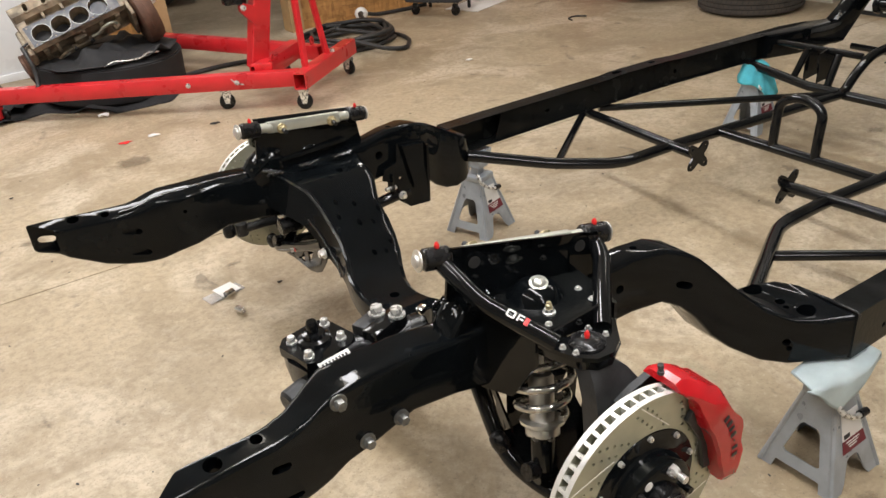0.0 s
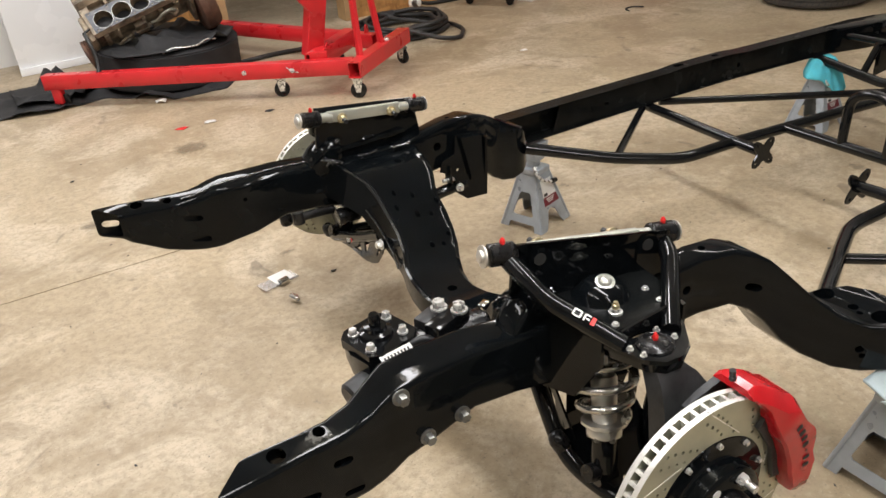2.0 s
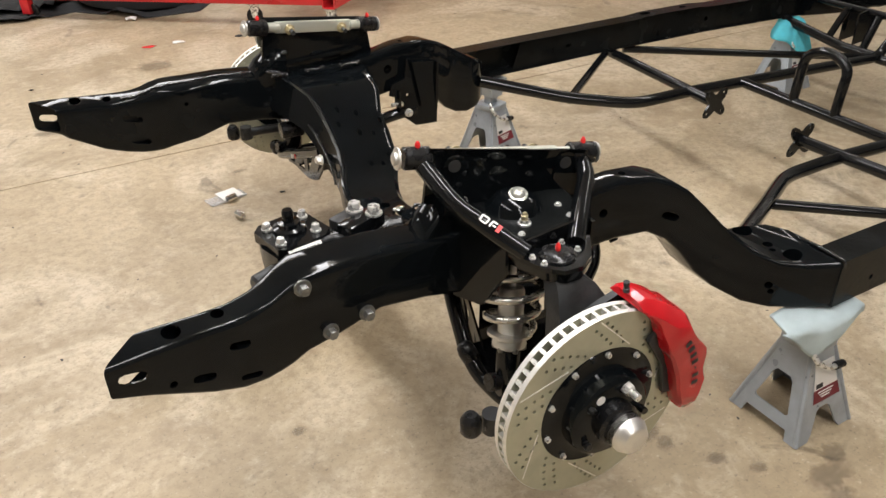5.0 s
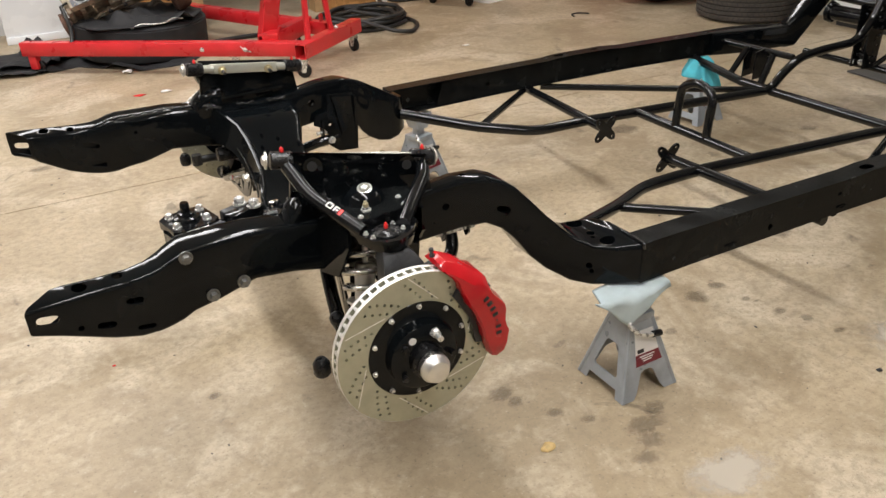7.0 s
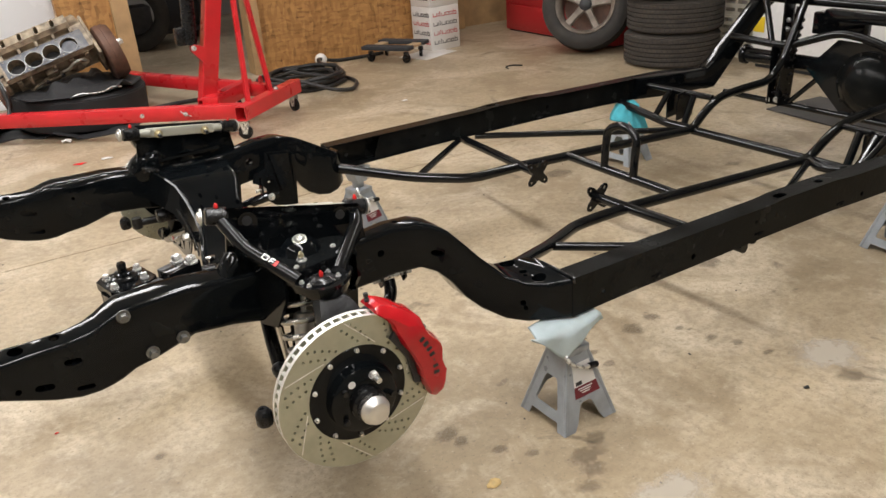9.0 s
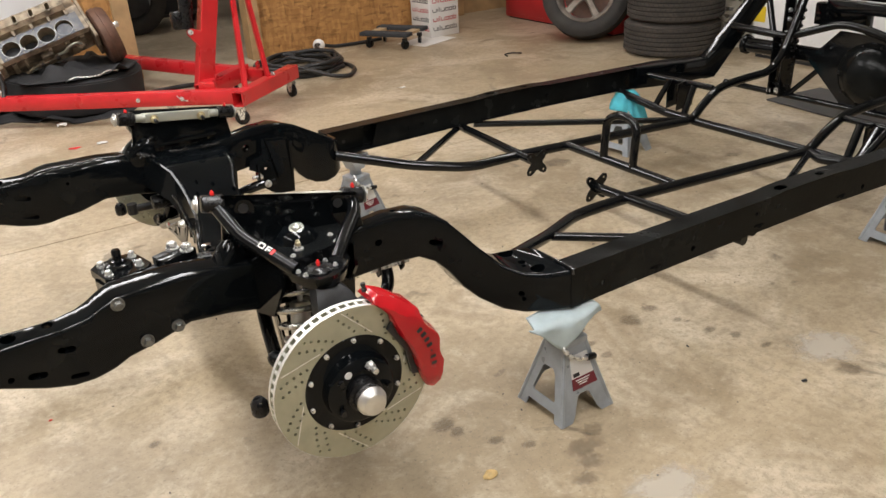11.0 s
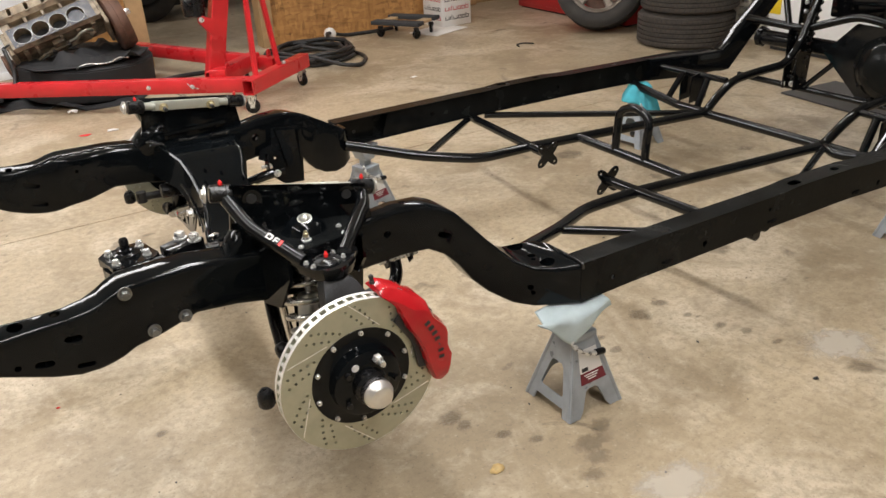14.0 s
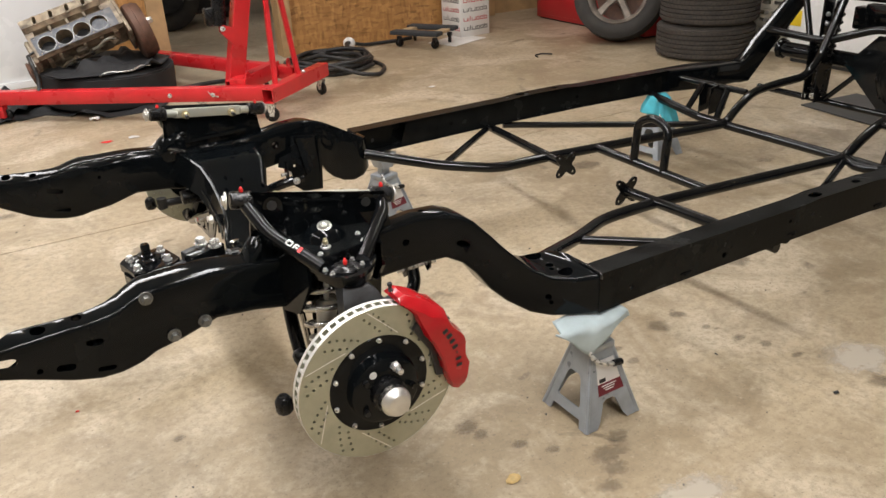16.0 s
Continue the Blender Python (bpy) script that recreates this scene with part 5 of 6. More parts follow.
jack_stand(0.600, -0.715, 2, 0.277, "grey steel jack stand topped with a grey rag")
jack_stand(0.707, 0.700, 19, 0.290, "grey steel jack stand under the far frame rail")
jack_stand(2.13, 0.68, 6, 0.272, "grey steel jack stand draped with a teal rag")
jack_stand(2.13, -0.68, -4, 0.272, "grey steel jack stand draped with a teal rag")


def draped(name, label, x, y, z, arms, material, seed, turn=0):
    """A rag pinched on the saddle: a pad on top, and points of cloth that hang from it. arms: (bearing, reach, drop)."""
    rr = random.Random(seed)
    ph = [rr.uniform(0, 6.28) for _ in range(3)]
    bm = bmesh.new()
    N, M = 72, 12
    rows_ = []
    for i in range(M + 1):
        u = i / M
        line = []
        for k in range(N):
            a = 360 * k / N
            reach, drop = 0.052, 0.030
            for b, r, d in arms:
                w = max(0.0, math.cos(radians(a - b))) ** 5
                reach, drop = reach + (r - 0.052) * w, drop + (d - 0.030) * w
            f = 0.004 * math.sin(radians(a) * 7 + ph[0]) * u + 0.003 * math.sin(radians(a) * 13 + ph[1]) * u
            flat = min(1, u / 0.35)
            hang = max(0, (u - 0.30) / 0.70)
            r = 0.046 * flat + (reach - 0.046) * hang ** 0.8 + f
            line.append(bm.verts.new((r * math.cos(radians(a)), r * math.sin(radians(a)) * 0.85, -drop * hang ** 1.15 + f * 0.6)))
        rows_.append(line)
    for a, b in zip(rows_[1:], rows_[2:]):
        for k in range(N):
            bm.faces.new((a[k], a[(k + 1) % N], b[(k + 1) % N], b[k]))
    bm.faces.new(rows_[1])
    for v in rows_[0]:
        bm.verts.remove(v)
    bmesh.ops.transform(bm, matrix=pose(x, y, z, 0, 0, turn), verts=bm.verts[:])
    ob = part(name, bm, material, smooth=180)
    md = ob.modifiers.new("thick", "SOLIDIFY")
    md.thickness = 0.0035
    return tagged(ob, label, "rag")


def folded_rag():
    """A doubled cloth caught between saddle and rail: it comes out over the edge and hangs in a point, with a short wing to each side."""
    hem = [(0.0, V(0.462, -0.745, 0.282)), (0.48, V(0.556, -0.768, 0.195)), (0.78, V(0.614, -0.774, 0.264)), (1.0, V(0.670, -0.768, 0.273))]
    bm = bmesh.new()
    N, M = 36, 14
    rows_ = []
    for i in range(M + 1):
        v = i / M
        line = []
        for k in range(N + 1):
            u = k / N
            top = V(0.500, -0.685, 0.270).lerp(V(0.652, -0.685, 0.2945), u)
            for (u0, p0), (u1, p1) in zip(hem, hem[1:]):
                if u0 <= u <= u1:
                    low = p0.lerp(p1, (u - u0) / (u1 - u0))
            p = top.lerp(low, v)
            p.z = top.z + (low.z - top.z) * max(0.0, (v - 0.42) / 0.58) ** 1.1
            p.y = top.y + (low.y - top.y) * min(1.0, v / 0.55) ** 0.9
            p += V(0, -0.004 * math.sin(math.pi * u * 3.2 + 0.6) * v, 0.003 * math.sin(u * 17 + v * 5) * v)
            line.append(bm.verts.new(p))
        rows_.append(line)
    for a, b in zip(rows_, rows_[1:]):
        for k in range(N):
            bm.faces.new((a[k], a[k + 1], b[k + 1], b[k]))
    ob = part("rag", bm, M_RAG, smooth=180)
    md = ob.modifiers.new("thick", "SOLIDIFY")
    md.thickness, md.offset = 0.005, 0
    tagged(ob, "pale blue-grey rag folded between jack stand and rail", "rag")


folded_rag()
draped("rag", "teal cotton rag draped over a jack stand", 2.13, 0.69, 0.287, ((200, 0.13, 0.06), (265, 0.09, 0.12), (310, 0.10, 0.11), (60, 0.1, 0.08)), M_TEAL, 7)
draped("rag", "teal cotton rag draped over a jack stand", 2.13, -0.69, 0.287, ((200, 0.13, 0.06), (265, 0.09, 0.12), (310, 0.10, 0.13), (60, 0.1, 0.08)), M_TEAL, 9)

# ---- rear axle, under the kick-up ----
ax = thing("rear_axle", "black fabricated rear axle housing with coil-over mounts", "axle")
part("axle_tube", rod((2.86, 0.615, 0.405), (2.86, -0.615, 0.405), 0.036, 24), M_TUBE, ax)
for s in (-1, 1):
    part("axle_flange", lathe([(0, 0), (0.046, 0), (0.050, 0.006), (0.050, 0.022), (0.040, 0.028), (0, 0.028)], (2.86, s * 0.600, 0.405), (0, s, 0), 8), M_TUBE, ax)
    part("axle_bracket", plate([(-0.05, -0.17), (0.035, -0.17), (0.05, 0.05), (0.02, 0.12), (-0.05, 0.10)], 0.006, pose(2.79, s * 0.315, 0.385, 90, 0, 0), [ring(0.0 + 0.022 * (k % 2), -0.15 + 0.026 * k, 0.006, 8) for k in range(9)]), M_TUBE, ax)
    part("axle_bracket", plate([(-0.05, -0.17), (0.035, -0.17), (0.05, 0.05), (0.02, 0.12), (-0.05, 0.10)], 0.006, pose(2.79, s * 0.375, 0.385, 90, 0, 0), [ring(0.0 + 0.022 * (k % 2), -0.15 + 0.026 * k, 0.006, 8) for k in range(9)]), M_TUBE, ax)
    part("bracket_bolt", hexbolt((2.76, s * 0.378, 0.235), (-0.7, s * 0.7, 0), 0.010, 0.012), M_STEEL, ax)
    part("diagonal_link", rod((2.80, s * 0.30, 0.225), (2.82, s * 0.15, 0.38), 0.012, 14), M_TUBE, ax)
part("housing_plate", plate([(0.23, 0.03), (0.09, 0.175), (-0.20, 0.17), (-0.30, 0.03), (-0.20, -0.15), (0.03, -0.15)], 0.010, pose(2.81, 0, 0.365, 90, 0, 90)), M_TUBE, ax)
part("link_bracket", box((0.06, 0.26, 0.10), (2.97, 0.19, 0.575), 0.008), M_TUBE, ax)
for s in (-1, 1):
    sm = part("shock_mount_plate", box((0.075, 0.010, 0.30), (2.835, s * 0.372, 0.655), 0.003), M_TUBE, ax)
    for z in (0.56, 0.60, 0.72):
        part("mount_bolt", hexbolt((2.825, s * 0.366, z), (-0.3, -s, 0), 0.008, 0.010), M_STEEL, sm)
part("link_bridge", box((0.05, 0.40, 0.050), (2.90, 0.02, 0.628), 0.006), M_TUBE, ax)
part("differential_cover", lathe([(0, -0.075), (0.05, -0.07), (0.105, -0.045), (0.13, 0.0), (0.145, 0.0), (0.145, 0.02), (0, 0.02)], (2.80, -0.075, 0.365), (1, 0, 0.06), 36), M_SATIN, ax)
for k in range(10):
    a = 2 * math.pi * k / 10
    part("cover_bolt", hexbolt((2.798, -0.075 + 0.137 * math.cos(a), 0.365 + 0.137 * math.sin(a)), (-1, 0, 0), 0.006, 0.008), M_BUSH, ax)
for s in (-1, 1):
    r = thing("coilover_shock", "black rear coil-over shock with a plated spring", "shock absorber", "rear coil-overs")
    top, low = V(2.84, s * 0.315, 0.66), V(2.79, s * 0.345, 0.24)
    d = (top - low).normalized()
    part("damper", rod(low, top, 0.021, 18), M_BUSH, r)
    part("adjuster_plate", lathe([(0.02, 0.02), (0.042, 0.02), (0.042, 0.028), (0.02, 0.028)], low, d, 22), M_BUSH, r)
    sp = [low + frame_to(d).to_3x3() @ V(0.025 * math.cos(2 * math.pi * 8 * k / 144), 0.025 * math.sin(2 * math.pi * 8 * k / 144), 0.10 + 0.28 * k / 144) for k in range(145)]
    part("spring", tube(sp, 0.0055, 0, 8), M_BUSH, r)
    part("eye_bolt", hexbolt(low + V(-0.02, 0, -0.004), (-1, 0, 0), 0.010, 0.014), M_STEEL, r)

# ---- engine hoist ----
h = thing("engine_hoist", "red folding engine hoist on steel casters", "engine hoist")


def square_tube(a, b, w, hgt, wall=0.006, up=(0, 0, 1)):
    """A hollow square bar from a to b, open at both ends."""
    a, b = Vector(a), Vector(b)
    t = (b - a).normalized()
    side = t.cross(Vector(up)).normalized()
    u = side.cross(t)
    r = 0.006

    def ringat(p, ww, hh):
        return [p + side * (x * ww / 2) + u * (y * hh / 2) for x, y in ((-1, -0.9), (-1, 0.9), (-0.9, 1), (0.9, 1), (1, 0.9), (1, -0.9), (0.9, -1), (-0.9, -1))]
    bm = loft([ringat(a, w, hgt), ringat(b, w, hgt)], close=False)
    ib = loft([ringat(a, w - 2 * wall, hgt - 2 * wall), ringat(b, w - 2 * wall, hgt - 2 * wall)], close=False)
    tmp = bpy.data.meshes.new("tmp")
    ib.to_mesh(tmp)
    ib.free()
    n = len(bm.verts)
    bm.from_mesh(tmp)
    bpy.data.meshes.remove(tmp)
    bm.verts.ensure_lookup_table()
    for off in (0, 8):
        for k in range(8):
            bm.faces.new((bm.verts[off + k], bm.verts[off + (k + 1) % 8], bm.verts[n + off + (k + 1) % 8], bm.verts[n + off + k]))
    return bm


LEG = 0.155
part("leg", square_tube((-0.60, 3.585, LEG), (0.83, 2.52, LEG), 0.062, 0.082), M_RED, h)
part("leg", square_tube((0.47, 4.28, LEG), (1.14, 2.90, LEG), 0.062, 0.082), M_RED, h)
part("rear_beam", square_tube((0.795, 2.435, LEG), (1.325, 2.895, LEG), 0.072, 0.085), M_RED, h, "red square beam with an open end")
part("mid_beam", square_tube((0.66, 2.68, LEG + 0.02), (1.05, 3.05, LEG + 0.02), 0.075, 0.095), M_RED, h)
part("mast_socket", box((0.10, 0.03, 0.045), (0.70, 2.665, LEG + 0.055), 0.006, pose(0, 0, 0, 0, 0, -37)), M_RED, h)
mast = part("mast", square_tube((0.725, 2.84, 0.17), (0.985, 2.84, 1.30), 0.095, 0.095, up=(0, 1, 0)), M_RED, h)
part("mast_gusset", plate([(0.0, 0.0), (-0.065, 0.085), (-0.065, 0.112), (-0.045, 0.125), (0.02, 0.10)], 0.05, pose(0.745, 2.81, 0.40, 90, 0, 0)), M_RED, h)
part("pivot_bolt", hexbolt((0.690, 2.782, 0.505), (-0.2, -1, 0.1), 0.012, 0.016), M_STEEL, h)
part("ram", rod((0.690, 2.84, 0.52), (0.75, 2.84, 1.15), 0.040, 22), M_BUSH, h, "black hydraulic ram")
part("ram_pump", box((0.07, 0.08, 0.10), (0.650, 2.86, 0.57), 0.01), M_BUSH, h)
part("brace", square_tube((0.885, 2.545, LEG + 0.03), (0.985, 2.80, 1.20), 0.052, 0.022, 0.004, up=(1, 0, 0)), M_RED, h)
part("brace", square_tube((1.085, 2.70, LEG + 0.03), (1.02, 2.86, 1.20), 0.045, 0.022, 0.004, up=(1, 0, 0)), M_RED, h)
part("brace_bolt", hexbolt((1.115, 2.695, LEG + 0.05), (0.4, -1, 0.2), 0.010, 0.014), M_STEEL, h)
leg_n = (V(0.83, 2.52, 0) - V(-0.60, 3.585, 0)).normalized().cross(V(0, 0, 1))
for u in (0.665, 0.815):
    p = V(-0.60, 3.585, LEG).lerp(V(0.83, 2.52, LEG), u) + leg_n * 0.031
    part("leg_bolt", hexbolt(p, leg_n, 0.010, 0.012), M_STEEL, h)
part("lock_pin", tube([V(-0.60, 3.585, LEG).lerp(V(0.83, 2.52, LEG), 0.80) + leg_n * 0.034 + V(0, 0, 0.02), V(-0.60, 3.585, LEG).lerp(V(0.83, 2.52, LEG), 0.815) + leg_n * 0.045, V(-0.60, 3.585, LEG).lerp(V(0.83, 2.52, LEG), 0.835) + leg_n * 0.034 + V(0, 0, -0.012)], 0.003, 0.01, 8), M_STEEL, h)
for x, y in ((1.12, 2.97), (0.79, 2.76)):
    part("lug", plate([(-0.02, 0), (0.02, 0), (0.02, 0.035), (0.0, 0.05), (-0.02, 0.035)], 0.008, pose(x, y, LEG + 0.04, 90, 0, 40), [ring(0, 0.03, 0.007, 8)]), M_RED, h)


def caster(x, y, top, turn, r=0.042):
    c = part("caster", lathe([(0, -0.011), (r - 0.006, -0.011), (r, -0.007), (r, 0.007), (r - 0.006, 0.011), (0, 0.011)], (x, y, r), (math.cos(radians(turn)), math.sin(radians(turn)), 0), 26), M_BUSH, h, "black caster wheel")
    f = pose(x, y, 0, 0, 0, turn)
    for k in (-1, 1):
        part("fork", plate([(-0.012, r - 0.01), (0.012, r - 0.01), (0.025, top - 0.012), (-0.028, top - 0.012)], 0.003, f @ pose(k * 0.016, 0, 0, 90, 0, 90)), M_STEEL, c, "plated fork")
    part("swivel", lathe([(0, 0), (0.026, 0), (0.030, 0.010), (0, 0.010)], (x - 0.008, y, top - 0.012), (0, 0, 1), 18), M_STEEL, c)


caster(0.815, 2.455, LEG - 0.042, 60)
caster(1.285, 2.862, LEG - 0.042, 20)
caster(0.505, 2.790, LEG - 0.042, 75)
caster(1.0, 3.17, LEG - 0.042, 30)
part("fixed_fork", box((0.05, 0.05, 0.09), (-0.555, 3.552, 0.075), 0.004, pose(0, 0, 0, 0, 0, -37)), M_RED, h)
part("leg_wheel", lathe([(0, -0.016), (0.034, -0.016), (0.040, -0.010), (0.040, 0.010), (0.034, 0.016), (0, 0.016)], (-0.535, 3.555, 0.040), (0.55, 0.83, 0), 24), M_BUSH, h)


# ---- the engine on its tyre ----
def tyre_profile(ro, ri, w, grooves=4):
    """Half sections of a tyre from one bead over the tread to the other."""
    p = [(ri, -w * 0.40), (ri + 0.012, -w * 0.47), (ri + (ro - ri) * 0.45, -w * 0.52), (ro - 0.030, -w * 0.48), (ro - 0.008, -w * 0.42)]
    edge = w * 0.40
    n = grooves
    for k in range(n + 1):
        a = -edge + 2 * edge * k / (n + 1) + 0.004
        b = -edge + 2 * edge * (k + 1) / (n + 1) - 0.004
        p += [(ro - 0.009, a - 0.002), (ro, a), (ro, b), (ro - 0.009, b + 0.002)]
    p += [(ro - 0.008, w * 0.42), (ro - 0.030, w * 0.48), (ri + (ro - ri) * 0.45, w * 0.52), (ri + 0.012, w * 0.47), (ri, w * 0.40)]
    return p + [(ri - 0.012, w * 0.34), (ri - 0.012, -w * 0.34), (ri, -w * 0.40)]


def tread_blocks(ob, ro, w, at, axis, rows_=5, count=64, phase=0.0):
    """Sipes cut the ribs into blocks: thin dark notches standing in the ribs."""
    bm = bmesh.new()
    m = Matrix.Translation(at) @ frame_to(axis)
    for j in range(rows_):
        z = -w * 0.40 + w * 0.80 * (j + 0.5) / rows_
        for k in range(count):
            a = 360 * (k + (0.5 if j % 2 else 0)) / count + phase
            box((0.0045, 0.006, w * 0.80 / rows_ * 0.72), bm=bm, m=m @ pose(0, 0, 0, 0, 0, a) @ Matrix.Translation((ro - 0.0012, 0, z)) @ pose(0, 0, 0, 22 if j % 2 else -22, 0, 0))
    o = part("tread_pattern", bm, M_INK, ob, smooth=0)
    o["kind"] = "stuff"


flat = thing("tyre", "worn black tyre lying flat under the engine", "tyre")
part("carcass", lathe(tyre_profile(0.42, 0.22, 0.24, 0), (0.12, 3.72, 0.128), (0.05, -0.04, 1), 56), M_MAT, flat)

e = thing("engine_block", "bare greasy V8 engine block with open cylinder bores", "engine block")
e1 = V(0.965, 0.0, 0.262).normalized()
en = V(-0.16, -0.74, 0.62)
en = (en - e1 * en.dot(e1)).normalized()
e2 = en.cross(e1)
EM = Matrix((e1, e2, en)).transposed().to_4x4()
EM.translation = V(-0.045, 3.60, 0.480)


def eng(bm):
    bmesh.ops.transform(bm, matrix=EM, verts=bm.verts[:])
    return bm


def ebox(size, at, bevel=0.004, turn=None):
    return eng(box(size, at, bevel, turn))


blk = part("block", eng(loft([[(x, a * f, b) for a, b in ((-0.072, 0.0), (-0.082, -0.03), (-0.068, -0.05), (-0.064, -0.18), (-0.080, -0.21), (-0.04, -0.27), (0.20, -0.29), (0.26, -0.12), (0.11, -0.01), (0.105, 0.0))] for x, f in ((-0.262, 0.96), (-0.25, 1.0), (0.29, 1.0), (0.302, 0.96))])), M_IRON, e, smooth=25)
tools = []
for k in range(4):
    tools.append(eng(lathe([(0, -0.10), (0.0520, -0.10), (0.0520, 0.03), (0, 0.03)], (-0.170 + 0.112 * k, -0.012, 0), (0, 0, 1), 28)))
    tools.append(eng(box((0.094, 0.040, 0.09), (-0.165 + 0.112 * k, 0.083, 0), 0.006)))
cut(blk, tools)
part("deck", eng(plate([(-0.245, -0.070), (0.275, -0.070), (0.275, 0.062), (-0.245, 0.062)], 0.004, pose(0, 0, 0.0025), [ring(-0.170 + 0.112 * k, -0.012, 0.0522, 28) for k in range(4)] + [ring(-0.226 + 0.112 * k, q, 0.006, 8) for k in range(5) for q in (-0.058, 0.052)])), M_BORE, e, "machined deck face", smooth=25)
for k in range(4):
    part("bore_lip", eng(lathe([(0.0522, 0.002), (0.0522, 0.0060), (0.0556, 0.0060), (0.0556, 0.002)], (-0.170 + 0.112 * k, -0.012, 0.002), (0, 0, 1), 30)), M_ZINC, e, "worn bright bore rim")
    # Three deep pistons are coloured near black for the shade inside their bores.
    part("piston", eng(lathe([(0, 0), (0.047, 0), (0.048, -0.004), (0.048, -0.03)], (-0.170 + 0.112 * k, -0.012, (-0.055, -0.085, -0.07, -0.018)[k]), (0, 0, 1), 26)), M_BORE if k == 3 else M_MAT, e)
for k in range(4):
    part("lifter_bay", ebox((0.016, 0.036, 0.05), (-0.109 + 0.112 * k if k < 3 else 0.232, 0.080, -0.016), 0.004), M_IRON, e)
hd = part("valley_cover", eng(loft([[(x, a, b) for a, b in ((0.102, 0.006), (0.125, 0.030), (0.185, 0.022), (0.215, -0.03), (0.20, -0.10), (0.11, -0.03))] for x in (-0.262, -0.255, 0.225, 0.235)])), M_IRON, e, smooth=25)
cut(hd, [eng(plate(slot(-0.17 + 0.105 * k, 0.150, 0.05, 0.024, 80), 0.12, pose(0, 0, 0.02))) for k in range(4)])
for k in range(4):
    part("port_collar", eng(plate(slot(-0.17 + 0.105 * k, 0.150, 0.066, 0.040, 80, 6), 0.010, pose(0, 0, 0.028), [slot(-0.17 + 0.105 * k, 0.150, 0.050, 0.024, 80, 6)])), M_IRON, e)
for x, w in ((-0.20, 0.03), (-0.13, 0.02), (0.03, 0.022), (0.14, 0.03), (0.24, 0.03)):
    part("side_rib", ebox((w, 0.024, 0.13), (x, -0.074, -0.11), 0.006), M_IRON, e)
part("engine_mount_boss", ebox((0.075, 0.036, 0.055), (0.0, -0.082, -0.10), 0.010), M_IRON, e)
part("engine_mount_ear", ebox((0.13, 0.030, 0.026), (0.0, -0.086, -0.148), 0.006), M_IRON, e)
for x in (-0.05, 0.05):
    part("mount_bolt_hole", eng(lathe([(0, 0), (0.010, 0), (0.014, 0.004), (0.014, -0.01)], (x, -0.101, -0.148), (0, -1, 0), 14)), M_BORE, e)
part("oil_line", eng(tube([(-0.235, -0.085, -0.185), (-0.16, -0.10, -0.18), (-0.12, -0.10, -0.135), (-0.07, -0.10, -0.13)], 0.009, 0.03, 10)), M_IRON, e)
part("oil_line", eng(tube([(-0.155, -0.09, -0.20), (-0.13, -0.10, -0.165), (-0.09, -0.10, -0.155)], 0.006, 0.02, 10)), M_SHAFT, e)
part("coolant_line", eng(tube([(0.06, -0.092, -0.118), (0.10, -0.10, -0.105), (0.135, -0.10, -0.065), (0.19, -0.10, -0.055), (0.215, -0.10, -0.095)], 0.008, 0.03, 10)), M_SHAFT, e)
part("coolant_line", eng(tube([(0.06, -0.092, -0.135), (0.11, -0.10, -0.122), (0.145, -0.10, -0.082), (0.18, -0.10, -0.075), (0.20, -0.10, -0.105)], 0.006, 0.03, 10)), M_IRON, e)
part("sender", eng(lathe([(0, 0), (0.026, 0), (0.026, 0.03), (0.018, 0.045), (0, 0.045)], (0.205, -0.075, -0.12), (0.3, -1, 0), 16)), M_IRON, e)
part("oil_pan", eng(loft([[(x, a, b) for a, b in ((-0.05, -0.17), (0.16, -0.23), (0.12, -0.36 + q), (-0.02, -0.32 + q))] for x, q in ((-0.23, 0.06), (0.02, 0.06), (0.07, 0.0), (0.20, 0.0))])), M_DULL, e, smooth=25)
part("bell_housing", eng(lathe([(0.0, -0.01), (0.165, -0.01), (0.180, 0.0), (0.183, 0.035), (0.177, 0.038), (0.179, 0.060), (0.163, 0.092), (0.06, 0.102), (0, 0.102)], (0.345, -0.075, -0.155), (1, 0, 0), 40)), M_RUST, e, "rusty flywheel and clutch cover")
part("crank_flange_bolt", eng(hexbolt((0.445, -0.055, -0.12), (1, 0, 0), 0.022, 0.035)), M_STEEL, e)
part("rear_plate", ebox((0.022, 0.30, 0.24), (0.312, 0.0, -0.11), 0.008), M_IRON, e)
part("balancer", eng(lathe([(0, 0), (0.040, 0), (0.045, -0.02), (0.078, -0.022), (0.086, -0.026), (0.080, -0.032), (0.086, -0.038), (0.080, -0.044), (0.086, -0.05), (0.084, -0.062), (0.05, -0.066), (0, -0.07)], (-0.285, -0.055, -0.20), (1, 0, 0), 30)), M_RUST, e, "rusty crank pulley")
part("timing_cover", ebox((0.035, 0.17, 0.22), (-0.275, 0.0, -0.14), 0.015), M_IRON, e)
part("stud", eng(rod((-0.262, -0.02, -0.012), (-0.31, -0.03, -0.012), 0.007, 10)), M_BUSH, e)
part("hanging_hose", tube([(-0.335, 3.50, 0.385), (-0.325, 3.44, 0.33), (-0.315, 3.425, 0.26), (-0.325, 3.395, 0.20), (-0.34, 3.37, 0.175)], 0.012, 0.04, 12), M_HOSE, e, "black rubber hose")
bl = thing("brake_line", "bent bare steel brake line on the tyre", "pipe")
part("line", tube([(0.02, 3.335, 0.235), (0.08, 3.33, 0.255), (0.15, 3.32, 0.245), (0.22, 3.325, 0.243), (0.28, 3.35, 0.262), (0.34, 3.37, 0.250)], 0.005, 0.02, 8), M_STEEL, bl)


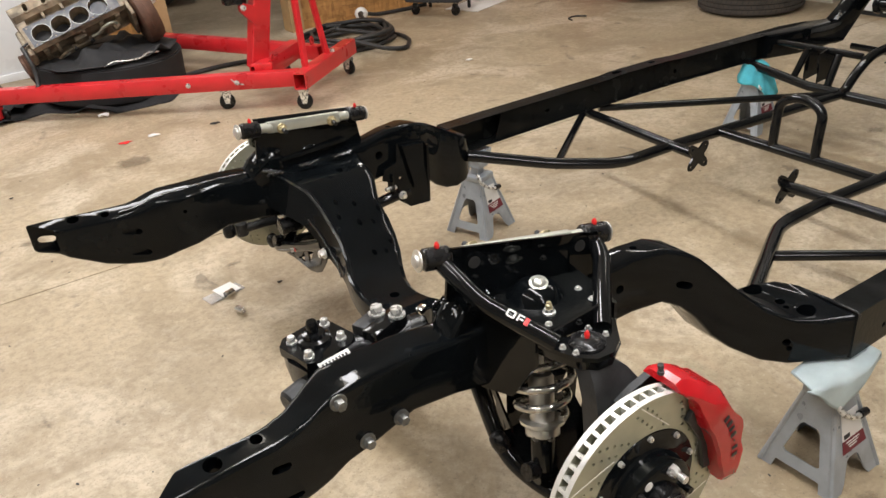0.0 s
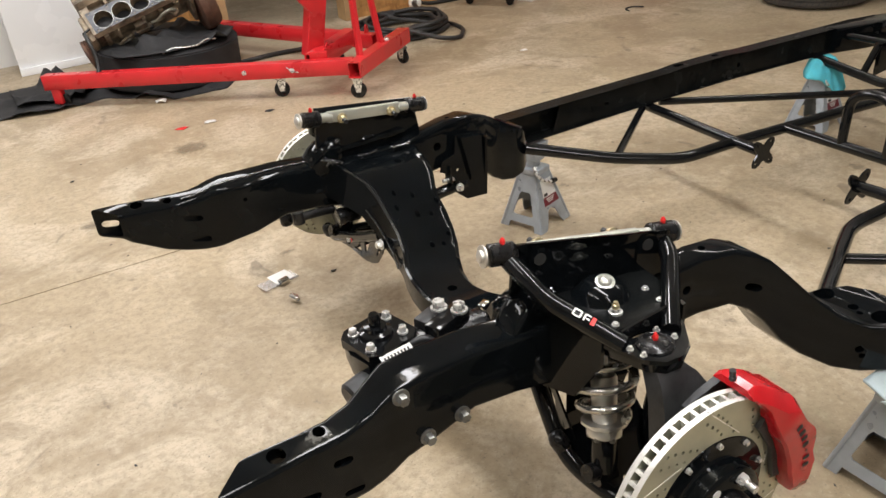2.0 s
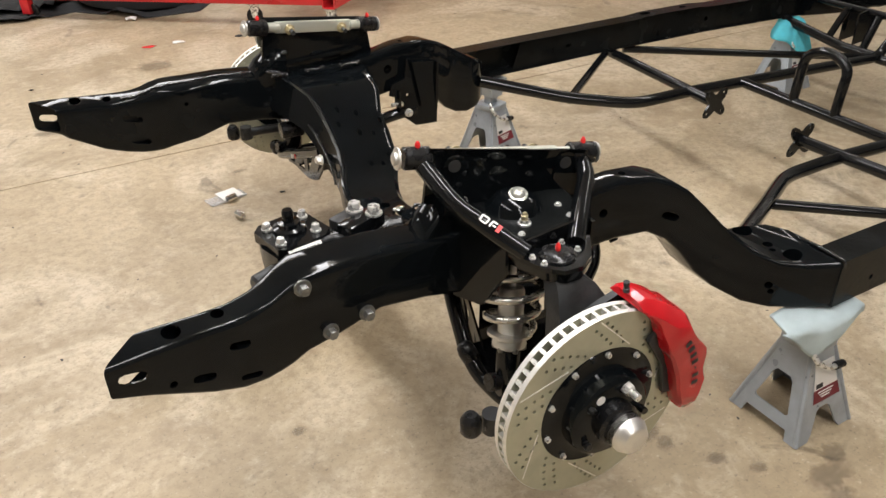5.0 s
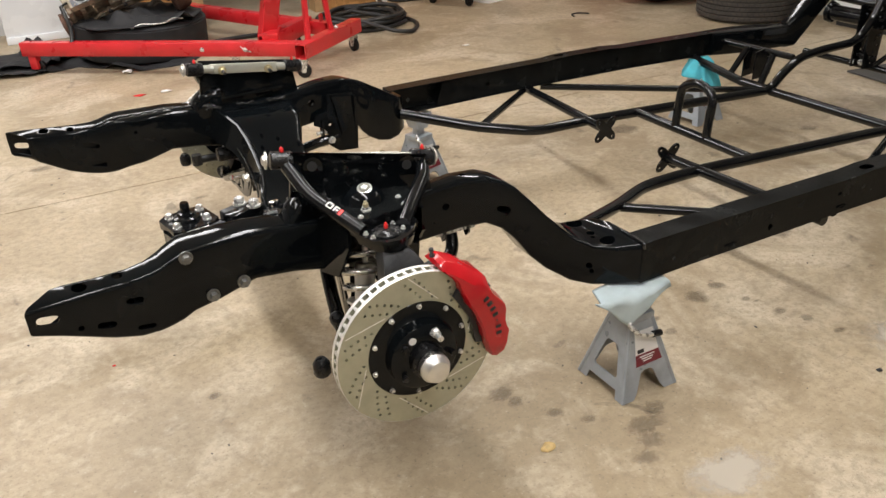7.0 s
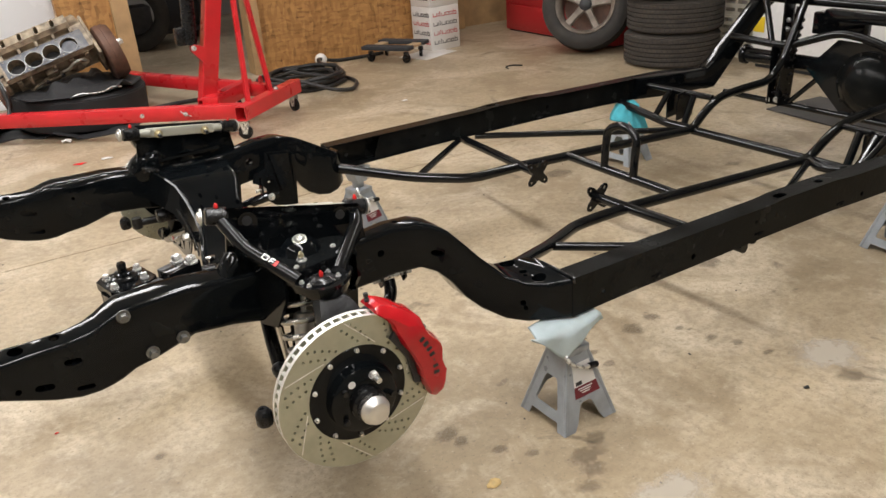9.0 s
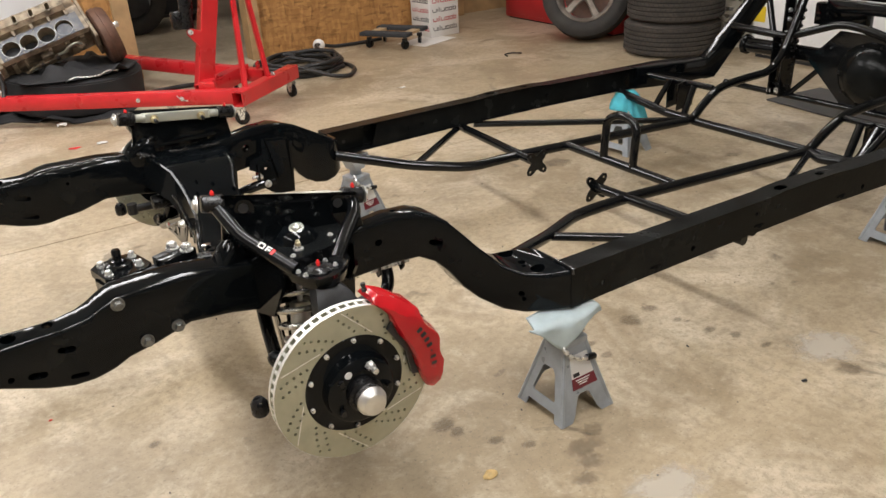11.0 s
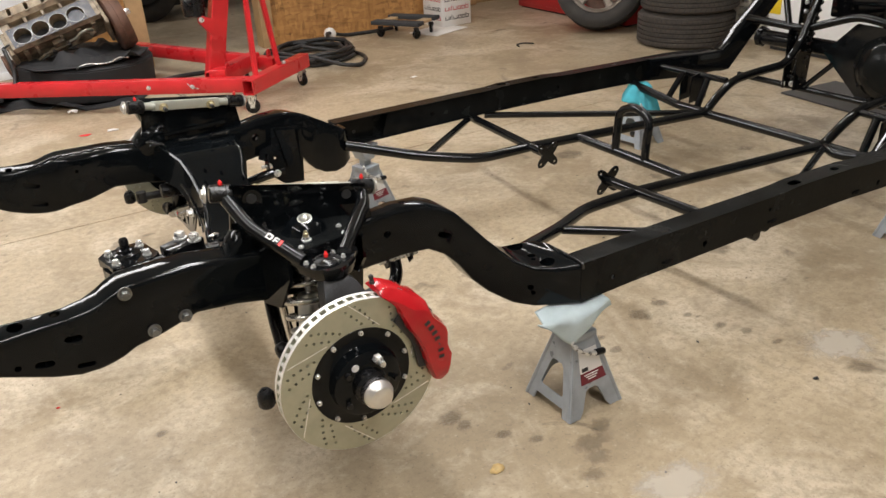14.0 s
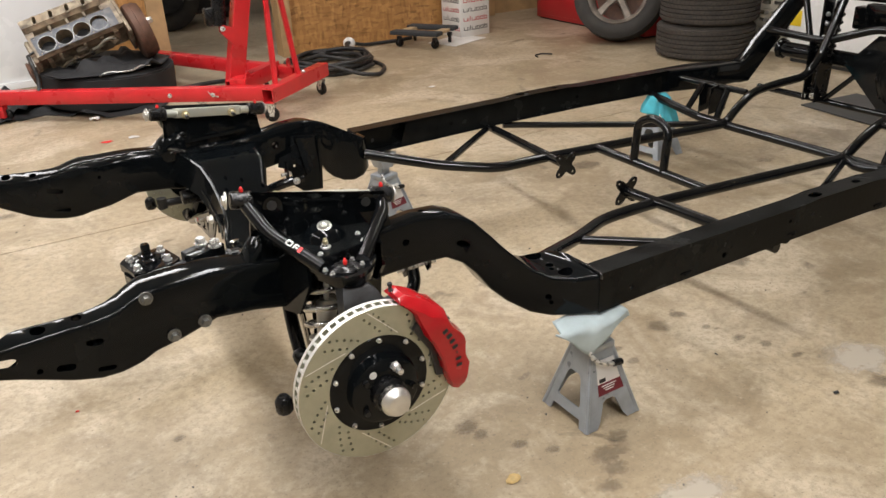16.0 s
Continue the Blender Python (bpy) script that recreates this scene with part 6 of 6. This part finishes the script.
def sheet(name, label, category, outline, material, z0, ripple, seed, fine=0.05):
    """A limp sheet on the floor with soft ridges."""
    bm = bmesh.new()
    vs = [bm.verts.new((x, y, 0)) for x, y in outline]
    bm.faces.new(vs)
    bmesh.ops.triangulate(bm, faces=bm.faces[:])
    for _ in range(5):
        bmesh.ops.subdivide_edges(bm, edges=[q for q in bm.edges if q.calc_length() > fine], cuts=1)
        bmesh.ops.triangulate(bm, faces=bm.faces[:])
    for v in bm.verts:
        n = noise.noise(V(v.co.x * 5, v.co.y * 5, seed)) + 0.5 * noise.noise(V(v.co.x * 13, v.co.y * 11, seed + 3))
        v.co.z = z0 + max(0, n) * ripple
    ob = part(name, bm, material, smooth=180)
    md = ob.modifiers.new("thick", "SOLIDIFY")
    md.thickness = 0.003
    return tagged(ob, label, category)


sheet("rubber_sheet", "crumpled black rubber sheet on the floor", "sheet", [(-1.05, 3.62), (-0.62, 3.48), (-0.32, 3.55), (0.0, 3.20), (0.30, 3.18), (0.55, 3.55), (0.35, 4.0), (-0.35, 4.15), (-0.85, 4.2)], M_MAT, 0.004, 0.05, 2.0)
sheet("rubber_sheet", "black sheet heaped beside the engine", "sheet", [(-0.78, 3.72), (-0.42, 3.62), (-0.22, 3.9), (-0.5, 4.15), (-0.8, 4.1)], M_MAT, 0.02, 0.16, 5.0)
sheet("rubber_sheet", "black sheet bunched over the tyre under the engine", "sheet", [(-0.25, 3.40), (0.05, 3.30), (0.40, 3.36), (0.52, 3.62), (0.40, 3.95), (-0.15, 3.95)], M_MAT, 0.245, 0.10, 8.0)
wp = thing("upright_fridge", "tall white enamelled fridge against the wall", "fridge")
part("sheet_face", box((1.0, 0.36, 1.9), (-0.20, 4.72, 0.955), 0.006), M_ENAMEL, wp)
part("edge_trim", box((1.004, 0.02, 0.05), (-0.20, 4.532, 0.026), 0.003), M_ENAMEL, wp)

# ---- things along the far wall ----
hose = thing("air_hose", "coiled black rubber hose on the floor", "hose")
rr = random.Random(11)
pts = []
for k in range(150):
    a = 2 * math.pi * k / 24
    r = 0.27 + 0.045 * math.sin(k * 0.37) + rr.uniform(-0.01, 0.01)
    pts.append((1.62 + r * math.cos(a) * 1.05, 3.55 + r * math.sin(a) * 0.95, 0.016 + 0.015 * (k // 24) * 0.9 + 0.006 * math.sin(k)))
part("coil", tube(pts, 0.0145, 0, 10), M_HOSE, hose)
part("loop", tube([(1.50, 3.30, 0.09), (1.68, 3.08, 0.03), (1.80, 3.06, 0.016), (1.93, 3.24, 0.016), (1.96, 3.44, 0.016), (1.80, 3.60, 0.03), (1.60, 3.68, 0.08)], 0.0145, 0.08, 12), M_HOSE, hose)
part("tail", tube([(1.86, 3.62, 0.05), (1.90, 3.80, 0.06), (1.94, 3.98, 0.08), (2.02, 4.09, 0.06), (2.15, 4.12, 0.018), (2.40, 4.10, 0.016), (2.60, 4.12, 0.016)], 0.0145, 0.08, 12), M_HOSE, hose)
part("run", tube([(1.40, 3.42, 0.03), (1.10, 3.60, 0.016), (0.75, 3.66, 0.016), (0.45, 3.62, 0.016)], 0.0145, 0.08, 12), M_HOSE, hose)
ball = thing("white_float", "white plastic ball with a short stick", "ball")
part("shell", lathe([(0, -0.050), (0.025, -0.043), (0.043, -0.025), (0.050, 0), (0.043, 0.025), (0.025, 0.043), (0, 0.050)], (2.02, 4.10, 0.052), (0, 0, 1), 22), M_WHITE, ball)
part("stick", tube([(2.03, 4.09, 0.02), (2.08, 3.98, 0.006)], 0.005, 0, 8), M_WOOD, ball)

do = thing("furniture_dolly", "wooden furniture dolly with dark carpeted ends", "dolly", m=pose(2.58, 3.84, 0, 0, 0, -58))
for k in (-1, 1):
    part("end_board", box((0.44, 0.10, 0.032), (0, k * 0.135, 0.118), 0.008, pose(0, 0, 0, 0, 0, 0)), M_CARPET, do, "dark carpet covered board")
    part("side_rail", box((0.075, 0.30, 0.022), (k * 0.155, 0, 0.113), 0.003), M_WOOD, do)
for kx in (-1, 1):
    for ky in (-1, 1):
        c = part("caster", lathe([(0, -0.012), (0.033, -0.012), (0.037, -0.006), (0.037, 0.006), (0.033, 0.012), (0, 0.012)], (kx * 0.165, ky * 0.125, 0.037), (1, 0.4 * ky, 0), 20), M_BUSH, do)
        part("fork", box((0.036, 0.03, 0.03), (kx * 0.165, ky * 0.125, 0.072), 0.004), M_DULL, c)


def carton(z, hgt, seed):
    c = thing("carton", "white printed cardboard carton on the floor", "box", "stacked cartons", pose(3.075, 4.01, z, 0, 0, 5))
    w, dpt = 0.30, 0.275
    part("box_body", box((w, dpt, hgt - 0.002), (0, 0, hgt / 2), 0.003), M_CARTON, c)
    for face, (m, ww) in enumerate(((pose(0, -dpt / 2 - 0.0008, 0, 90, 0, 0), w), (pose(-w / 2 - 0.0008, 0, 0, 90, 0, -90), dpt))):
        for j in range(4):
            y = 0.055 + j * (hgt - 0.06) / 4
            ink = M_REDINK if (j + face + seed) % 2 else M_INK
            word = []
            x = -ww * 0.40
            for q, lw in enumerate((0.034, 0.008, 0.008, 0.034, 0.026, 0.026, 0.026)):
                lw *= ww / 0.30 * 1.25
                hh = 0.040 if q in (2, 6) else 0.028
                word += [(x + 0.003, y + hh / 2, 0.006, hh)]
                if lw > 0.015:
                    word += [(x + lw / 2, y + 0.003, lw, 0.006), (x + lw - 0.003, y + 0.014, 0.006, 0.028)]
                    if q > 3:
                        word += [(x + lw / 2, y + 0.026, lw, 0.006)]
                x += lw + 0.007
            bars(word, m, ink, "printed_mark", c)
    return c


carton(0.0, 0.36, 0)
carton(0.361, 0.36, 1)
tagged(part("cardboard_sheet", box((0.40, 0.30, 0.004), (2.86, 3.80, 0.003), 0, pose(0, 0, 0, 0, 0, 20)), M_CARTON, smooth=0), "flat piece of pale cardboard on the floor", "cardboard")

rc = thing("tool_cabinet", "red enamelled steel tool cabinet against the wall", "tool cabinet")
part("cabinet_body", box((0.55, 1.45, 0.92), (4.25, 3.50, 0.475), 0.008), M_REDCAB, rc)
for k in range(4):
    part("drawer", box((0.014, 1.36, 0.19), (3.972, 3.50, 0.145 + 0.21 * k), 0.004), M_REDCAB, rc)
part("plinth", box((0.50, 1.40, 0.03), (4.25, 3.50, 0.0155)), M_INK, rc)
part("cupboard_post", box((0.09, 0.09, CEIL - 0.01), (3.72, 4.66, CEIL / 2), 0.004), M_PINE, None)
tagged(bpy.data.objects["cupboard_post"], "stained timber wall post", "post", kind="structure")

st = []
for k in range(3):
    t = thing("tyre", "worn car tyre in a stack on the floor", "tyre", "stacked tyres", pose(3.925 + (0.0, 0.012, -0.01)[k], 2.115 + (0, -0.01, 0.008)[k], 0.118 + 0.232 * k))
    part("carcass", lathe(tyre_profile(0.335, 0.205, 0.228, 5), (0, 0, 0), (0, 0, 1), 72), M_TREAD, t)
    tread_blocks(t, 0.335, 0.228, (0, 0, 0), (0, 0, 1), 6, 60, 2.5 * k)

wh = thing("wheel", "car tyre on a dusty alloy wheel leaning on the cabinet", "wheel")
axis = V(-0.72, -0.62, 0.34).normalized()
wc = V(3.78, 2.87, 0.345)
part("tyre", lathe(tyre_profile(0.335, 0.225, 0.225, 4), wc, axis, 64), M_RUBBER, wh, "black rubber tyre")
part("rim", lathe([(0.226, -0.09), (0.222, -0.08), (0.205, 0.04), (0.205, 0.075), (0.222, 0.09), (0.230, 0.098), (0.226, 0.104), (0.214, 0.098), (0.196, 0.07), (0.190, 0.03), (0.19, -0.09)], wc, axis, 56), M_RIM, wh, "dusty alloy rim")
WM = Matrix.Translation(wc) @ frame_to(axis)
for k in range(5):
    part("spoke", loft([[WM @ (pose(0, 0, 0, 0, 0, 72 * k + 10) @ V(r, y * w, z + q)) for y, q in ((-1, 0), (-0.7, 0.018), (0.7, 0.018), (1, 0))] for r, w, z in ((0.03, 0.035, 0.055), (0.10, 0.026, 0.052), (0.17, 0.030, 0.040), (0.206, 0.040, 0.035))]), M_RIM, wh)
part("centre_cap", lathe([(0, 0.045), (0.048, 0.045), (0.048, 0.078), (0.035, 0.088), (0, 0.090)], wc, axis, 26), M_DULL, wh)
part("brake_backing", lathe([(0, -0.05), (0.18, -0.05), (0.18, -0.045), (0, -0.045)], wc, axis, 30), M_RUST, wh)

cr = thing("milk_crate", "cream plastic crate with slotted sides", "crate", "stacked crates", pose(4.47, 1.95, 0, 0, 0, 4))
for side, (cx, cy, tn) in enumerate(((-0.165, 0, 90), (0, -0.165, 0), (0.165, 0, 90), (0, 0.165, 0))):
    part("side", plate([(-0.165, 0.0), (0.165, 0.0), (0.165, 0.285), (-0.165, 0.285)], 0.008, pose(cx, cy, 0, 90, 0, tn), [[(x0, z0), (x0 + 0.075, z0), (x0 + 0.075, z0 + 0.026), (x0, z0 + 0.026)] for x0 in (-0.135, -0.038, 0.060) for z0 in (0.03, 0.085, 0.14, 0.195, 0.245)]), M_PLASTIC, cr, smooth=0)
part("base", box((0.33, 0.33, 0.008), (0, 0, 0.006)), M_PLASTIC, cr)
for k in (1, 2):
    copy_thing(cr, pose(4.47 + 0.004 * k, 1.95 - 0.006 * k, 0.287 * k, 0, 0, 4 + k))

fz = thing("chest_freezer", "white enamelled chest freezer behind the axle", "freezer")
part("cabinet_body", box((0.60, 2.05, 0.74), (4.42, 0.555, 0.40), 0.015), M_ENAMEL, fz)
part("lid", box((0.62, 2.07, 0.085), (4.42, 0.555, 0.815), 0.02), M_ENAMEL, fz)
part("plinth", box((0.54, 2.0, 0.03), (4.42, 0.555, 0.016)), M_INK, fz)
jug = thing("warning_sign", "small yellow sign stuck on the freezer", "sign")
part("sign_plate", box((0.004, 0.085, 0.10), (4.117, 1.525, 0.29), 0.001), M_YELLOW, jug)
tagged(part("floor_mat", box((0.42, 1.35, 0.008), (3.44, 0.10, 0.005), 0.002, pose(0, 0, 0, 0, 0, -6)), M_GREYMAT, smooth=0), "thin dark grey mat on the floor", "mat")

# the room beyond the doorway
bagm = thing("storage_tub", "dark plastic tub in the room beyond the doorway", "tub")
part("tub_body", loft([[(0.55 + x * w, 6.15 + y * w, z) for x, y in ((-0.28, -0.2), (0.28, -0.2), (0.28, 0.2), (-0.28, 0.2))] for z, w in ((0.0, 0.86), (0.36, 1.0), (0.37, 1.06), (0.40, 1.06))]), M_INK, bagm)
tb = thing("tyre", "dark tyre standing in the room beyond the doorway", "tyre")
part("carcass", lathe(tyre_profile(0.34, 0.21, 0.22, 4), (1.05, 6.30, 0.34), (0.25, 1, 0.05), 48), M_RUBBER, tb)
sv = thing("shelf_rack", "dark steel shelf rack full of dim boxes", "shelf")
for x in (0.55, 1.75):
    part("upright", box((0.04, 0.4, 1.8), (x, 6.6, 0.901), 0.003), M_INK, sv)
for z in (0.12, 0.62, 1.15):
    part("shelf", box((1.2, 0.4, 0.03), (1.15, 6.6, z), 0.003), M_INK, sv)
for k in range(6):
    b = thing("storage_box", "dim storage box on the shelf rack", "box", "boxes on the rack")
    part("box_body", box((0.26, 0.3, 0.22 + 0.04 * (k % 3)), (0.76 + 0.36 * (k % 3), 6.55, 0.136 + (0.5 if k > 2 else 0) + (0.22 + 0.04 * (k % 3)) / 2), 0.006), (M_CARPET, M_GREYMAT, M_MAT)[k % 3], b)

# ---- litter on the floor ----
bag = thing("parts_bag", "small clear plastic bag with a white card", "bag")
part("film", box((0.13, 0.052, 0.0016), (-0.195, 0.868, 0.006), 0, pose(0, 0, 0, 3, 2, 16)), M_BAG, bag, smooth=0)
part("card", box((0.070, 0.060, 0.001), (-0.180, 0.882, 0.0085), 0, pose(0, 0, 0, 3, 2, 16)), M_WHITE, bag, smooth=0)
for x, y, a in ((-0.183, 0.845, 20), (-0.190, 0.722, -72)):
    p = thing("steel_bushing", "short bare steel bushing lying on the floor", "bushing", "loose bushings")
    d = V(math.cos(radians(a)), math.sin(radians(a)), 0)
    part("sleeve", lathe([(0.006, 0), (0.0105, 0), (0.0115, 0.001), (0.0115, 0.032), (0.0105, 0.033), (0.006, 0.033), (0.006, 0)], V(x, y, 0.0118) - d * 0.016, d, 18), M_CHROME, p)


def scrap(name, label, category, x, y, r, material, seed, z=0.002, squash=0.7, lift=0.004):
    rr = random.Random(seed)
    n = 11
    bm = bmesh.new()
    o = [bm.verts.new((x + r * rr.uniform(0.55, 1.1) * math.cos(2 * math.pi * k / n), y + squash * r * rr.uniform(0.55, 1.1) * math.sin(2 * math.pi * k / n), z + rr.uniform(0, lift))) for k in range(n)]
    c = bm.verts.new((x, y, z + lift))
    for k in range(n):
        bm.faces.new((c, o[k], o[(k + 1) % n]))
    ob = part(name, bm, material, smooth=60)
    md = ob.modifiers.new("thick", "SOLIDIFY")
    md.thickness = 0.0012
    return tagged(ob, label, category)


scrap("dry_leaf", "dry tan leaf on the floor", "leaf", 0.281, -0.837, 0.024, M_LEAF, 1, lift=0.004)
scrap("plastic_scrap", "small red plastic scrap on the floor", "scrap", -0.085, 2.66, 0.035, M_REDCAP, 2)
scrap("paper_scrap", "small torn white paper on the floor", "scrap", 0.06, 2.66, 0.040, M_WHITE, 3)
scrap("paper_scrap", "crumpled white paper by the hoist", "scrap", -0.068, 3.19, 0.035, M_WHITE, 4, lift=0.025)
scrap("paper_scrap", "small torn white paper on the floor", "scrap", 1.93, 2.55, 0.026, M_WHITE, 5)
scrap("plastic_scrap", "tiny red plastic scrap on the floor", "scrap", -0.56, 0.02, 0.006, M_REDCAP, 6)
scrap("dirt_crumb", "dark crumb of dirt on the floor", "scrap", -0.02, 0.82, 0.012, M_INK, 7)
scrap("dirt_crumb", "dark crumb of dirt on the floor", "scrap", -0.66, 2.30, 0.014, M_INK, 8)
scrap("dirt_crumb", "dark crumb of dirt on the floor", "scrap", 1.16, -1.02, 0.012, M_INK, 9)
scrap("dirt_crumb", "dark crumb of dirt on the floor", "scrap", 0.36, 2.60, 0.03, M_INK, 10)
tagged(part("wire_loop", tube([(2.96, 2.80, 0.006), (2.98, 2.87, 0.006), (3.05, 2.87, 0.008), (3.10, 2.81, 0.006)], 0.005, 0.03, 8), M_INK), "bent piece of black wire on the floor", "wire")


gr = random.Random(31)
gm = bmesh.new()
for _ in range(150):
    gx, gy, r = gr.uniform(-1.1, 2.4), gr.uniform(-1.3, 2.6), gr.uniform(0.0012, 0.0042)
    bmesh.ops.create_icosphere(gm, subdivisions=1, radius=r, matrix=pose(gx, gy, r * 0.35, 0, 0, gr.uniform(0, 180)) @ Matrix.Diagonal((1.6, 0.8, 0.4, 1)))
tagged(part("floor_grit", gm, M_CARPET), "scattered dark grit on the concrete floor", "grit", kind="stuff")


def soaked(name, colour, strength):
    """A stain soaked into the slab: densest in its middle, broken up, fading out to nothing."""
    m = bpy.data.materials.new(name)
    m.use_nodes = True
    nt = m.node_tree
    b = nt.nodes["Principled BSDF"]
    b.inputs["Base Color"].default_value, b.inputs["Roughness"].default_value = (*colour, 1), 0.5
    co = nt.nodes.new("ShaderNodeTexCoord")
    mp = nt.nodes.new("ShaderNodeMapping")
    mp.inputs["Location"].default_value, mp.inputs["Scale"].default_value = (-1, -1, 0), (2, 2, 0)
    nt.links.new(co.outputs["Generated"], mp.inputs["Vector"])
    ln = nt.nodes.new("ShaderNodeVectorMath")
    ln.operation = "LENGTH"
    nt.links.new(mp.outputs["Vector"], ln.inputs[0])
    n = nt.nodes.new("ShaderNodeTexNoise")
    n.inputs["Scale"].default_value, n.inputs["Detail"].default_value, n.inputs["Roughness"].default_value = 28, 7, 0.7
    nt.links.new(co.outputs["Object"], n.inputs["Vector"])
    ad = nt.nodes.new("ShaderNodeMath")
    ad.operation = "MULTIPLY_ADD"
    ad.inputs[1].default_value, ad.inputs[2].default_value = 1.3, -0.65
    nt.links.new(n.outputs["Fac"], ad.inputs[0])
    sm = nt.nodes.new("ShaderNodeMath")
    nt.links.new(ln.outputs["Value"], sm.inputs[0])
    nt.links.new(ad.outputs[0], sm.inputs[1])
    mr = nt.nodes.new("ShaderNodeMapRange")
    mr.inputs["From Min"].default_value, mr.inputs["From Max"].default_value = 0.82, 0.40
    mr.inputs["To Max"].default_value = strength
    nt.links.new(sm.outputs[0], mr.inputs["Value"])
    nt.links.new(mr.outputs["Result"], b.inputs["Alpha"])
    return m


M_OIL, M_PATCH = soaked("old_oil_stain", (0.15, 0.112, 0.075), 0.36), soaked("pale_cement_patch", (0.66, 0.60, 0.50), 0.55)


def stain(x, y, r, material, seed, squash=0.7):
    """An old spot soaked into the slab, with a ragged edge."""
    rr = random.Random(seed)
    n = 40
    bm = bmesh.new()
    ph = [rr.uniform(0, 6.28) for _ in range(4)]
    vs = []
    for k in range(n):
        a = 2 * math.pi * k / n
        q = 1 + 0.22 * math.sin(2 * a + ph[0]) + 0.16 * math.sin(5 * a + ph[1]) + 0.10 * math.sin(9 * a + ph[2]) + rr.uniform(-0.06, 0.06)
        vs.append(bm.verts.new((x + r * q * math.cos(a), y + squash * r * q * math.sin(a), 0.0009)))
    bm.faces.new(vs)
    tagged(part("floor_stain", bm, material, smooth=0), "old stain soaked into the concrete", "stain", kind="structure")


for k, (x, y, r) in enumerate(((0.286, -0.611, 0.045), (0.525, -0.880, 0.060), (0.575, -0.850, 0.040), (0.30, -0.66, 0.03), (1.02, -0.52, 0.05), (1.12, -0.50, 0.035), (0.93, -0.42, 0.03), (-0.12, 2.35, 0.12), (0.83, -0.62, 0.03), (0.45, -0.97, 0.04), (0.36, -0.74, 0.03), (1.55, -0.35, 0.06), (1.80, -0.25, 0.05), (0.9, 0.2, 0.05), (1.75, 0.75, 0.10), (-0.65, 1.75, 0.06), (0.25, 1.9, 0.05), (-0.35, -0.25, 0.025), (1.3, -1.05, 0.05), (2.5, 0.15, 0.09), (2.45, 0.30, 0.05), (0.417, -0.80, 0.025), (0.839, -0.545, 0.022), (1.135, -0.598, 0.020), (1.15, -0.624, 0.014), (1.165, -0.694, 0.030), (1.204, -0.758, 0.026), (1.226, -0.846, 0.022), (0.50, -0.93, 0.045), (0.1, -0.95, 0.03), (-0.1, 1.05, 0.03), (1.05, 1.75, 0.06))):
    stain(x, y, r, M_OIL, 20 + k)
for k, (x, y, r) in enumerate(((0.575, -1.10, 0.11), (1.35, -0.95, 0.12))):
    stain(x, y, r, M_PATCH, 60 + k, 0.8)

for ob in bpy.data.objects:
    if ob.name.startswith("weld_bead"):
        ob["kind"] = "stuff"
